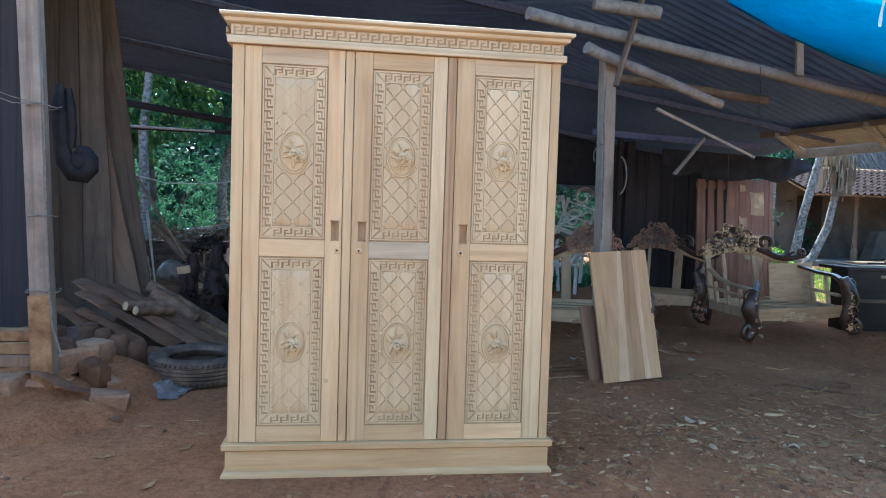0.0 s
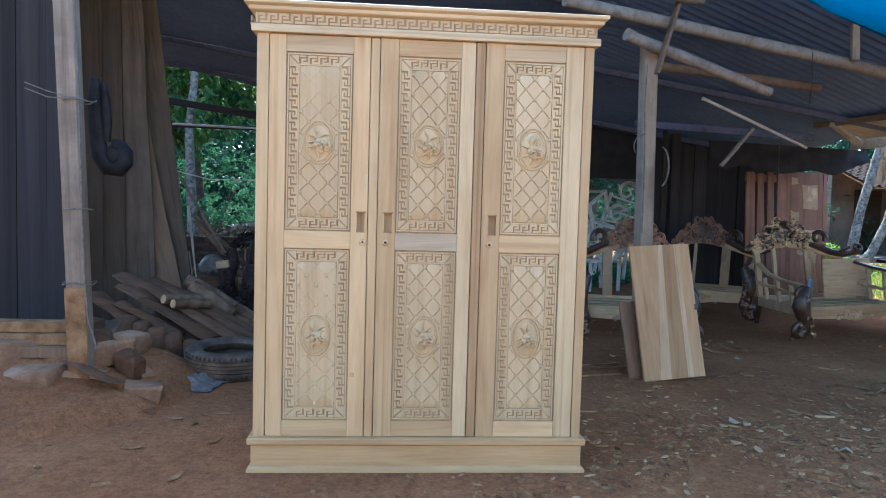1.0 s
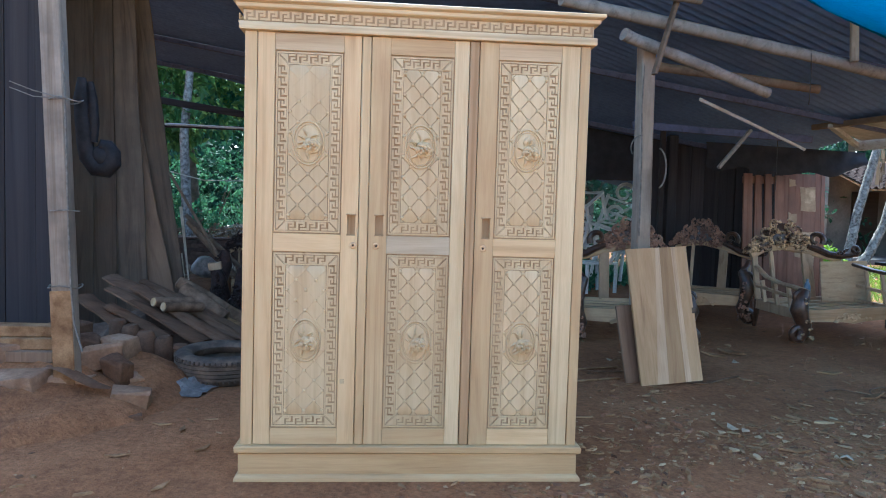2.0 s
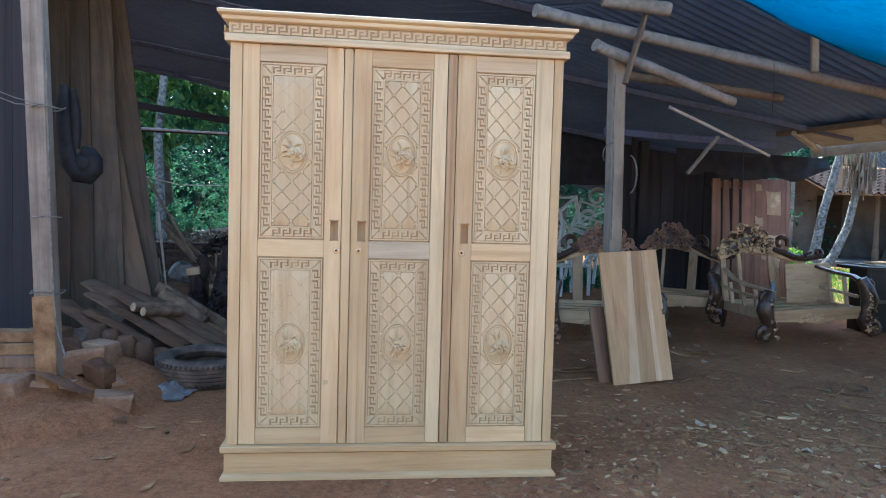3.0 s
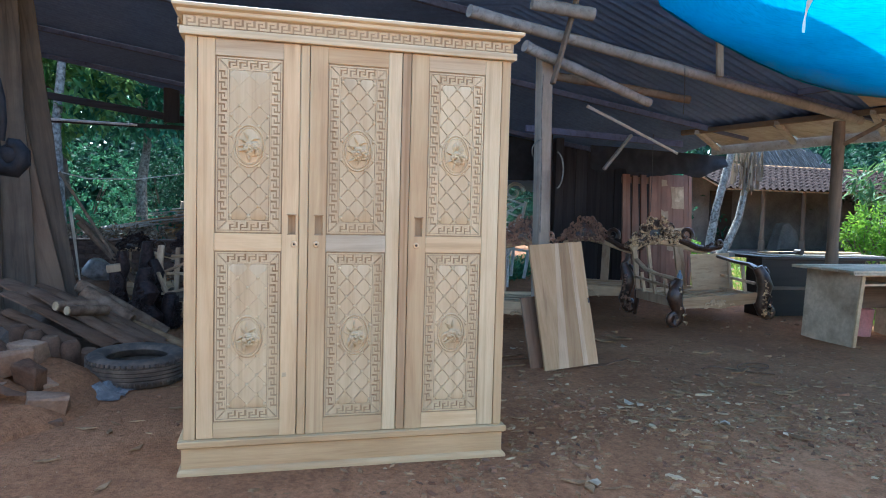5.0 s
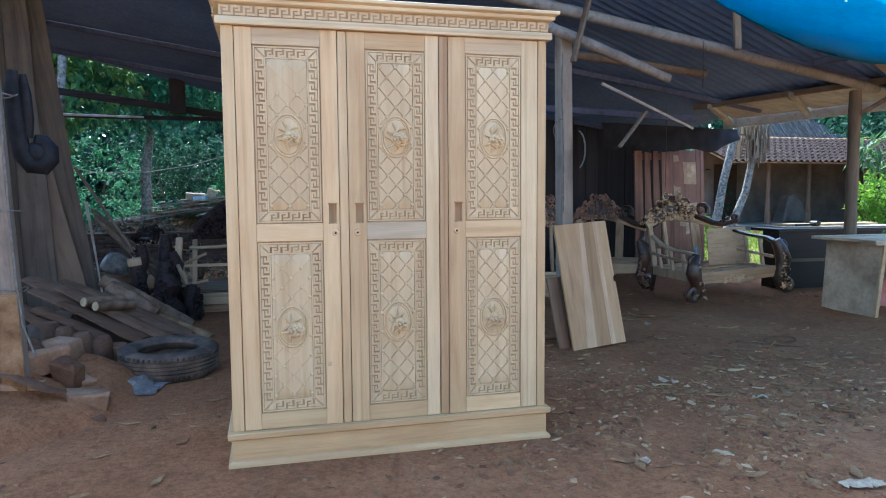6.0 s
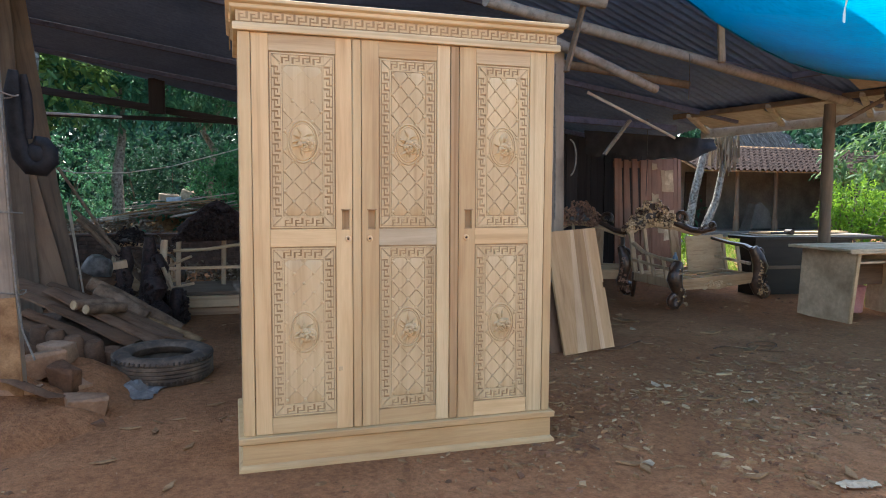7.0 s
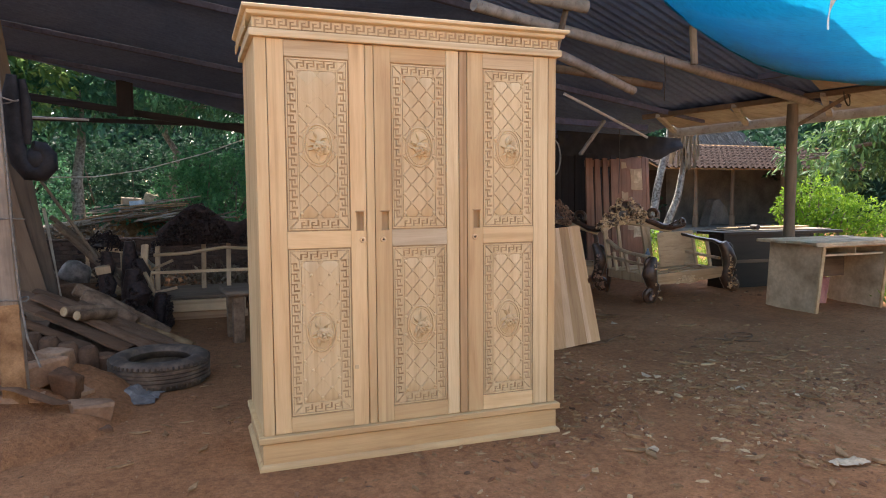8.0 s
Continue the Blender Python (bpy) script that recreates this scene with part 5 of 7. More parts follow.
single("plywood_sheet", M().box((0, 0, 0), (1.2, 0.20, 0.018), 0.002), scrap_pale, "narrow pale board lying on the plywood", "board", m=pose(5.25, 3.80, 0.752, 0, -0.6, -7))
single("mallet", M().tube([(0, 0, 0.02), (0.28, 0.02, 0.02)], 0.012, 8).tube([(0.28, -0.03, 0.03), (0.28, 0.07, 0.03)], 0.032, 10), dark_stain, "dark wooden mallet lying on the boards", "mallet", m=pose(5.30, 3.66, 0.752))

# grey desk with slanting sides
dk = thing("desk", pose(4.79, 2.09, 0.0, 0, 0, 1.0), "old grey plank desk with slanted side panels and open shelf", "desk")
sd = [(0.0, 0.0), (0.60, 0.0), (0.56, 0.69), (-0.07, 0.69)]
for x in (0.0, 0.90):
    q = M()
    q.v = [(x, a, b) for a, b in sd] + [(x + 0.03, a, b) for a, b in sd]
    q.f = [(3, 2, 1, 0), (4, 5, 6, 7), (0, 1, 5, 4), (1, 2, 6, 5), (2, 3, 7, 6), (3, 0, 4, 7)]
    part("side_panel", q, desk_board, dk)
    part("edge_strip", bar_between((x + 0.015, -0.012, 0.0), (x + 0.015, -0.082, 0.69), 0.04, 0.022), scrap_pale, dk, "pale edge strip")
part("shelf", M().box((0.032, -0.03, 0.565), (0.898, 0.50, 0.585), 0.003), desk_board, dk)
part("shelf_divider", M().box((0.47, -0.05, 0.586), (0.49, 0.45, 0.688), 0.002), desk_board, dk)
part("back_panel", M().box((0.032, 0.40, 0.30), (0.898, 0.42, 0.564), 0.003), old_wood_x, dk, "dark back board")
tp2 = M()
for k in range(4):
    tp2.box((-0.16, -0.14 + 0.185 * k, 0.69), (1.12, 0.04 + 0.185 * k, 0.715 + 0.004 * (k % 2)), 0.004)
tp2.box((-0.16, -0.15, 0.672), (1.12, -0.10, 0.69), 0.002)
part("tabletop", tp2, desk_board, dk)
for k in range(3):
    part("top_rail", M().box((0.03 + 0.44 * k, -0.075, 0.655), (0.07 + 0.40 * k, -0.055, 0.69), 0.002) if k < 2 else M().box((0.0, -0.085, 0.655), (0.93, -0.07, 0.672), 0.002), scrap_pale, dk)
single("bucket", M().lathe([(0.0, 0.0), (0.095, 0.0), (0.12, 0.27), (0.126, 0.28), (0.118, 0.28), (0.09, 0.02), (0.0, 0.02)], 22), pink_plastic, "faded pink plastic bucket under the desk", "bucket", m=pose(5.42, 2.62, 0.0))

# ---- left side: tyre, rubble, planks ----
def tyre(m):
    t = thing("tyre", m, "old dusty car tyre lying flat on the earth", "tyre")
    R, W = 0.305, 0.19
    prof = [(0.185, 0.035), (0.20, 0.012), (0.235, 0.002), (0.275, 0.006), (0.296, 0.028), (0.302, 0.05)]
    for k in range(4):
        z = 0.052 + k * 0.024
        prof += [(R, z), (R, z + 0.018), (R - 0.009, z + 0.0195), (R - 0.009, z + 0.0225)]
    prof += [(0.302, 0.152), (0.294, 0.172), (0.270, 0.188), (0.235, 0.190), (0.202, 0.180), (0.186, 0.158), (0.198, 0.13), (0.245, 0.10), (0.200, 0.06), (0.185, 0.035)]
    part("carcass", M().lathe(prof, 56).rough(0.002, 8), rubber, t, sharp=50)
    rib = M()
    for k in range(56):
        a = 2 * math.pi * k / 56
        rib.box((0.2945, -0.006, 0.034), (0.3065, 0.006, 0.056), 0.002, pose(0, 0, 0, 0, 0, math.degrees(a)))
        rib.box((0.2945, -0.006, 0.148), (0.3065, 0.006, 0.170), 0.002, pose(0, 0, 0, 0, 0, math.degrees(a) + 3))
    tagged(part("tread", rib, rubber, t), kind="stuff")
    return t


tyre(pose(-1.185, 1.735, 0.002, 2, 0, 20))
pb = M()
for j in range(14):
    for i in range(18):
        x, y = i / 17 - 0.5, j / 13 - 0.5
        z = 0.03 + 0.11 * max(0, noise.noise(Vector((x * 6, y * 6, 1.3))) + 0.35) * (1 - (2 * x) ** 2) * (1 - (2 * y) ** 2) + 0.028 * abs(noise.noise(Vector((x * 13, y * 13, 7))))
        pb.v.append((x * (0.46 + 0.08 * noise.noise(Vector((y * 4, 2, 0)))), y * 0.3, max(0.004, z - 0.026)))
pb.f = [(j * 18 + i, j * 18 + i + 1, (j + 1) * 18 + i + 1, (j + 1) * 18 + i) for j in range(13) for i in range(17)]
single("plastic_sheet", pb, plastic_bag, "crumpled grey plastic sheet beside the tyre", "plastic sheet", m=pose(-1.40, 1.40, 0.006, 0, 0, -14), sharp=25)

def rubble(name, x, y, z, size, turn, seed, mat, label):
    """A broken block: the hull of a jittered box, its edges worn round."""
    rr = random.Random(seed)
    bm = bmesh.new()
    for sx in (-1, 1):
        for sy in (-1, 1):
            for sz in (-1, 1):
                for _ in range(2):
                    bm.verts.new([c * h / 2 * rr.uniform(0.52, 1.06) for c, h in zip((sx, sy, sz), size)])
    hull = bmesh.ops.convex_hull(bm, input=bm.verts)
    bmesh.ops.delete(bm, geom=[v for v in bm.verts if not v.link_faces], context="VERTS")
    bmesh.ops.dissolve_limit(bm, angle_limit=radians(14), verts=bm.verts, edges=bm.edges)
    bmesh.ops.bevel(bm, geom=list(bm.edges), offset=min(size) * 0.07, segments=2, profile=0.6, affect="EDGES", clamp_overlap=True)
    bmesh.ops.triangulate(bm, faces=bm.faces)
    bmesh.ops.subdivide_edges(bm, edges=bm.edges, cuts=1, use_grid_fill=True)
    for v in bm.verts:
        v.co += noise.noise_vector(v.co * 14 + Vector((seed, 0, 0))) * 0.006
    me = bpy.data.meshes.new(name)
    bm.to_mesh(me)
    bm.free()
    me.materials.append(mat)
    me.shade_smooth()
    me.set_sharp_from_angle(angle=radians(24))
    return single(name, me, None, label, "rubble", "heap of rubble", m=pose(x, y, z, *turn))


TAN = "dusty tan block of broken masonry in a heap"
BROWN = "dark brown broken lump in a heap of rubble"
for i, (x, y, z, size, turn, mt, lab) in enumerate([
        (-1.50, 0.95, 0.068, (0.24, 0.15, 0.14), (4, 5, 12), stone, TAN), (-1.62, 1.10, 0.185, (0.15, 0.13, 0.17), (10, 14, -20), slab_brown, BROWN),
        (-1.74, 1.18, 0.25, (0.23, 0.16, 0.15), (-6, -8, 18), stone, TAN), (-1.84, 0.98, 0.15, (0.30, 0.22, 0.12), (4, 6, 8), stone, TAN),
        (-2.05, 0.86, 0.16, (0.34, 0.24, 0.15), (0, -5, -10), stone, TAN), (-1.64, 0.80, 0.035, (0.20, 0.13, 0.09), (6, 0, 30), stone, TAN),
        (-1.55, 0.72, 0.012, (0.15, 0.10, 0.06), (0, 8, 60), slab_brown, BROWN), (-1.78, 0.74, 0.03, (0.24, 0.15, 0.08), (0, 4, -14), stone, TAN),
        (-1.58, 1.16, 0.10, (0.16, 0.12, 0.12), (12, 0, 44), stone, TAN), (-1.92, 1.32, 0.27, (0.28, 0.22, 0.17), (0, 10, 25), slab_brown, BROWN),
        (-1.72, 1.42, 0.26, (0.20, 0.16, 0.15), (8, -6, 70), stone, TAN), (-1.56, 1.38, 0.10, (0.15, 0.12, 0.12), (0, 12, 15), slab_brown, BROWN),
        (-2.28, 1.12, 0.24, (0.34, 0.24, 0.20), (5, 0, 40), stone, TAN), (-2.10, 1.56, 0.30, (0.30, 0.24, 0.20), (0, 9, -30), slab_brown, BROWN),
        (-2.02, 0.60, 0.04, (0.28, 0.18, 0.10), (0, 3, 22), stone, TAN), (-2.28, 0.66, 0.08, (0.26, 0.18, 0.13), (0, -6, 50), stone, TAN),
        (-2.45, 0.85, 0.12, (0.26, 0.2, 0.16), (6, 0, 10), stone, TAN), (-1.46, 1.13, 0.035, (0.10, 0.09, 0.07), (0, 10, 35), stone, TAN),
        (-1.86, 0.52, 0.015, (0.14, 0.10, 0.06), (0, 0, 70), stone, TAN), (-1.42, 0.80, 0.012, (0.09, 0.06, 0.04), (0, 0, 20), slab_brown, BROWN)]):
    rubble("rubble_stone", x, y, z, size, turn, i + 3, mt, lab)
mound = M()
for j in range(30):
    for i in range(34):
        u, w = i / 33 * 2 - 1, j / 29 * 2 - 1
        h = max(0.0, 1 - u * u - w * w) ** 0.6
        x, y = -2.22 + u * 0.95, 1.3 + w * 1.05
        mound.v.append((x, y, -0.02 + h * (0.25 + 0.12 * noise.noise(Vector((x * 3, y * 3, 0)))) + 0.03 * noise.noise(Vector((x * 9, y * 9, 2)))))
mound.f = [(j * 34 + i, j * 34 + i + 1, (j + 1) * 34 + i + 1, (j + 1) * 34 + i) for j in range(29) for i in range(33)]
single("earth_heap", mound, earth, "low heap of brown earth and rubble round the post", "earth heap", kind="stuff", sharp=80)
single("bent_bark", M().tube([(-1.90, 0.90, 0.26), (-1.80, 0.88, 0.245), (-1.72, 0.87, 0.205), (-1.64, 0.87, 0.165), (-1.57, 0.88, 0.15)], [0.02, 0.05, 0.055, 0.045, 0.015], 10, flat=0.14), slab_brown, "curled brown strip of bark lying on the rubble", "bark")
def worn_board(a, b, w, th, seed, cup=0.0):
    """A slab board from a to b with a wavy bark edge, a cupped face and a twist."""
    a, b = Vector(a), Vector(b)
    d = b - a
    q = d.to_track_quat("Y", "Z").to_matrix().to_4x4()
    mm = M()
    n, k = 12, 5
    for i in range(n + 1):
        t = i / n
        e0 = -w / 2 * (1 + 0.30 * noise.noise(Vector((seed * 3.1, t * 3, 0))))
        e1 = w / 2 * (1 + 0.30 * noise.noise(Vector((seed * 5.3, t * 3, 7))))
        tw = 0.25 * noise.noise(Vector((seed * 1.7, t * 1.2, 3)))
        for top in (0, 1):
            for j in range(k):
                x = e0 + (e1 - e0) * j / (k - 1)
                z = cup * (1 - (2 * j / (k - 1) - 1) ** 2) + tw * x + th * top * (0.7 + 0.3 * math.sin(j / (k - 1) * math.pi))
                mm.v.append((x, d.length * (t + 0.02 * (j - 2) * (1 if i == n else -1 if i == 0 else 0) * noise.noise(Vector((seed, 9, 1)))), z))
    r_ = 2 * k
    for i in range(n):
        o = i * r_
        for j in range(k - 1):
            mm.f += [(o + j, o + j + 1, o + r_ + j + 1, o + r_ + j), (o + k + j, o + r_ + k + j, o + r_ + k + j + 1, o + k + j + 1)]
        mm.f += [(o, o + r_, o + r_ + k, o + k), (o + k - 1, o + 2 * k - 1, o + r_ + 2 * k - 1, o + r_ + k - 1)]
    for o in (0, n * r_):
        mm.f += [(o + j, o + k + j, o + k + j + 1, o + j + 1) for j in range(k - 1)]
    mm.v = [tuple(Matrix.Translation(a) @ q @ Vector(p)) for p in mm.v]
    return mm.rough(0.005, 9, seed)


for i, (a, b, w, cup, mt) in enumerate([
        ((-1.98, 2.42, 0.50), (-1.20, 2.10, 0.13), 0.16, 0.015, slab_x), ((-1.93, 2.20, 0.42), (-1.38, 2.02, 0.17), 0.15, 0.008, slab_x),
        ((-1.85, 2.52, 0.46), (-1.22, 2.38, 0.14), 0.13, 0.01, slab_x), ((-2.12, 2.30, 0.50), (-1.50, 2.14, 0.22), 0.17, 0.008, slab_x),
        ((-2.05, 2.10, 0.40), (-1.62, 1.98, 0.20), 0.14, 0.018, slab_x), ((-2.22, 2.55, 0.56), (-1.55, 2.30, 0.27), 0.18, 0.01, slab_x),
        ((-1.75, 2.62, 0.42), (-1.12, 2.52, 0.10), 0.14, 0.01, slab_x), ((-1.62, 2.28, 0.29), (-1.02, 2.32, 0.09), 0.12, 0.01, slab_x),
        ((-2.25, 2.15, 0.46), (-1.88, 1.95, 0.27), 0.16, 0.008, slab_x), ((-1.55, 2.75, 0.28), (-0.98, 2.55, 0.06), 0.12, 0.01, scrap_brown),
        ((-2.05, 2.75, 0.50), (-1.40, 2.62, 0.24), 0.15, 0.015, slab_x)]):
    single("slab_board", worn_board(a, b, w, 0.016, i + 1, cup), mt, "flat brown slab board sliding off a heap of offcuts", "board", "heap of slab boards", sharp=30)
for a, b, r_ in (((-1.72, 2.70, 0.46), (-1.38, 2.62, 0.25), 0.058), ((-1.80, 2.84, 0.50), (-1.42, 2.85, 0.28), 0.052), ((-1.56, 2.95, 0.33), (-1.16, 2.9, 0.10), 0.05)):
    a, b = Vector(a), Vector(b)
    d = (b - a).normalized()
    lg = M().tube([a - d * 0.012, a, a.lerp(b, 0.5) + Vector((0, 0, 0.006)), b], [r_ * 0.72, r_, r_ * 1.06, r_ * 0.95], 14).rough(0.003, 8, r_ * 90)
    single("log_offcut", lg, offcut_dark, "short greyish brown log lying aslant on the heap", "log", "heap of log offcuts")
for i, (x, y, z) in enumerate([(-1.785, 2.20, 0.425), (-1.70, 2.15, 0.40)]):
    be_ = single("bamboo_end", M().tube([(0, 0, 0), (0.20, 0.24, -0.03)], [0.036, 0.038], 14), offcut_dark, "cut bamboo end sticking out of the heap", "bamboo", "cut bamboo ends", m=pose(x, y, z))
    # pale disc stands in for the sun spot on the cut bamboo
    part("cut_face", M().tube([(-0.004, -0.005, 0.001), (0.004, 0.005, -0.001)], [0.030, 0.030], 14), scrap_pale, be_, "pale cut end, sunlight put into its tone")
for i, (x, y, h, rz) in enumerate([(-1.81, 1.90, 0.31, 10), (-1.70, 1.87, 0.28, -8), (-1.60, 1.88, 0.24, 5), (-1.50, 1.92, 0.18, 20), (-1.42, 2.02, 0.12, -12), (-1.92, 1.95, 0.34, 30)]):
    st_ = M().lathe([(0.0, 0.0), (0.062, 0.0), (0.066, h * 0.5), (0.06, h * 0.92), (0.045, h), (0.0, h)], 12).rough(0.012, 5, i)
    single("log_stub", st_, slab_brown, "short dark brown log stub standing on end", "log", "heap of log offcuts", m=pose(x, y, 0, 3, -4, rz))
sb = M().ball((0, 0, 0.10), (0.15, 0.12, 0.13), 20, 12).rough(0.05, 7, 3)
single("sack", sb, plastic_bag, "slumped grey sack behind the timber offcuts", "sack", m=pose(-2.03, 4.6, 0.36))
single("sack_support", M().box((-0.22, -0.2, 0), (0.22, 0.2, 0.36), 0.02).rough(0.02, 4), slab_brown, "dark wooden crate under the grey sack", "crate", m=pose(-2.02, 4.65, 0, 0, 0, 12))
# heap under the logs so that they rest
hp = M()
for j in range(22):
    for i in range(22):
        u, w = i / 21 * 2 - 1, j / 21 * 2 - 1
        h = max(0.0, 1 - u * u - w * w) ** 0.9
        x, y = -1.88 + u * 0.78, 2.75 + w * 0.8
        hp.v.append((x, y, -0.02 + h * 0.29 + 0.13 * h * noise.noise(Vector((x * 6, y * 6, 4)))))
hp.f = [(j * 22 + i, j * 22 + i + 1, (j + 1) * 22 + i + 1, (j + 1) * 22 + i) for j in range(21) for i in range(21)]
single("sacking_heap", hp, dark_sack, "heap of dark sacking and offcuts", "heap", kind="stuff", sharp=80)

# tall planks leaning
def lean_plank(foot, top, w, th, mat, label, seed):
    f, t = Vector(foot), Vector(top)
    d = t - f
    zax = d.normalized()
    xax = Vector((1, 0.15, 0))
    xax = (xax - zax * xax.dot(zax)).normalized()
    yax = zax.cross(xax)
    m = Matrix((xax, yax, zax)).transposed().to_4x4()
    mm = M()
    L_ = d.length
    n = 10
    for i in range(n + 1):
        z = L_ * i / n
        e0 = -w / 2 + 0.015 * noise.noise(Vector((seed, z * 1.2, 0)))
        e1 = w / 2 + 0.02 * noise.noise(Vector((seed + 5, z * 1.2, 0)))
        mm.v += [(e0, 0, z), (e1, 0, z), (e1, th, z), (e0, th, z)]
    for i in range(n):
        a = 4 * i
        for k in range(4):
            mm.f.append((a + k, a + (k + 1) % 4, a + 4 + (k + 1) % 4, a + 4 + k))
    mm.f += [(3, 2, 1, 0), (4 * n, 4 * n + 1, 4 * n + 2, 4 * n + 3)]
    return single("leaning_plank", mm, mat, label, "plank", "tall leaning planks", m=Matrix.Translation(f) @ m)


lean_plank((-2.20, 3.86, 0), (-2.98, 4.25, 3.32), 0.19, 0.05, brown_board, "tall brownish plank leaning on the roof timbers", 1)
lean_plank((-2.19, 4.05, 0), (-2.72, 4.4, 3.30), 0.23, 0.05, old_wood, "tall dark plank leaning behind another", 2)
lean_plank((-2.46, 3.72, 0), (-2.76, 4.1, 3.3), 0.26, 0.045, old_wood, "tall dark plank with a torn top", 3)
lean_plank((-2.66, 3.55, 0), (-2.90, 4.0, 3.3), 0.22, 0.045, old_wood, "tall dull plank leaning in the dark", 4)
lean_plank((-2.86, 3.5, 0), (-3.02, 3.85, 3.35), 0.24, 0.045, old_wood, "tall dark plank leaning in the dark", 5)
lean_plank((-2.16, 4.3, 0), (-2.27, 4.45, 0.62), 0.035, 0.012, sunlit_slat, "thin split slat painted pale as if sunlit", 6)
lean_plank((-2.10, 4.3, 0), (-2.26, 4.45, 1.1), 0.026, 0.012, sunlit_slat, "thin split slat painted pale as if sunlit", 7)
for a, b, r_ in (((-2.25, 4.05, 1.42), (-1.66, 4.0, 0.45), 0.014), ((-2.15, 4.3, 0.95), (-1.45, 4.2, 0.2), 0.028), ((-2.2, 4.4, 1.02), (-1.5, 4.6, 0.3), 0.022)):
    single("thin_rod", M().tube([a, [(p + q) / 2 for p, q in zip(a, b)], b], r_, 8), old_wood_y, "thin rod leaning on the planks", "rod", "leaning rods")
# inner tube hung on the post
it = M()
it.tube([(-1.79, 1.05, 1.80), (-1.80, 1.07, 1.70), (-1.80, 1.09, 1.58), (-1.795, 1.10, 1.46), (-1.785, 1.11, 1.375), (-1.745, 1.12, 1.315), (-1.69, 1.12, 1.31), (-1.655, 1.12, 1.35), (-1.655, 1.12, 1.40), (-1.685, 1.12, 1.44), (-1.72, 1.10, 1.45)], [0.025, 0.046, 0.05, 0.05, 0.05, 0.05, 0.048, 0.046, 0.044, 0.04, 0.028], 14, flat=0.85)
it.tube([(-1.745, 1.05, 1.78), (-1.742, 1.07, 1.68), (-1.745, 1.09, 1.56), (-1.75, 1.10, 1.46)], [0.02, 0.036, 0.04, 0.03], 12, flat=0.7)
it.ball((-1.715, 1.115, 1.385), (0.055, 0.04, 0.06), 14, 9)
single("inner_tube", it, black_rubber, "black rubber inner tube hung on the post", "inner tube")
cd = M().tube([(-1.815, 0.89, 1.95), (-1.80, 0.885, 1.5), (-1.785, 0.88, 1.0), (-1.765, 0.86, 0.7), (-1.735, 0.83, 0.5), (-1.68, 0.80, 0.36)], 0.005, 6)
cd.tube([(-1.73, 0.885, 1.08), (-1.80, 0.88, 1.085), (-1.88, 0.885, 1.08)], 0.004, 5)
single("rope", cd, rope_mat, "grey rope hanging down along the post", "rope")
for z in (0.68, 1.66):
    single("tied_wire", M().tube([(-1.88 + 0.14 * math.cos(a) * 0.6 + 0.05, 0.95 + 0.075 * math.sin(a), z + 0.008 * math.sin(a * 3)) for a in np.linspace(0, 6.283, 17)], 0.004, 5, cap=False), rope_mat, "wire tied round the grey post", "wire", "wires tied on the post")
for dz in (0.0, -0.03):
    single("wire_end", M().tube([(-1.80, 0.88, 1.66), (-1.94, 0.84, 1.69 + dz), (-2.05, 0.83, 1.73 + dz)], 0.003, 5), rope_mat, "loose wire end sticking out from the post", "wire", "wires tied on the post")
bx = thing("timber_stack", pose(-2.55, 1.05, 0.24), "stacked sawn timber beside the post", "timber")
for k in range(3):
    part("timber", M().box((-0.6, 0.05 * k, 0.062 * k), (0.62, 0.12 + 0.05 * k, 0.06 + 0.062 * k), 0.004), scrap_brown if k else brown_board, bx)
# clothes line
cl = M().tube([(-3.4, 7.0, 1.62), (-2.7, 7.0, 1.46), (-2.1, 7.0, 1.47), (-1.54, 7.0, 1.56), (-0.72, 7.0, 1.80), (0.3, 7.0, 2.2)], 0.008, 5)
single("clothes_line", cl, bare_grey, "slack pale line strung across the back", "line")
for x0, y0, z0, z1 in ((3.95, 4.2, 2.1, 1.2), (2.95, 2.08, 2.38, 2.0)):
    single("hanging_wire", M().tube([(x0, y0, z0), (x0 + 0.01, y0, (z0 + z1) / 2), (x0 + 0.004, y0, z1)], 0.0035, 5), wire_mat, "thin black wire hanging from the roof", "wire", "hanging wires")
single("cable_coil", M().tube([(5.62 + 0.03 * math.cos(a), 2.50 + 0.03 * math.sin(a), 2.20 + 0.09 * math.sin(a * 1.02)) for a in np.linspace(0, 12.5, 40)], 0.006, 5), wire_mat, "black cable coil hung under the eave", "cable")
single("eave_brace", bar_between((5.32, 2.86, 1.93), (5.78, 2.60, 2.25), 0.05, 0.04), old_wood_y, "dark diagonal brace from the post to the roof", "brace")

# ---- scraps on the earth ----
def scrap_mesh(seed, l, w, th, mat, curl=0.0):
    rr = random.Random(seed)
    n = rr.randint(4, 6)
    poly = []
    for i in range(n):
        a = 2 * math.pi * i / n
        k = rr.uniform(0.6, 1.2)
        poly.append((l * k * math.cos(a), w * k * math.sin(a)))
    mm = M()
    mm.v = [(x, y, 0.0 + curl * (x / l) ** 2) for x, y in poly] + [(x * 0.96, y * 0.96, th + curl * (x / l) ** 2) for x, y in poly]
    mm.f = [tuple(range(n))[::-1], tuple(n + i for i in range(n))] + [(i, (i + 1) % n, n + (i + 1) % n, n + i) for i in range(n)]
    return mm.mesh("scrap", mat)


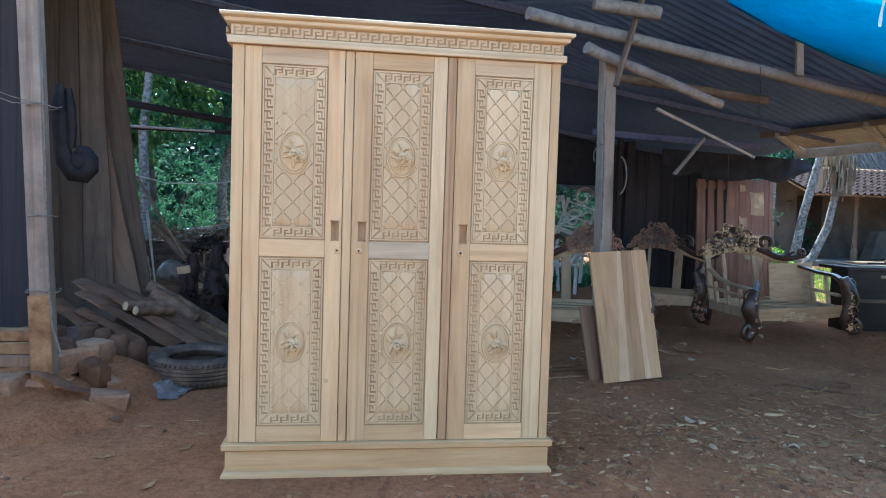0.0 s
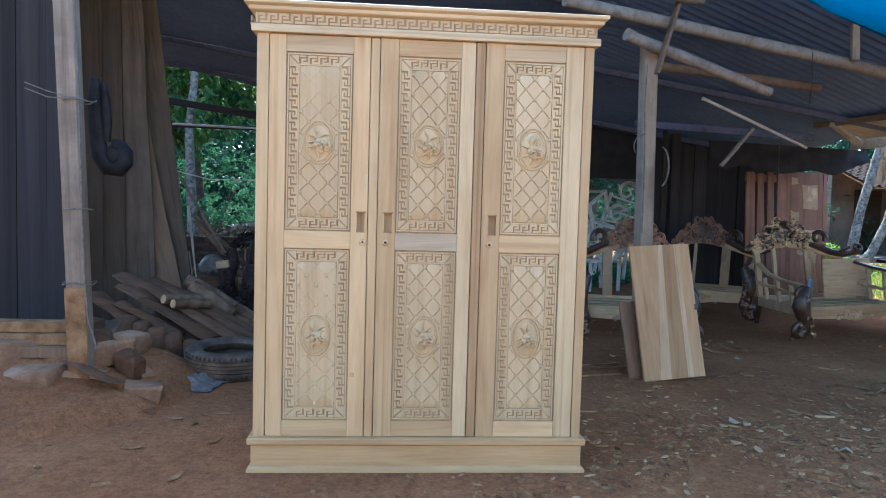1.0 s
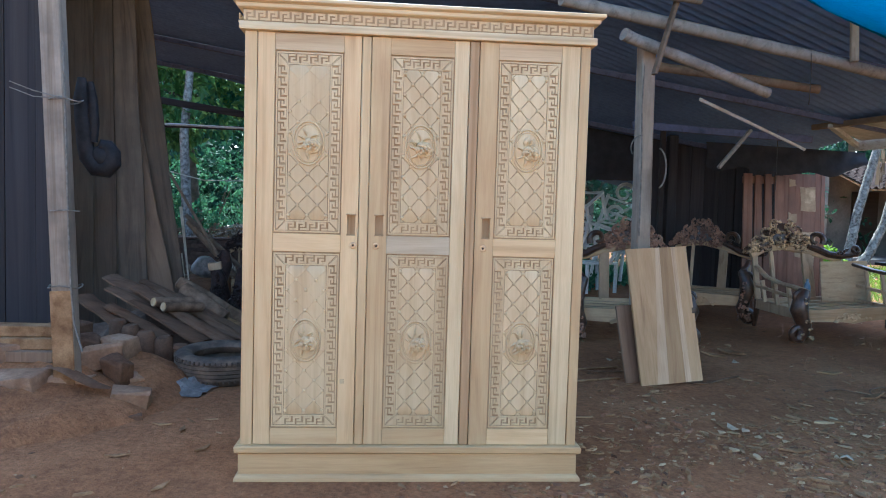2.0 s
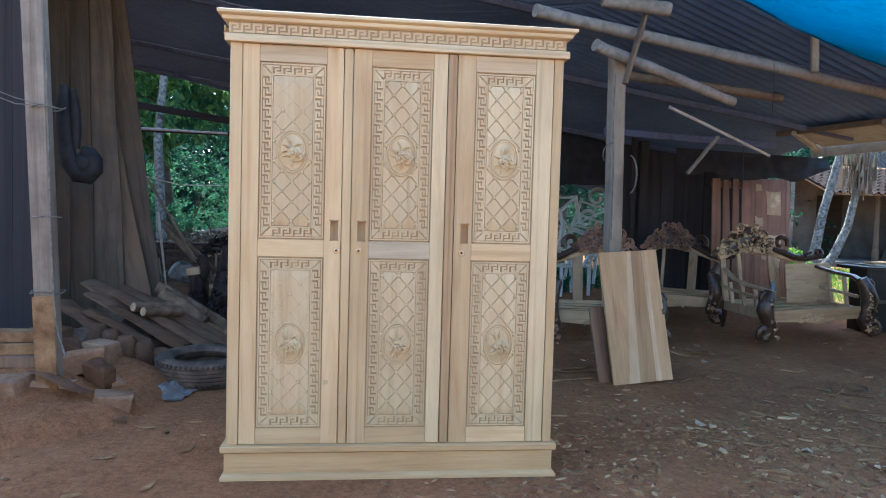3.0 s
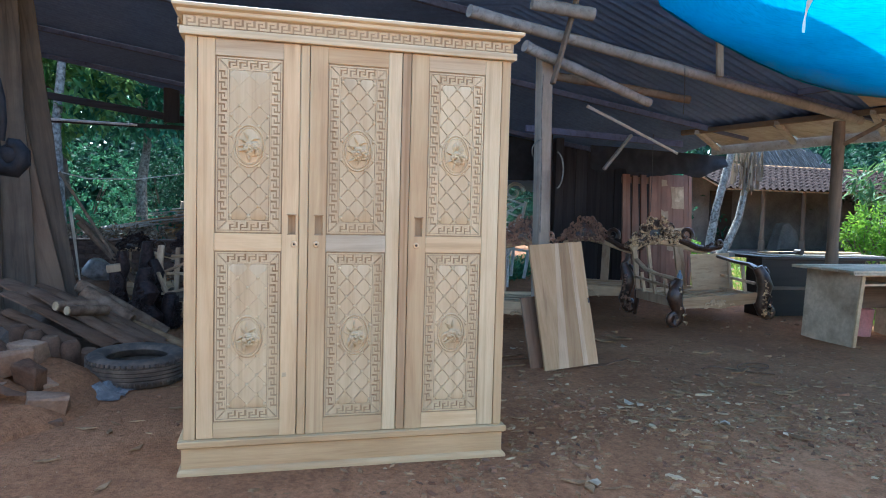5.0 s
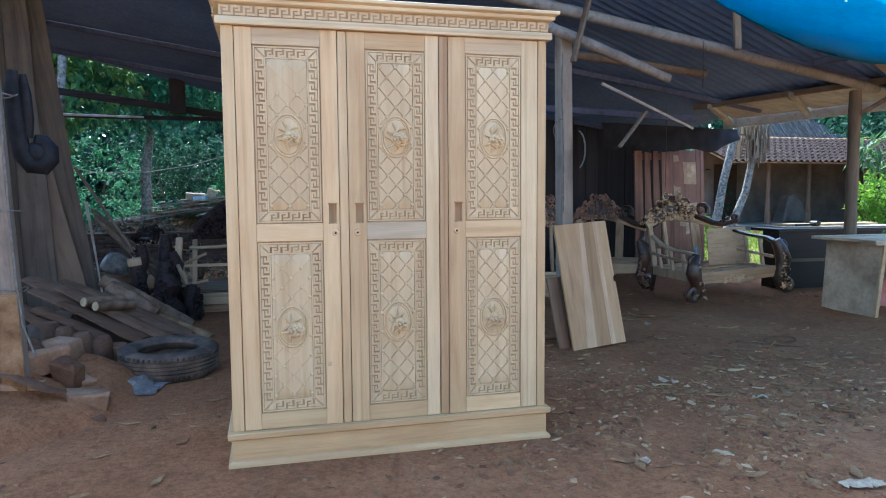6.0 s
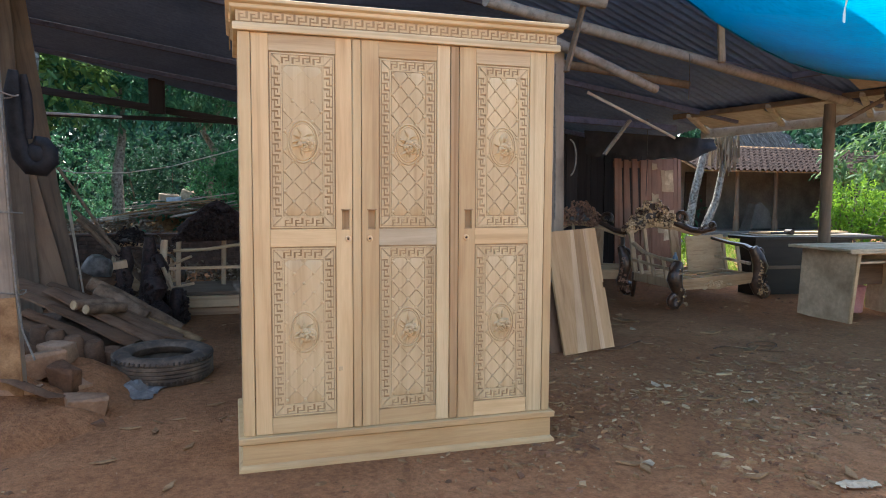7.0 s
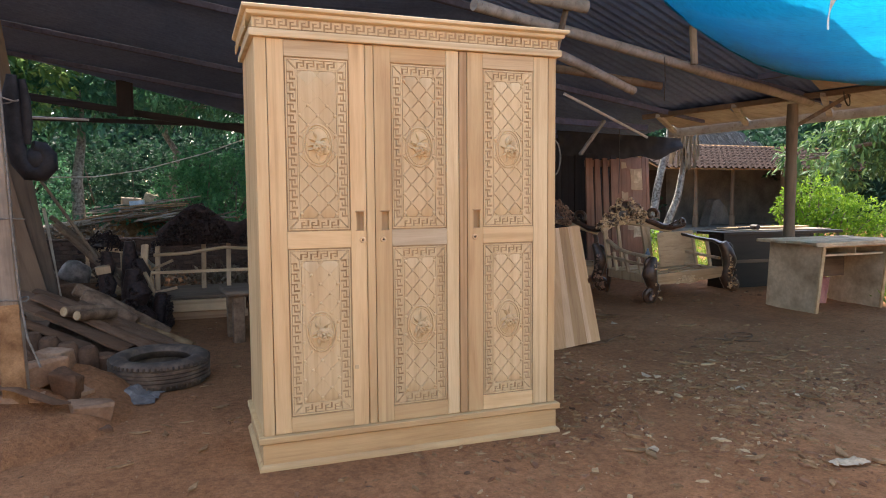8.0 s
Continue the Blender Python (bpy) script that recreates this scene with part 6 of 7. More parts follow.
scraps = [scrap_mesh(i, *d) for i, d in enumerate([
    (0.035, 0.014, 0.006, scrap_pale), (0.05, 0.012, 0.008, scrap_brown), (0.028, 0.02, 0.005, scrap_pale, 0.008), (0.06, 0.022, 0.006, scrap_brown, 0.006),
    (0.022, 0.012, 0.006, paper, 0.006), (0.04, 0.028, 0.004, paper, 0.018), (0.07, 0.010, 0.007, scrap_brown), (0.03, 0.018, 0.01, scrap_brown)])]
rnd = random.Random(17)


strewn = {k: M() for k in range(8)}


def drop(k, x, y, s=1.0, rz=None, tilt=0.0, own=True):
    m = Matrix.Translation((x, y, ground_height(x, y) + 0.003)) @ pose(0, 0, 0, tilt, rnd.uniform(-4, 4), rnd.uniform(0, 360) if rz is None else rz) @ Matrix.Scale(s, 4)
    if own:
        lab = "pale wood chip lying on the earth" if k in (0, 2) else "torn scrap of paper lying on the earth" if k in (4, 5) else "brown wood offcut lying on the earth"
        single("wood_scrap" if k not in (4, 5) else "paper_scrap", scraps[k], None, lab, "scrap", "scraps on the earth", m=m)
    else:
        me = scraps[k]
        strewn[k].add([v.co for v in me.vertices], [tuple(p.vertices) for p in me.polygons], m)


for k, x, y, s in ((5, 1.754, 0.66, 1.0), (4, 1.80, 0.62, 1.6), (3, 0.948, -0.452, 1.3), (5, 0.98, -0.42, 1.1), (3, 2.429, 0.829, 1.2), (2, 2.45, 0.86, 1.5), (3, 2.32, -0.07, 1.4), (4, 2.30, -0.02, 1.5), (3, 1.34, -0.66, 1.2), (0, 1.365, -0.42, 1.6), (5, 2.09, 0.22, 1.2), (3, 3.03, 1.33, 1.9), (0, 1.655, 0.24, 1.5), (2, 1.59, 0.33, 1.4), (3, 2.76, 2.67, 2.4), (0, 2.34, 0.79, 1.7), (3, 3.2, 2.0, 1.6), (1, 2.9, 1.0, 1.6), (4, 1.62, 2.35, 1.3), (3, 2.55, 2.55, 1.8), (5, 2.62, 2.3, 1.0), (3, 0.80, -0.02, 1.0), (2, 0.78, 0.0, 1.3)):
    drop(k, x, y, s)
for i in range(190):
    x = rnd.gauss(2.15, 0.75)
    y = rnd.gauss(0.35, 0.6)
    drop(rnd.choice((0, 1, 1, 2, 3, 3, 3, 6, 6, 7, 7)), x, y, 0.4 + 0.95 * rnd.random() ** 3)
for i in range(170):
    drop(rnd.choice((1, 3, 3, 6, 7)), rnd.uniform(0.9, 4.2), rnd.uniform(-0.9, 1.9), 0.35 + 0.7 * rnd.random() ** 2, own=False)
for i in range(30):
    drop(rnd.choice((0, 2, 3, 3)), rnd.gauss(2.0, 0.34), rnd.gauss(0.62, 0.14), 0.5 + 0.7 * rnd.random() ** 2)
for i in range(110):
    x, y = rnd.uniform(-1.9, 5.2), rnd.uniform(-0.9, 5.2)
    if -0.8 < x < 0.8 and -0.1 < y < 0.65:
        continue
    if x < -1.3 and y > 0.6:
        continue
    drop(rnd.choice((0, 1, 1, 2, 3, 6, 6, 7, 7)), x, y, rnd.uniform(0.3, 0.8), own=False)
for x, y in ((-1.12, 0.62), (-1.25, 0.70), (-0.95, 0.35), (-1.3, 0.25), (-0.85, 1.0), (-1.0, -0.1)):
    drop(3, x, y, 0.9)
for k, mt in ((1, scrap_brown), (0, scrap_pale)):
    mm = M()
    for j in ((1, 3, 6, 7) if k else (0, 2)):
        mm.add(strewn[j].v, strewn[j].f)
    single("strewn_offcuts", mm, mt, "thin wood offcuts strewn over the trodden earth", "offcuts", kind="stuff", sharp=20)


def crumbs(name, count, mat, label, lo, hi, near):
    """Shards lying about at random, thicker near the trampled middle."""
    mm = M()
    for i in range(count):
        if rnd.random() < near:
            x, y = rnd.gauss(1.95, 0.85), rnd.gauss(-0.05, 0.55)
        else:
            x, y = rnd.uniform(-2.4, 5.5), rnd.uniform(-1.0, 4.5)
        if -0.75 < x < 0.75 and -0.05 < y < 0.62 or y < -1.2:
            continue
        if noise.noise(Vector((x * 1.7, y * 1.7, 5))) + 0.5 * noise.noise(Vector((x * 5, y * 5, 2))) < rnd.uniform(-0.45, 0.35):
            continue
        s = lo + (hi - lo) * rnd.random() ** 3.5
        a, e = rnd.uniform(0, 6.28), rnd.uniform(0.8, 2.4)
        z = ground_height(x, y) - 0.001
        ca, sa = math.cos(a), math.sin(a)
        p = [(x + s * (e * u * ca - w * sa), y + s * (e * u * sa + w * ca)) for u, w in ((1, 0.1), (0.3, rnd.uniform(0.5, 1)), (-1, rnd.uniform(-0.2, 0.4)), (-0.2, -rnd.uniform(0.5, 1)))]
        h = s * rnd.uniform(0.35, 0.9)
        q = [(0.8 * u + 0.2 * x, 0.8 * w + 0.2 * y, z + h * rnd.uniform(0.7, 1.2)) for u, w in p]
        mm.add([(u, w, z) for u, w in p] + q, [(4, 5, 6, 7), (0, 1, 5, 4), (1, 2, 6, 5), (2, 3, 7, 6), (3, 0, 4, 7)])
    single(name, mm, mat, label, "wood crumbs", kind="stuff", sharp=20)


crumbs("wood_crumbs", 7500, scrap_brown, "small chips and crumbs of wood trodden into the earth", 0.003, 0.019, 0.72)
crumbs("bark_crumbs", 3600, clod_brown, "brown crumbs of bark and earth scattered about", 0.004, 0.022, 0.65)
crumbs("dark_crumbs", 1100, slab_brown, "dark crumbs of bark scattered on the earth", 0.003, 0.018, 0.7)
crumbs("pale_crumbs", 800, scrap_pale, "small pale flecks of wood scattered on the earth", 0.003, 0.016, 0.8)
tl = M()
for i in range(19):
    for j in range(6):
        u, w = i / 18 - 0.5, j / 5 - 0.5
        hw = 0.045 * (0.45 + 0.55 * math.sin(math.pi * (i + 2) / 22)) * (1 + 0.3 * noise.noise(Vector((u * 9, w * 3, 5))))
        tl.v.append((u * 0.21 + 0.022 * noise.noise(Vector((w * 7, u * 4, 9))), w * hw * 2 * 0.9 + 0.016 * noise.noise(Vector((u * 22, w * 2, 1))), 0.006 + 0.016 * abs(noise.noise(Vector((u * 16, w * 6, 2))))))
tl.f = [(i * 6 + j, (i + 1) * 6 + j, (i + 1) * 6 + j + 1, i * 6 + j + 1) for i in range(18) for j in range(5)]
single("torn_bag", tl, paper, "torn strip of crumpled whitish plastic on the earth", "scrap", m=pose(1.67, -0.86, ground_height(1.67, -0.86) + 0.002, 0, 0, -8) @ Matrix.Diagonal((0.85, 0.95, 1.3, 1)), sharp=25)
def on_earth(pts, up=0.008):
    return [(x, y, ground_height(x, y) + up) for x, y in pts]


cbz = M().tube(on_earth([(3.28 + 0.13 * math.cos(a) * (1 + 0.12 * a), 1.50 + 0.13 * math.sin(a) - 0.03 * a) for a in np.linspace(-2.4, 4.6, 70)]), 0.0045, 6)
cbz.tube(on_earth([(2.80 + 0.55 * t, 1.46 + 0.07 * math.sin(t * 7) - 0.10 * t) for t in np.linspace(0, 1, 40)]), 0.0045, 6)
cbz.tube(on_earth([(0.9 + 1.5 * t, 1.85 + 0.16 * math.sin(t * 6) + 0.05 * math.sin(t * 15)) for t in np.linspace(0, 1, 50)]), 0.006, 6)
single("floor_cable", cbz, slab_brown, "thin dark brown cable snaking over the earth", "cable")
for a, b, w in (((0.85, 1.6, 0.012), (1.5, 1.75, 0.02), 0.02), ((0.8, 1.9, 0.012), (1.6, 2.1, 0.02), 0.014), ((1.9, 2.5, 0.015), (2.5, 2.75, 0.02), 0.05)):
    single("stick", bar_between(a, b, w, 0.012), scrap_brown, "thin stick lying on the earth", "stick", "sticks on the earth")

# ---- outside: trees, bushes, house ----
def leaf_cloud(name, blobs, count, length, width, mat, seed, droop=0.4, per=9, spread=0.16):
    """Leaves in tufts on the outer parts of several rounded masses."""
    rs = np.random.RandomState(seed)
    blobs = np.array(blobs, dtype=float)
    vol = blobs[:, 3] * blobs[:, 4] * blobs[:, 5]
    nt_ = count // per
    pick = rs.choice(len(blobs), nt_, p=vol ** 0.7 / (vol ** 0.7).sum())
    d = rs.normal(size=(nt_, 3))
    d /= np.linalg.norm(d, axis=1)[:, None]
    rad = rs.uniform(0.45, 1.05, nt_) ** 0.6
    c = blobs[pick, :3] + d * rad[:, None] * blobs[pick, 3:6]
    c += rs.normal(scale=0.08, size=c.shape) * blobs[pick, 3:6]
    c[:, 2] = np.maximum(c[:, 2], 0.05)
    base = np.repeat(c, per, axis=0)
    n = len(base)
    out = np.repeat(d, per, axis=0) * 0.6 + rs.normal(size=(n, 3)) * 0.8
    out[:, 2] -= droop
    out /= np.linalg.norm(out, axis=1)[:, None]
    base = base + rs.normal(scale=spread, size=(n, 3)) * length * 2
    ln = length * rs.uniform(0.6, 1.25, n)[:, None]
    wd = width * rs.uniform(0.7, 1.2, n)[:, None]
    up = rs.normal(size=(n, 3)) * 0.6 + np.array((0, 0, 1.0))
    side = np.cross(out, up)
    side /= np.linalg.norm(side, axis=1)[:, None] + 1e-9
    nor = np.cross(side, out)
    mid = base + out * ln * 0.5
    v = np.empty((n, 6, 3))
    v[:, 0] = base
    v[:, 1] = mid - side * wd * 0.5 + nor * wd * 0.14
    v[:, 2] = mid
    v[:, 3] = mid + side * wd * 0.5 + nor * wd * 0.14
    v[:, 4] = base + out * ln - nor * ln * 0.12
    v[:, 5] = mid + out * ln * 0.01
    v = v[:, :5].reshape(-1, 3)
    i = np.arange(n)[:, None] * 5
    f = np.concatenate([i + np.array([[0, 2, 1]]), i + np.array([[0, 3, 2]]), i + np.array([[1, 2, 4]]), i + np.array([[2, 3, 4]])], axis=1).reshape(-1, 3)
    me = bpy.data.meshes.new(name)
    me.from_pydata(v.tolist(), [], f.tolist())
    me.materials.append(mat)
    me.update()
    return me


def tree(loc, trunk, r0, blobs, count, length, width, mat, label, seed, barkm=bark_dark, droop=0.4, group="trees round the workshop", per=9):
    t = thing("tree", pose(*loc), label, "tree", group)
    tk = M().tube(trunk, [r0 * (1 - 0.6 * i / (len(trunk) - 1)) for i in range(len(trunk))], 10).rough(r0 * 0.15, 3.0, seed)
    part("trunk", tk, barkm, t)
    rr = random.Random(seed)
    top = Vector(trunk[-1])
    lm = M()
    for b in blobs:
        e = Vector(b[:3])
        s = Vector(trunk[max(1, len(trunk) - 2)]).lerp(top, rr.random())
        q = s.lerp(e, 0.5) + Vector((rr.uniform(-0.2, 0.2), rr.uniform(-0.2, 0.2), rr.uniform(0, 0.3)))
        lm.tube([s, q, e], [r0 * 0.4, r0 * 0.25, r0 * 0.08], 7)
        for k in range(5):
            w = e + Vector((rr.uniform(-1, 1) * b[3], rr.uniform(-1, 1) * b[4], rr.uniform(-0.7, 1) * b[5])) * 0.8
            lm.tube([q.lerp(e, 0.6), (q.lerp(e, 0.6) + w) / 2, w], [r0 * 0.12, r0 * 0.07, r0 * 0.03], 5)
    part("limb", lm, barkm, t)
    part("crown", leaf_cloud("crown", blobs, count, length, width, mat, seed, droop, per), mat, t)
    return t


def bush(loc, blobs, count, length, width, mat, label, seed, droop=0.1, per=9):
    t = thing("bush", pose(*loc), label, "bush", "bushes round the workshop")
    st = M()
    rr = random.Random(seed)
    for b in blobs:
        for k in range(4):
            e = Vector(b[:3]) + Vector((rr.uniform(-1, 1) * b[3], rr.uniform(-1, 1) * b[4], rr.uniform(0, 1) * b[5])) * 0.7
            g_ = Vector((b[0] * 0.6 + rr.uniform(-0.2, 0.2), b[1] * 0.6, 0))
            st.tube([g_, g_.lerp(e, 0.5) + Vector((0, 0, 0.1)), e], [0.03, 0.02, 0.008], 5)
    part("stem", st, bark_dark, t)
    part("foliage", leaf_cloud("foliage", blobs, count, length, width, mat, seed, droop, per), mat, t)
    return t


# behind, to the left: big-leaved backlit trees and dense bushes
tree((-6.2, 13.0, 0), [(0, 0, 0), (0.1, 0, 1.5), (0.0, 0.1, 3.0), (0.2, 0, 4.2)], 0.16, [(0, 0, 4.0, 2.0, 1.6, 1.2), (1.6, -0.4, 3.4, 1.4, 1.3, 1.0), (-1.5, 0.3, 3.6, 1.5, 1.4, 1.2), (0.6, -0.8, 2.5, 1.1, 1.0, 0.7)], 5200, 0.26, 0.13, leaf_lime, "tree with broad backlit yellow-green leaves", 101, droop=0.5)
tree((-3.4, 15.5, 0), [(0, 0, 0), (-0.05, 0, 1.6), (0.1, 0, 2.6), (0.1, 0, 3.6)], 0.17, [(0, 0, 4.4, 2.0, 1.6, 1.2), (-1.6, -0.6, 3.8, 1.4, 1.4, 1.1), (1.5, -0.2, 4.0, 1.5, 1.4, 1.0), (0, -1.0, 3.3, 1.3, 0.9, 0.6)], 5200, 0.24, 0.11, leaf_mid, "tree with a pale trunk and dense green crown", 102, barkm=bark)
tree((-0.9, 17.0, 0), [(0, 0, 0), (-0.5, 0, 1.4), (-0.3, 0, 2.4), (-0.9, 0, 3.4)], 0.15, [(-0.6, 0, 4.6, 2.0, 1.6, 1.2), (1.2, -0.4, 4.2, 1.8, 1.4, 1.2), (0.2, -0.9, 3.5, 1.4, 0.9, 0.6)], 5000, 0.30, 0.06, leaf_mid, "tree with crooked branches and narrow hanging leaves", 103, barkm=bark, droop=0.8)
tree((2.2, 16.0, 0), [(0, 0, 0), (0.1, 0, 1.6), (0.0, 0, 3.2)], 0.14, [(0, 0, 4.0, 2.2, 1.8, 1.6), (1.8, 0.2, 3.6, 1.8, 1.6, 1.5), (0.5, -0.8, 2.4, 1.5, 1.0, 0.9)], 4200, 0.2, 0.08, leaf_deep, "dark green tree behind the shed", 104)
bush((-0.5, 15.0, 0), [(-0.4, 0, 1.1, 1.0, 0.9, 1.0), (0.7, 0, 1.3, 1.1, 0.9, 1.0), (0.1, 0.2, 1.9, 1.0, 0.8, 0.6), (1.6, 0.2, 1.0, 1.0, 0.9, 0.9)], 16000, 0.085, 0.05, leaf_bush, "dense mid-green bush with small leaves", 111)
bush((-3.0, 18.6, 0), [(-0.6, 0, 1.4, 1.3, 1.0, 1.3), (0.9, 0, 1.6, 1.3, 1.0, 1.3), (2.2, 0.3, 1.7, 1.2, 1.0, 1.4)], 9000, 0.12, 0.06, leaf_deep, "dark green undergrowth behind the timber heap", 112)
bush((-5.4, 15.5, 0), [(-0.8, 0, 1.2, 1.3, 1.0, 1.2), (0.8, 0.2, 1.3, 1.2, 1.0, 1.3), (0.2, -0.4, 0.6, 1.0, 0.8, 0.6)], 5500, 0.13, 0.07, leaf_mid, "yellow-green undergrowth with glints of light", 113)
bush((-7.6, 12.5, 0), [(0, 0, 1.2, 1.4, 1.2, 1.2), (1.0, 0.2, 1.9, 1.2, 1.0, 1.0)], 4000, 0.13, 0.07, leaf_deep, "dark undergrowth beyond the plank wall", 114)
# undergrowth over the yard behind the shed
rs = random.Random(77)
ug = [(rs.uniform(-9, 4.5), rs.uniform(13.5, 24), rs.uniform(0.1, 0.5), rs.uniform(0.5, 1.1), rs.uniform(0.5, 1.1), rs.uniform(0.3, 0.9)) for _ in range(60)]
single("undergrowth", leaf_cloud("undergrowth", ug, 16000, 0.16, 0.08, leaf_mid, 151, 0.1), leaf_mid, "tangled green undergrowth behind the shed", "undergrowth", kind="stuff")
ug = [(rs.uniform(5.5, 22), rs.uniform(15.5, 24), rs.uniform(0.5, 2.2), 1.4, 1.4, rs.uniform(0.8, 1.8)) for _ in range(26)] + [(rs.uniform(15, 24), rs.uniform(5, 11), 0.3, 0.9, 0.9, 0.5) for _ in range(14)]
single("undergrowth", leaf_cloud("undergrowth", ug, 12000, 0.2, 0.09, leaf_deep, 152, 0.1), leaf_deep, "dark green undergrowth beside the house", "undergrowth", kind="stuff")
# tall trees added, crowns out of view, to keep sun off the yard
tree((-4.8, 14.8, 0), [(0, 0, 0), (-0.3, 0, 2.5), (-0.2, 0, 5.0), (0, 0, 6.0)], 0.13, [(0, 0, 6.6, 2.6, 2.2, 1.3), (2.4, 0.3, 6.4, 2.2, 2.0, 1.1), (-2.2, 0, 6.2, 2.2, 2.0, 1.2), (1.0, 1.6, 6.0, 2.0, 1.6, 1.0)], 7000, 0.24, 0.1, leaf_mid, "tall tree added to shade the yard, crown out of view", 105)
tree((1.2, 14.6, 0), [(0, 0, 0), (0.2, 0, 2.5), (0.1, 0, 5.0), (0, 0, 6.2)], 0.14, [(0, 0, 6.8, 2.8, 2.4, 1.3), (-2.4, 0.8, 6.6, 2.2, 2.0, 1.1), (2.3, 0, 6.4, 2.2, 2.0, 1.2), (0.4, 2.0, 6.2, 2.4, 1.6, 1.0)], 7000, 0.24, 0.1, leaf_mid, "tall tree added to shade the yard, crown out of view", 106)
rnd_wall = random.Random(8)
# low dark brick wall behind the shed, added to hide the sunlit ground
lw = thing("screen_wall", pose(-7.0, 8.75, 0.0), "added low dark brick wall hiding the sunlit ground", "wall", kind="structure")
part("wall_core", M().box((0.0, 0.015, -0.02), (7.6, 0.10, 0.54)), old_brick, lw)
bk = M().box((0, 0, 0), (0.215, 0.03, 0.058), 0.006).mesh("brick", old_brick)
for j in range(8):
    for i in range(33):
        if 2.4 < i * 0.228 < 7.6:
            part("brick", bk, old_brick, lw, m=pose(i * 0.228 + (0.114 if j % 2 else 0), rnd_wall.uniform(-0.006, 0.004), 0.005 + j * 0.068, 0, 0, rnd_wall.uniform(-0.8, 0.8)))
part("wall_cap", M().box((-0.02, -0.02, 0.545), (7.62, 0.13, 0.58), 0.01).rough(0.01, 5), old_brick, lw)
# two more unseen crowns, added to shade the ground behind the shed
tree((-4.2, 11.6, 0), [(0, 0, 0), (-0.1, 0, 2.5), (0.1, 0, 5.0), (0, 0, 5.8)], 0.11, [(0, 0, 6.4, 2.4, 2.0, 1.1), (1.9, 0.3, 6.3, 2.0, 1.8, 1.0), (-2.2, 0, 6.0, 2.2, 1.8, 1.1)], 9000, 0.28, 0.12, leaf_mid, "tall slim tree added to shade the yard, crown out of view", 107, barkm=bark)
tree((0.9, 11.6, 0), [(0, 0, 0), (0.1, 0, 2.5), (0.1, 0, 5.0), (0, 0, 5.8)], 0.12, [(0, 0, 6.4, 2.4, 2.0, 1.1), (-2.0, 0.3, 6.3, 2.0, 1.8, 1.0), (2.2, 0, 6.0, 2.2, 1.8, 1.1)], 9000, 0.28, 0.12, leaf_mid, "tall slim tree added to shade the yard, crown out of view", 108, barkm=bark)
gs = [(5.5 + 0.7 * i, 5.2 + 0.8 * j, 0.03, 0.5, 0.6, 0.05) for i in range(10) for j in range(9)] + [(6.9 + 0.6 * i, 2.7 + 0.6 * j, 0.03, 0.45, 0.45, 0.05) for i in range(10) for j in range(5)] + [(6.0 + 0.4 * i, 2.05 + 0.35 * j, 0.02, 0.3, 0.3, 0.04) for i in range(4) for j in range(4)]
single("grass", leaf_cloud("grass", gs, 26000, 0.14, 0.024, leaf_grass, 161, -1.2), leaf_grass, "short sunlit yellow-green grass in the yard", "grass", kind="stuff")
# low stained bank and the heap of old timber
bank = M()
for j in range(16):
    for i in range(60):
        u, w = i / 59, j / 15
        x, y = -6.5 + 8.5 * u, 9.2 + 5.5 * w
        h = math.sin(math.pi * min(1, w * 1.6) / 2) * (0.36 + 0.12 * noise.noise(Vector((x * 0.9, 0, 0))))
        bank.v.append((x, y, h - 0.02 + 0.06 * noise.noise(Vector((x * 3, y * 3, 0)))))
bank.f = [(j * 60 + i, j * 60 + i + 1, (j + 1) * 60 + i + 1, (j + 1) * 60 + i) for j in range(15) for i in range(59)]
single("earth_bank", bank, earth, "low bank of brown earth littered with dry leaves", "earth bank", kind="stuff", sharp=80)
lit = leaf_cloud("leaf_litter", [(-3.6, 11.0, 0.3, 1.8, 1.2, 0.16), (-1.2, 11.2, 0.3, 1.4, 1.2, 0.16), (-2.6, 9.6, 0.1, 1.5, 0.8, 0.1), (-3.8, 12.8, 0.45, 1.8, 1.2, 0.2), (-0.5, 9.8, 0.1, 1.5, 0.8, 0.1)], 4200, 0.11, 0.06, leaf_dry, 131, droop=0.0)
single("leaf_litter", lit, leaf_dry, "dry pale leaves scattered over the bank", "leaf litter", kind="stuff")
lit2 = leaf_cloud("leaf_litter", [(rs.uniform(-4.2, 0.4), rs.uniform(5.0, 8.8), 0.02, 0.5, 0.45, 0.04) for _ in range(44)], 9000, 0.10, 0.055, leaf_dry, 132, droop=0.0)
single("leaf_litter", lit2, leaf_dry, "dry leaves and shavings covering the earth behind the settee", "leaf litter", kind="stuff")
wd = leaf_cloud("weeds", [(rs.uniform(1.6, 4.2), rs.uniform(7.6, 10.5), 0.12, 0.6, 0.6, 0.16) for _ in range(26)], 7000, 0.12, 0.04, leaf_mid, 133, droop=-0.6)
single("weeds", wd, leaf_mid, "low green weeds growing at the back of the shed", "weeds", kind="stuff")
rnd = random.Random(23)
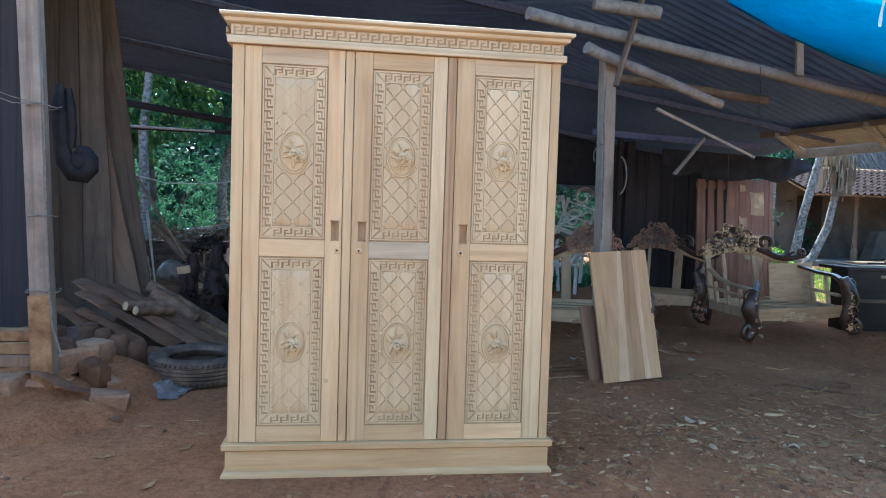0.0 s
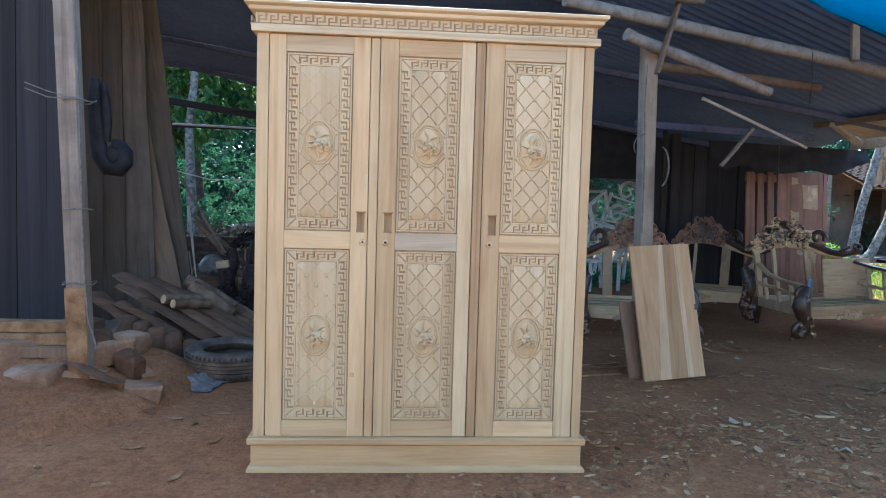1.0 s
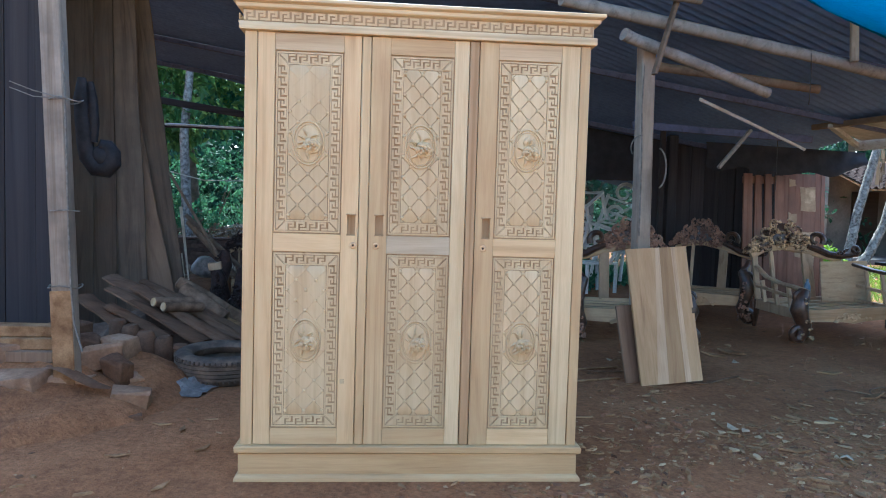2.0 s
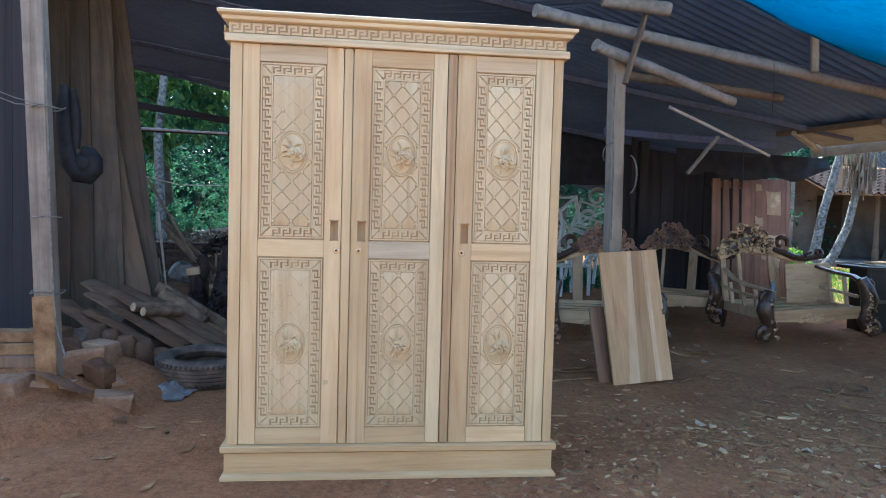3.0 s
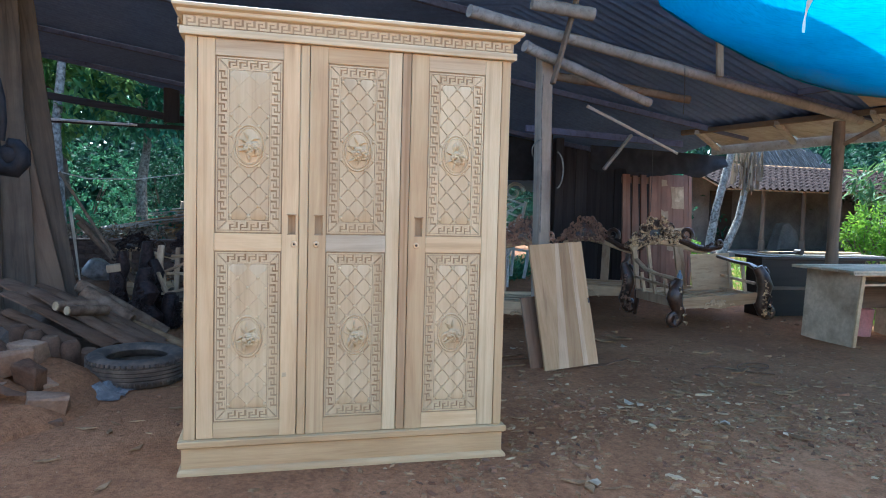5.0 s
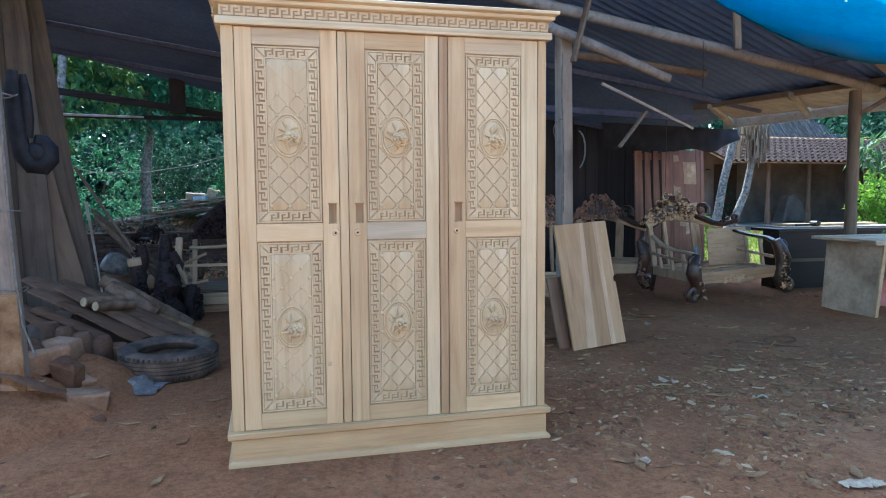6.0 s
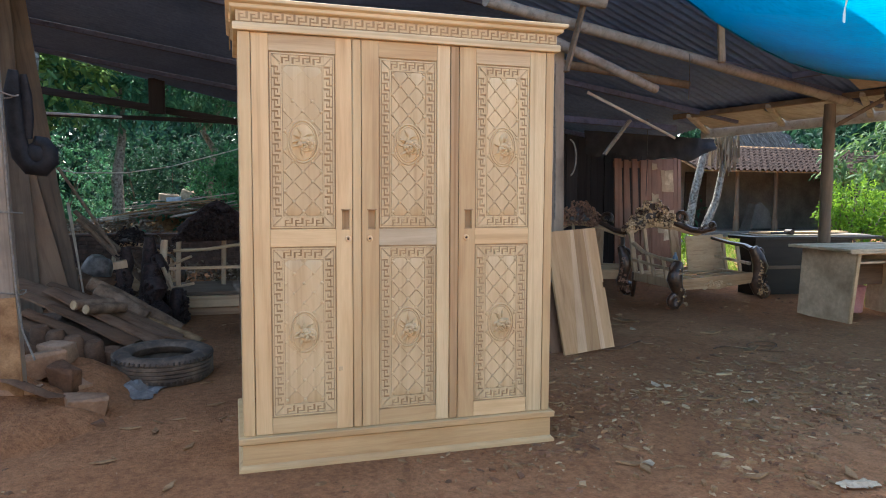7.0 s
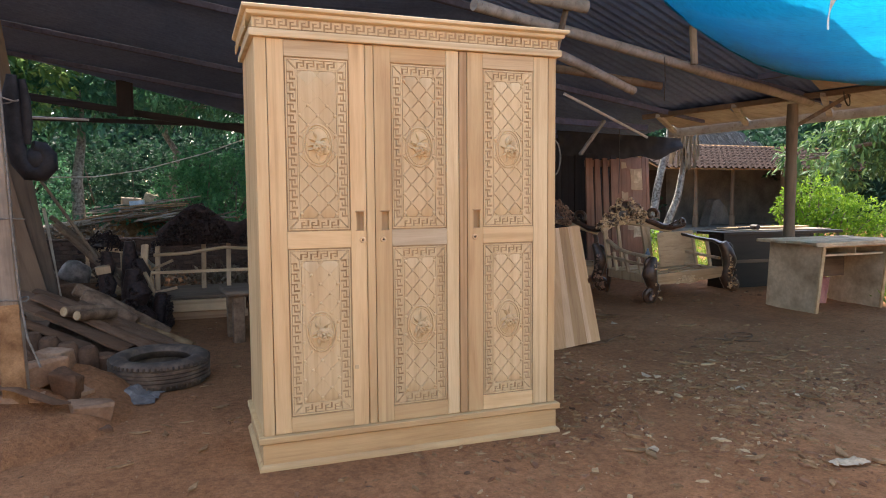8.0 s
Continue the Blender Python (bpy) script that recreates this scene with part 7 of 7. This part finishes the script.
for i in range(120):
    x, y = rnd.uniform(-4.2, -0.5), rnd.uniform(13.2, 15.8)
    z = 0.36 + 0.80 * max(0, 1 - abs(x + 1.9) / 2.4) * rnd.uniform(0.5, 1.0)
    l, a = rnd.uniform(0.7, 1.9), rnd.gauss(8, 22)
    dx, dy = l / 2 * math.cos(radians(a)), l / 2 * math.sin(radians(a))
    single("old_plank", bar_between((x - dx, y - dy, z - rnd.uniform(0, 0.12)), (x + dx, y + dy, z + rnd.uniform(0.0, 0.2)), rnd.uniform(0.06, 0.16), 0.025), rnd.choice((old_wood_y, grey_board_x, grey_board, pole_wood, scrap_brown)), "weathered plank in a heap of scrap timber", "plank", "heap of scrap timber")
hp = M()
for j in range(24):
    for i in range(30):
        u, w = i / 29 * 2 - 1, j / 23 * 2 - 1
        h = max(0.0, 1 - u * u - w * w) ** 0.6
        hp.v.append((-1.95 + u * 1.9, 15.6 + w * 1.5, 0.1 + h * 0.8 + 0.1 * h * noise.noise(Vector((u * 4, w * 4, 0)))))
hp.f = [(j * 30 + i, j * 30 + i + 1, (j + 1) * 30 + i + 1, (j + 1) * 30 + i) for j in range(23) for i in range(29)]
single("scrap_heap", hp, scrap_brown, "heap of rotted wood scraps under the planks", "heap", kind="stuff", sharp=80)
single("carton", M().box((-0.22, -0.15, 0), (0.22, 0.15, 0.16), 0.006), card, "brown carton on the scrap heap", "carton", m=pose(-2.24, 14.98, 1.05, 6, 4, 12))
single("carton", M().box((-0.15, -0.11, 0), (0.15, 0.11, 0.10), 0.006), blue_card, "pale blue printed carton on the scrap heap", "carton", m=pose(-2.10, 14.72, 1.045, 0, -5, -8))
single("carton", M().box((-0.14, -0.13, 0), (0.14, 0.13, 0.2), 0.006), paper, "white box tipped over on the scrap heap", "carton", m=pose(-1.83, 14.92, 1.12, 10, 20, -8))

# to the right: bright bush, mango tree, house, leaning trunks
bush((10.95, 7.6, 0), [(-0.15, 0, 1.05, 0.5, 0.5, 0.5), (0.45, 0, 0.80, 0.6, 0.6, 0.45), (1.2, -0.1, 0.70, 0.7, 0.6, 0.42), (1.9, -0.2, 0.45, 0.6, 0.6, 0.35), (2.8, -0.3, 0.35, 0.7, 0.6, 0.3), (-0.62, 0.1, 0.88, 0.2, 0.25, 0.2), (-0.25, 0, 0.5, 0.5, 0.5, 0.4)], 10500, 0.085, 0.038, leaf_bright, "sunlit yellow-green bush with fine leaves", 121, droop=0.0)
tree((16.2, 9.5, 0), [(0, 0, 0), (0.1, 0, 1.2), (-0.1, 0, 2.2), (0, 0, 3.2)], 0.22, [(-0.3, -0.4, 3.2, 1.8, 1.6, 1.2), (1.6, -0.8, 3.4, 1.9, 1.7, 1.4), (0.4, -1.2, 2.2, 1.6, 1.2, 0.9), (-1.6, -0.2, 2.5, 1.2, 1.2, 0.8), (2.4, -1.4, 2.0, 1.5, 1.3, 1.0), (0.2, 0.4, 4.4, 2.0, 1.8, 1.2), (-2.2, 0.3, 1.7, 0.7, 0.8, 0.45), (-3.6, -0.2, 2.0, 0.6, 0.6, 0.35)], 11000, 0.33, 0.078, leaf_mango, "mango tree with long drooping dark leaves", 122, droop=0.55, per=11)
tree((20.5, 7.5, 0), [(0, 0, 0), (0.1, 0, 1.5), (0, 0, 3.4)], 0.2, [(0, 0, 3.4, 2.2, 2.0, 1.8), (-1.2, -1.0, 2.0, 1.6, 1.4, 1.2), (1.5, -1.2, 2.4, 2.0, 1.8, 1.6)], 6000, 0.34, 0.08, leaf_mango, "mango tree with long drooping dark leaves", 123, droop=0.55, per=11)
bush((8.6, 12.5, 0), [(0, 0, 1.8, 1.2, 1.0, 1.0), (0.6, 0.5, 2.8, 1.0, 1.0, 0.7)], 3000, 0.16, 0.07, leaf_mid, "green bush beside the leaning trunks", 124)
bush((6.75, 3.0, 0), [(0, 0, 0.22, 0.30, 0.3, 0.22), (0.5, 0.2, 0.3, 0.4, 0.35, 0.28), (1.1, 0.1, 0.25, 0.4, 0.35, 0.24)], 2600, 0.08, 0.04, leaf_bright, "low sunlit yellow-green plants beside the desk", 127, droop=0.0)
bush((6.1, 8.2, 0), [(0, 0, 0.35, 0.5, 0.4, 0.35), (0.9, 0.1, 0.4, 0.5, 0.4, 0.35)], 2600, 0.09, 0.045, leaf_bright, "low sunlit yellow-green plants", 125, droop=0.0)
tree((4.6, 13.5, 0), [(0, 0, 0), (0.1, 0, 1.6), (0, 0, 3.2)], 0.15, [(0, 0, 3.6, 2.0, 1.8, 1.6), (1.8, 0.4, 3.2, 1.8, 1.5, 1.3), (-1.2, 0, 2.2, 1.6, 1.2, 1.2), (0.6, -0.4, 1.2, 1.6, 1.0, 1.0)], 6000, 0.18, 0.08, leaf_deep, "dark green tree behind the shed", 126)
for i, (pts, r_) in enumerate([([(9.46, 11.0, 0), (9.58, 11.0, 0.5), (9.72, 11.0, 1.35), (10.04, 11.0, 2.6), (10.25, 11.0, 3.7)], 0.088), ([(9.70, 11.1, 0), (10.10, 11.1, 0.47), (10.41, 11.1, 1.14), (10.56, 11.1, 1.88), (10.62, 11.1, 2.68), (10.6, 11.1, 4.0)], 0.08)]):
    t = thing("palm_trunk", None, "leaning pale palm trunk with ringed bark", "tree", "leaning palm trunks")
    pp, rr = [], []
    for j in range(len(pts) - 1):
        for k in range(8):
            q = k / 8
            pp.append(Vector(pts[j]).lerp(Vector(pts[j + 1]), q))
            rr.append(r_ * (1.25 - 0.35 * (j + q) / 3) * (1 + 0.06 * (k % 2)))
    part("trunk", M().tube(pp, rr, 12), bark, t)
    fr_ = M()
    top = Vector(pts[-1])
    for k in range(9):
        a = 2 * math.pi * k / 9 + i
        for j in range(26):
            q = j / 25
            rch = 2.2 * q
            cz = top.z + 0.7 * math.sin(q * 2.6) - 1.0 * q * q
            cxx, cyy = top.x + rch * math.cos(a), top.y + rch * math.sin(a)
            for s in (-1, 1):
                lx, ly = -math.sin(a) * s * 0.42 * (1 - 0.6 * q), math.cos(a) * s * 0.42 * (1 - 0.6 * q)
                fr_.add([(cxx, cyy, cz), (cxx + 0.03 * math.cos(a), cyy + 0.03 * math.sin(a), cz), (cxx + lx + 0.12 * math.cos(a), cyy + ly + 0.12 * math.sin(a), cz - 0.25)], [(0, 1, 2)])
    part("crown", fr_, leaf_mid, t)

df = M()
rs = random.Random(9)
for i in range(150):
    x, y = rs.uniform(10.25, 10.8), rs.uniform(10.8, 11.2)
    z1, l = rs.uniform(2.4, 2.9), rs.uniform(0.2, 0.75)
    w = rs.uniform(0.003, 0.008)
    df.add([(x, y, z1), (x + w, y, z1), (x + w + rs.uniform(-0.06, 0.06), y, z1 - l), (x + rs.uniform(-0.06, 0.06), y + 0.02, z1 - l)], [(0, 1, 2, 3)])
single("dry_fronds", df, leaf_dry, "dry pale palm fronds hanging by the trunks", "palm frond", kind="stuff")

# tiled house beyond the yard
hs = thing("house", pose(12.0, 13.6, 0.0, 0, 0, 2.5), "old low house with a clay tile roof and dark veranda", "house")
part("wall", M().box((0.2, 2.02, 0.0), (8.6, 2.2, 2.75)).box((0.2, 2.85, 0.0), (0.4, 6.0, 2.6)).box((8.4, 2.85, 0.0), (8.6, 6.0, 2.6)), plaster, hs, "mottled dark grey plaster wall")
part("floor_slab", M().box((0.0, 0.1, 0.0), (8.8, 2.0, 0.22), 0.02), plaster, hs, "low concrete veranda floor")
for x in (1.45, 2.9, 5.0, 7.2):
    part("veranda_post", M().lathe([(0.09, 0.22), (0.09, 0.5), (0.065, 0.56), (0.085, 0.62), (0.06, 0.7), (0.055, 2.0)], 12, Matrix.Translation((x, 0.35, 0))), old_wood, hs)
part("door", M().box((0.9, 1.95, 0.22), (1.7, 2.015, 2.0), 0.01), dark_stain, hs)
sk = M().prism([(0, 0), (0.95, 0), (0.75, 0.55), (0.45, 0.85), (0.25, 0.8)], 0.0, 0.4, 0.08).rough(0.05, 3)
single("sack", sk, plaster, "large pale sack leaning in the veranda", "sack", m=pose(14.45, 14.6, 0.22))
part("roof", M().add([(-0.35, -0.15, 1.94), (9.2, -0.15, 1.94), (9.2, 2.05, 2.833), (-0.35, 2.05, 2.833), (-0.35, -0.15, 1.98), (9.2, -0.15, 1.98), (9.2, 2.05, 2.873), (-0.35, 2.05, 2.873)], [(3, 2, 1, 0), (4, 5, 6, 7), (0, 1, 5, 4), (1, 2, 6, 5), (2, 3, 7, 6), (3, 0, 4, 7)]), scrap_brown, hs)
slope = math.degrees(math.atan2(1.36, 3.35))
tile = M()
for k in range(9):
    x = -0.11 + 0.22 * k / 8
    z = 0.035 * math.cos(k / 8 * 2 * math.pi - 0.6)
    tile.v += [(x, 0.0, z), (x, 0.30, z - 0.01), (x, 0.0, z + 0.018), (x, 0.30, z + 0.008)]
for k in range(8):
    a = 4 * k
    tile.f += [(a, a + 1, a + 5, a + 4), (a + 2, a + 6, a + 7, a + 3), (a, a + 4, a + 6, a + 2)]
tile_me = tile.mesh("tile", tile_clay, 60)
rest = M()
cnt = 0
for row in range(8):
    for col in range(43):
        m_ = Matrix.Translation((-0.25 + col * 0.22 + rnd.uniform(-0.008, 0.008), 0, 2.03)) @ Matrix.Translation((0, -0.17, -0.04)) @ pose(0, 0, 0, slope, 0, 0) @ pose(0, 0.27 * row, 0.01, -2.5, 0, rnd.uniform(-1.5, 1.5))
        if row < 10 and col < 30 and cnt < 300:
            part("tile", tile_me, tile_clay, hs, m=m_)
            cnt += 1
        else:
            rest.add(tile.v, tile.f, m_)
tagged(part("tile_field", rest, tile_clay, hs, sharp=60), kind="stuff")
th = M()
for j in range(10):
    for i in range(60):
        u, w = i / 59, j / 9
        th.v.append((3.2 + 3.2 * u, 2.3 + 1.2 * w + 0.05 * math.sin(i * 2.3 + j), 2.72 + 1.05 * w * (0.6 + 0.4 * math.sin(math.pi * u)) + 0.06 * math.sin(i * 1.7) * (0.3 + w)))
th.f = [(j * 60 + i, j * 60 + i + 1, (j + 1) * 60 + i + 1, (j + 1) * 60 + i) for j in range(9) for i in range(59)]
part("thatch_roof", th, thatch, hs, "ragged grey thatch above the tiles")
bl = M()
rb = random.Random(19)
for i in range(900):
    u, w = rb.random(), rb.random() ** 1.3
    x0 = 3.2 + 3.2 * u
    y0 = 2.24 + 1.2 * w
    z0 = 2.74 + 1.05 * w * (0.6 + 0.4 * math.sin(math.pi * u)) + rb.uniform(0.0, 0.16)
    l, wd_, sx = rb.uniform(0.25, 0.6), rb.uniform(0.012, 0.03), rb.uniform(-0.06, 0.06)
    bl.add([(x0, y0, z0), (x0 + wd_, y0, z0), (x0 + wd_ + sx, y0 - l * 0.55, z0 - l * 0.62), (x0 + sx, y0 - l * 0.55, z0 - l * 0.62)], [(0, 1, 2, 3)])
tagged(part("thatch_straw", bl, leaf_straw, hs, "ragged grey straw"), kind="stuff")
# far woods that close the view all round
fw = []
rnd = random.Random(41)
for i in range(90):
    a = 2 * math.pi * i / 90
    R = rnd.uniform(26, 34)
    fw.append((R * math.sin(a), 2 + R * math.cos(a), rnd.uniform(1.0, 3.5), 3.2, 3.0, rnd.uniform(2.2, 4.5)))
fw2 = [b for b in fw if b[1] > 4]
single("far_woods", leaf_cloud("far_woods", fw2, 120000, 0.34, 0.20, leaf_deep, 141, 0.3), leaf_deep, "dense dark green woods behind the yard", "woods", kind="stuff")
fw4 = [(x * 1.25, 2 + (y - 2) * 1.25, z + 1.5, 4.2, 3.0, 5.0) for x, y, z, _, _, _ in fw if y > 4]
single("far_woods", leaf_cloud("far_woods", fw4, 60000, 0.7, 0.45, leaf_deep, 143, 0.3), leaf_deep, "dense dark green woods behind the yard", "woods", kind="stuff")
fw3 = [(x * 1.4, y * 1.4, z * 0.6, 4.0, 4.0, 2.2) for x, y, z, _, _, _ in fw if y <= 4]
single("far_woods", leaf_cloud("far_woods", fw3, 9000, 0.8, 0.5, leaf_mid, 142, 0.3), leaf_mid, "low green woods across the open yard", "woods", kind="stuff")
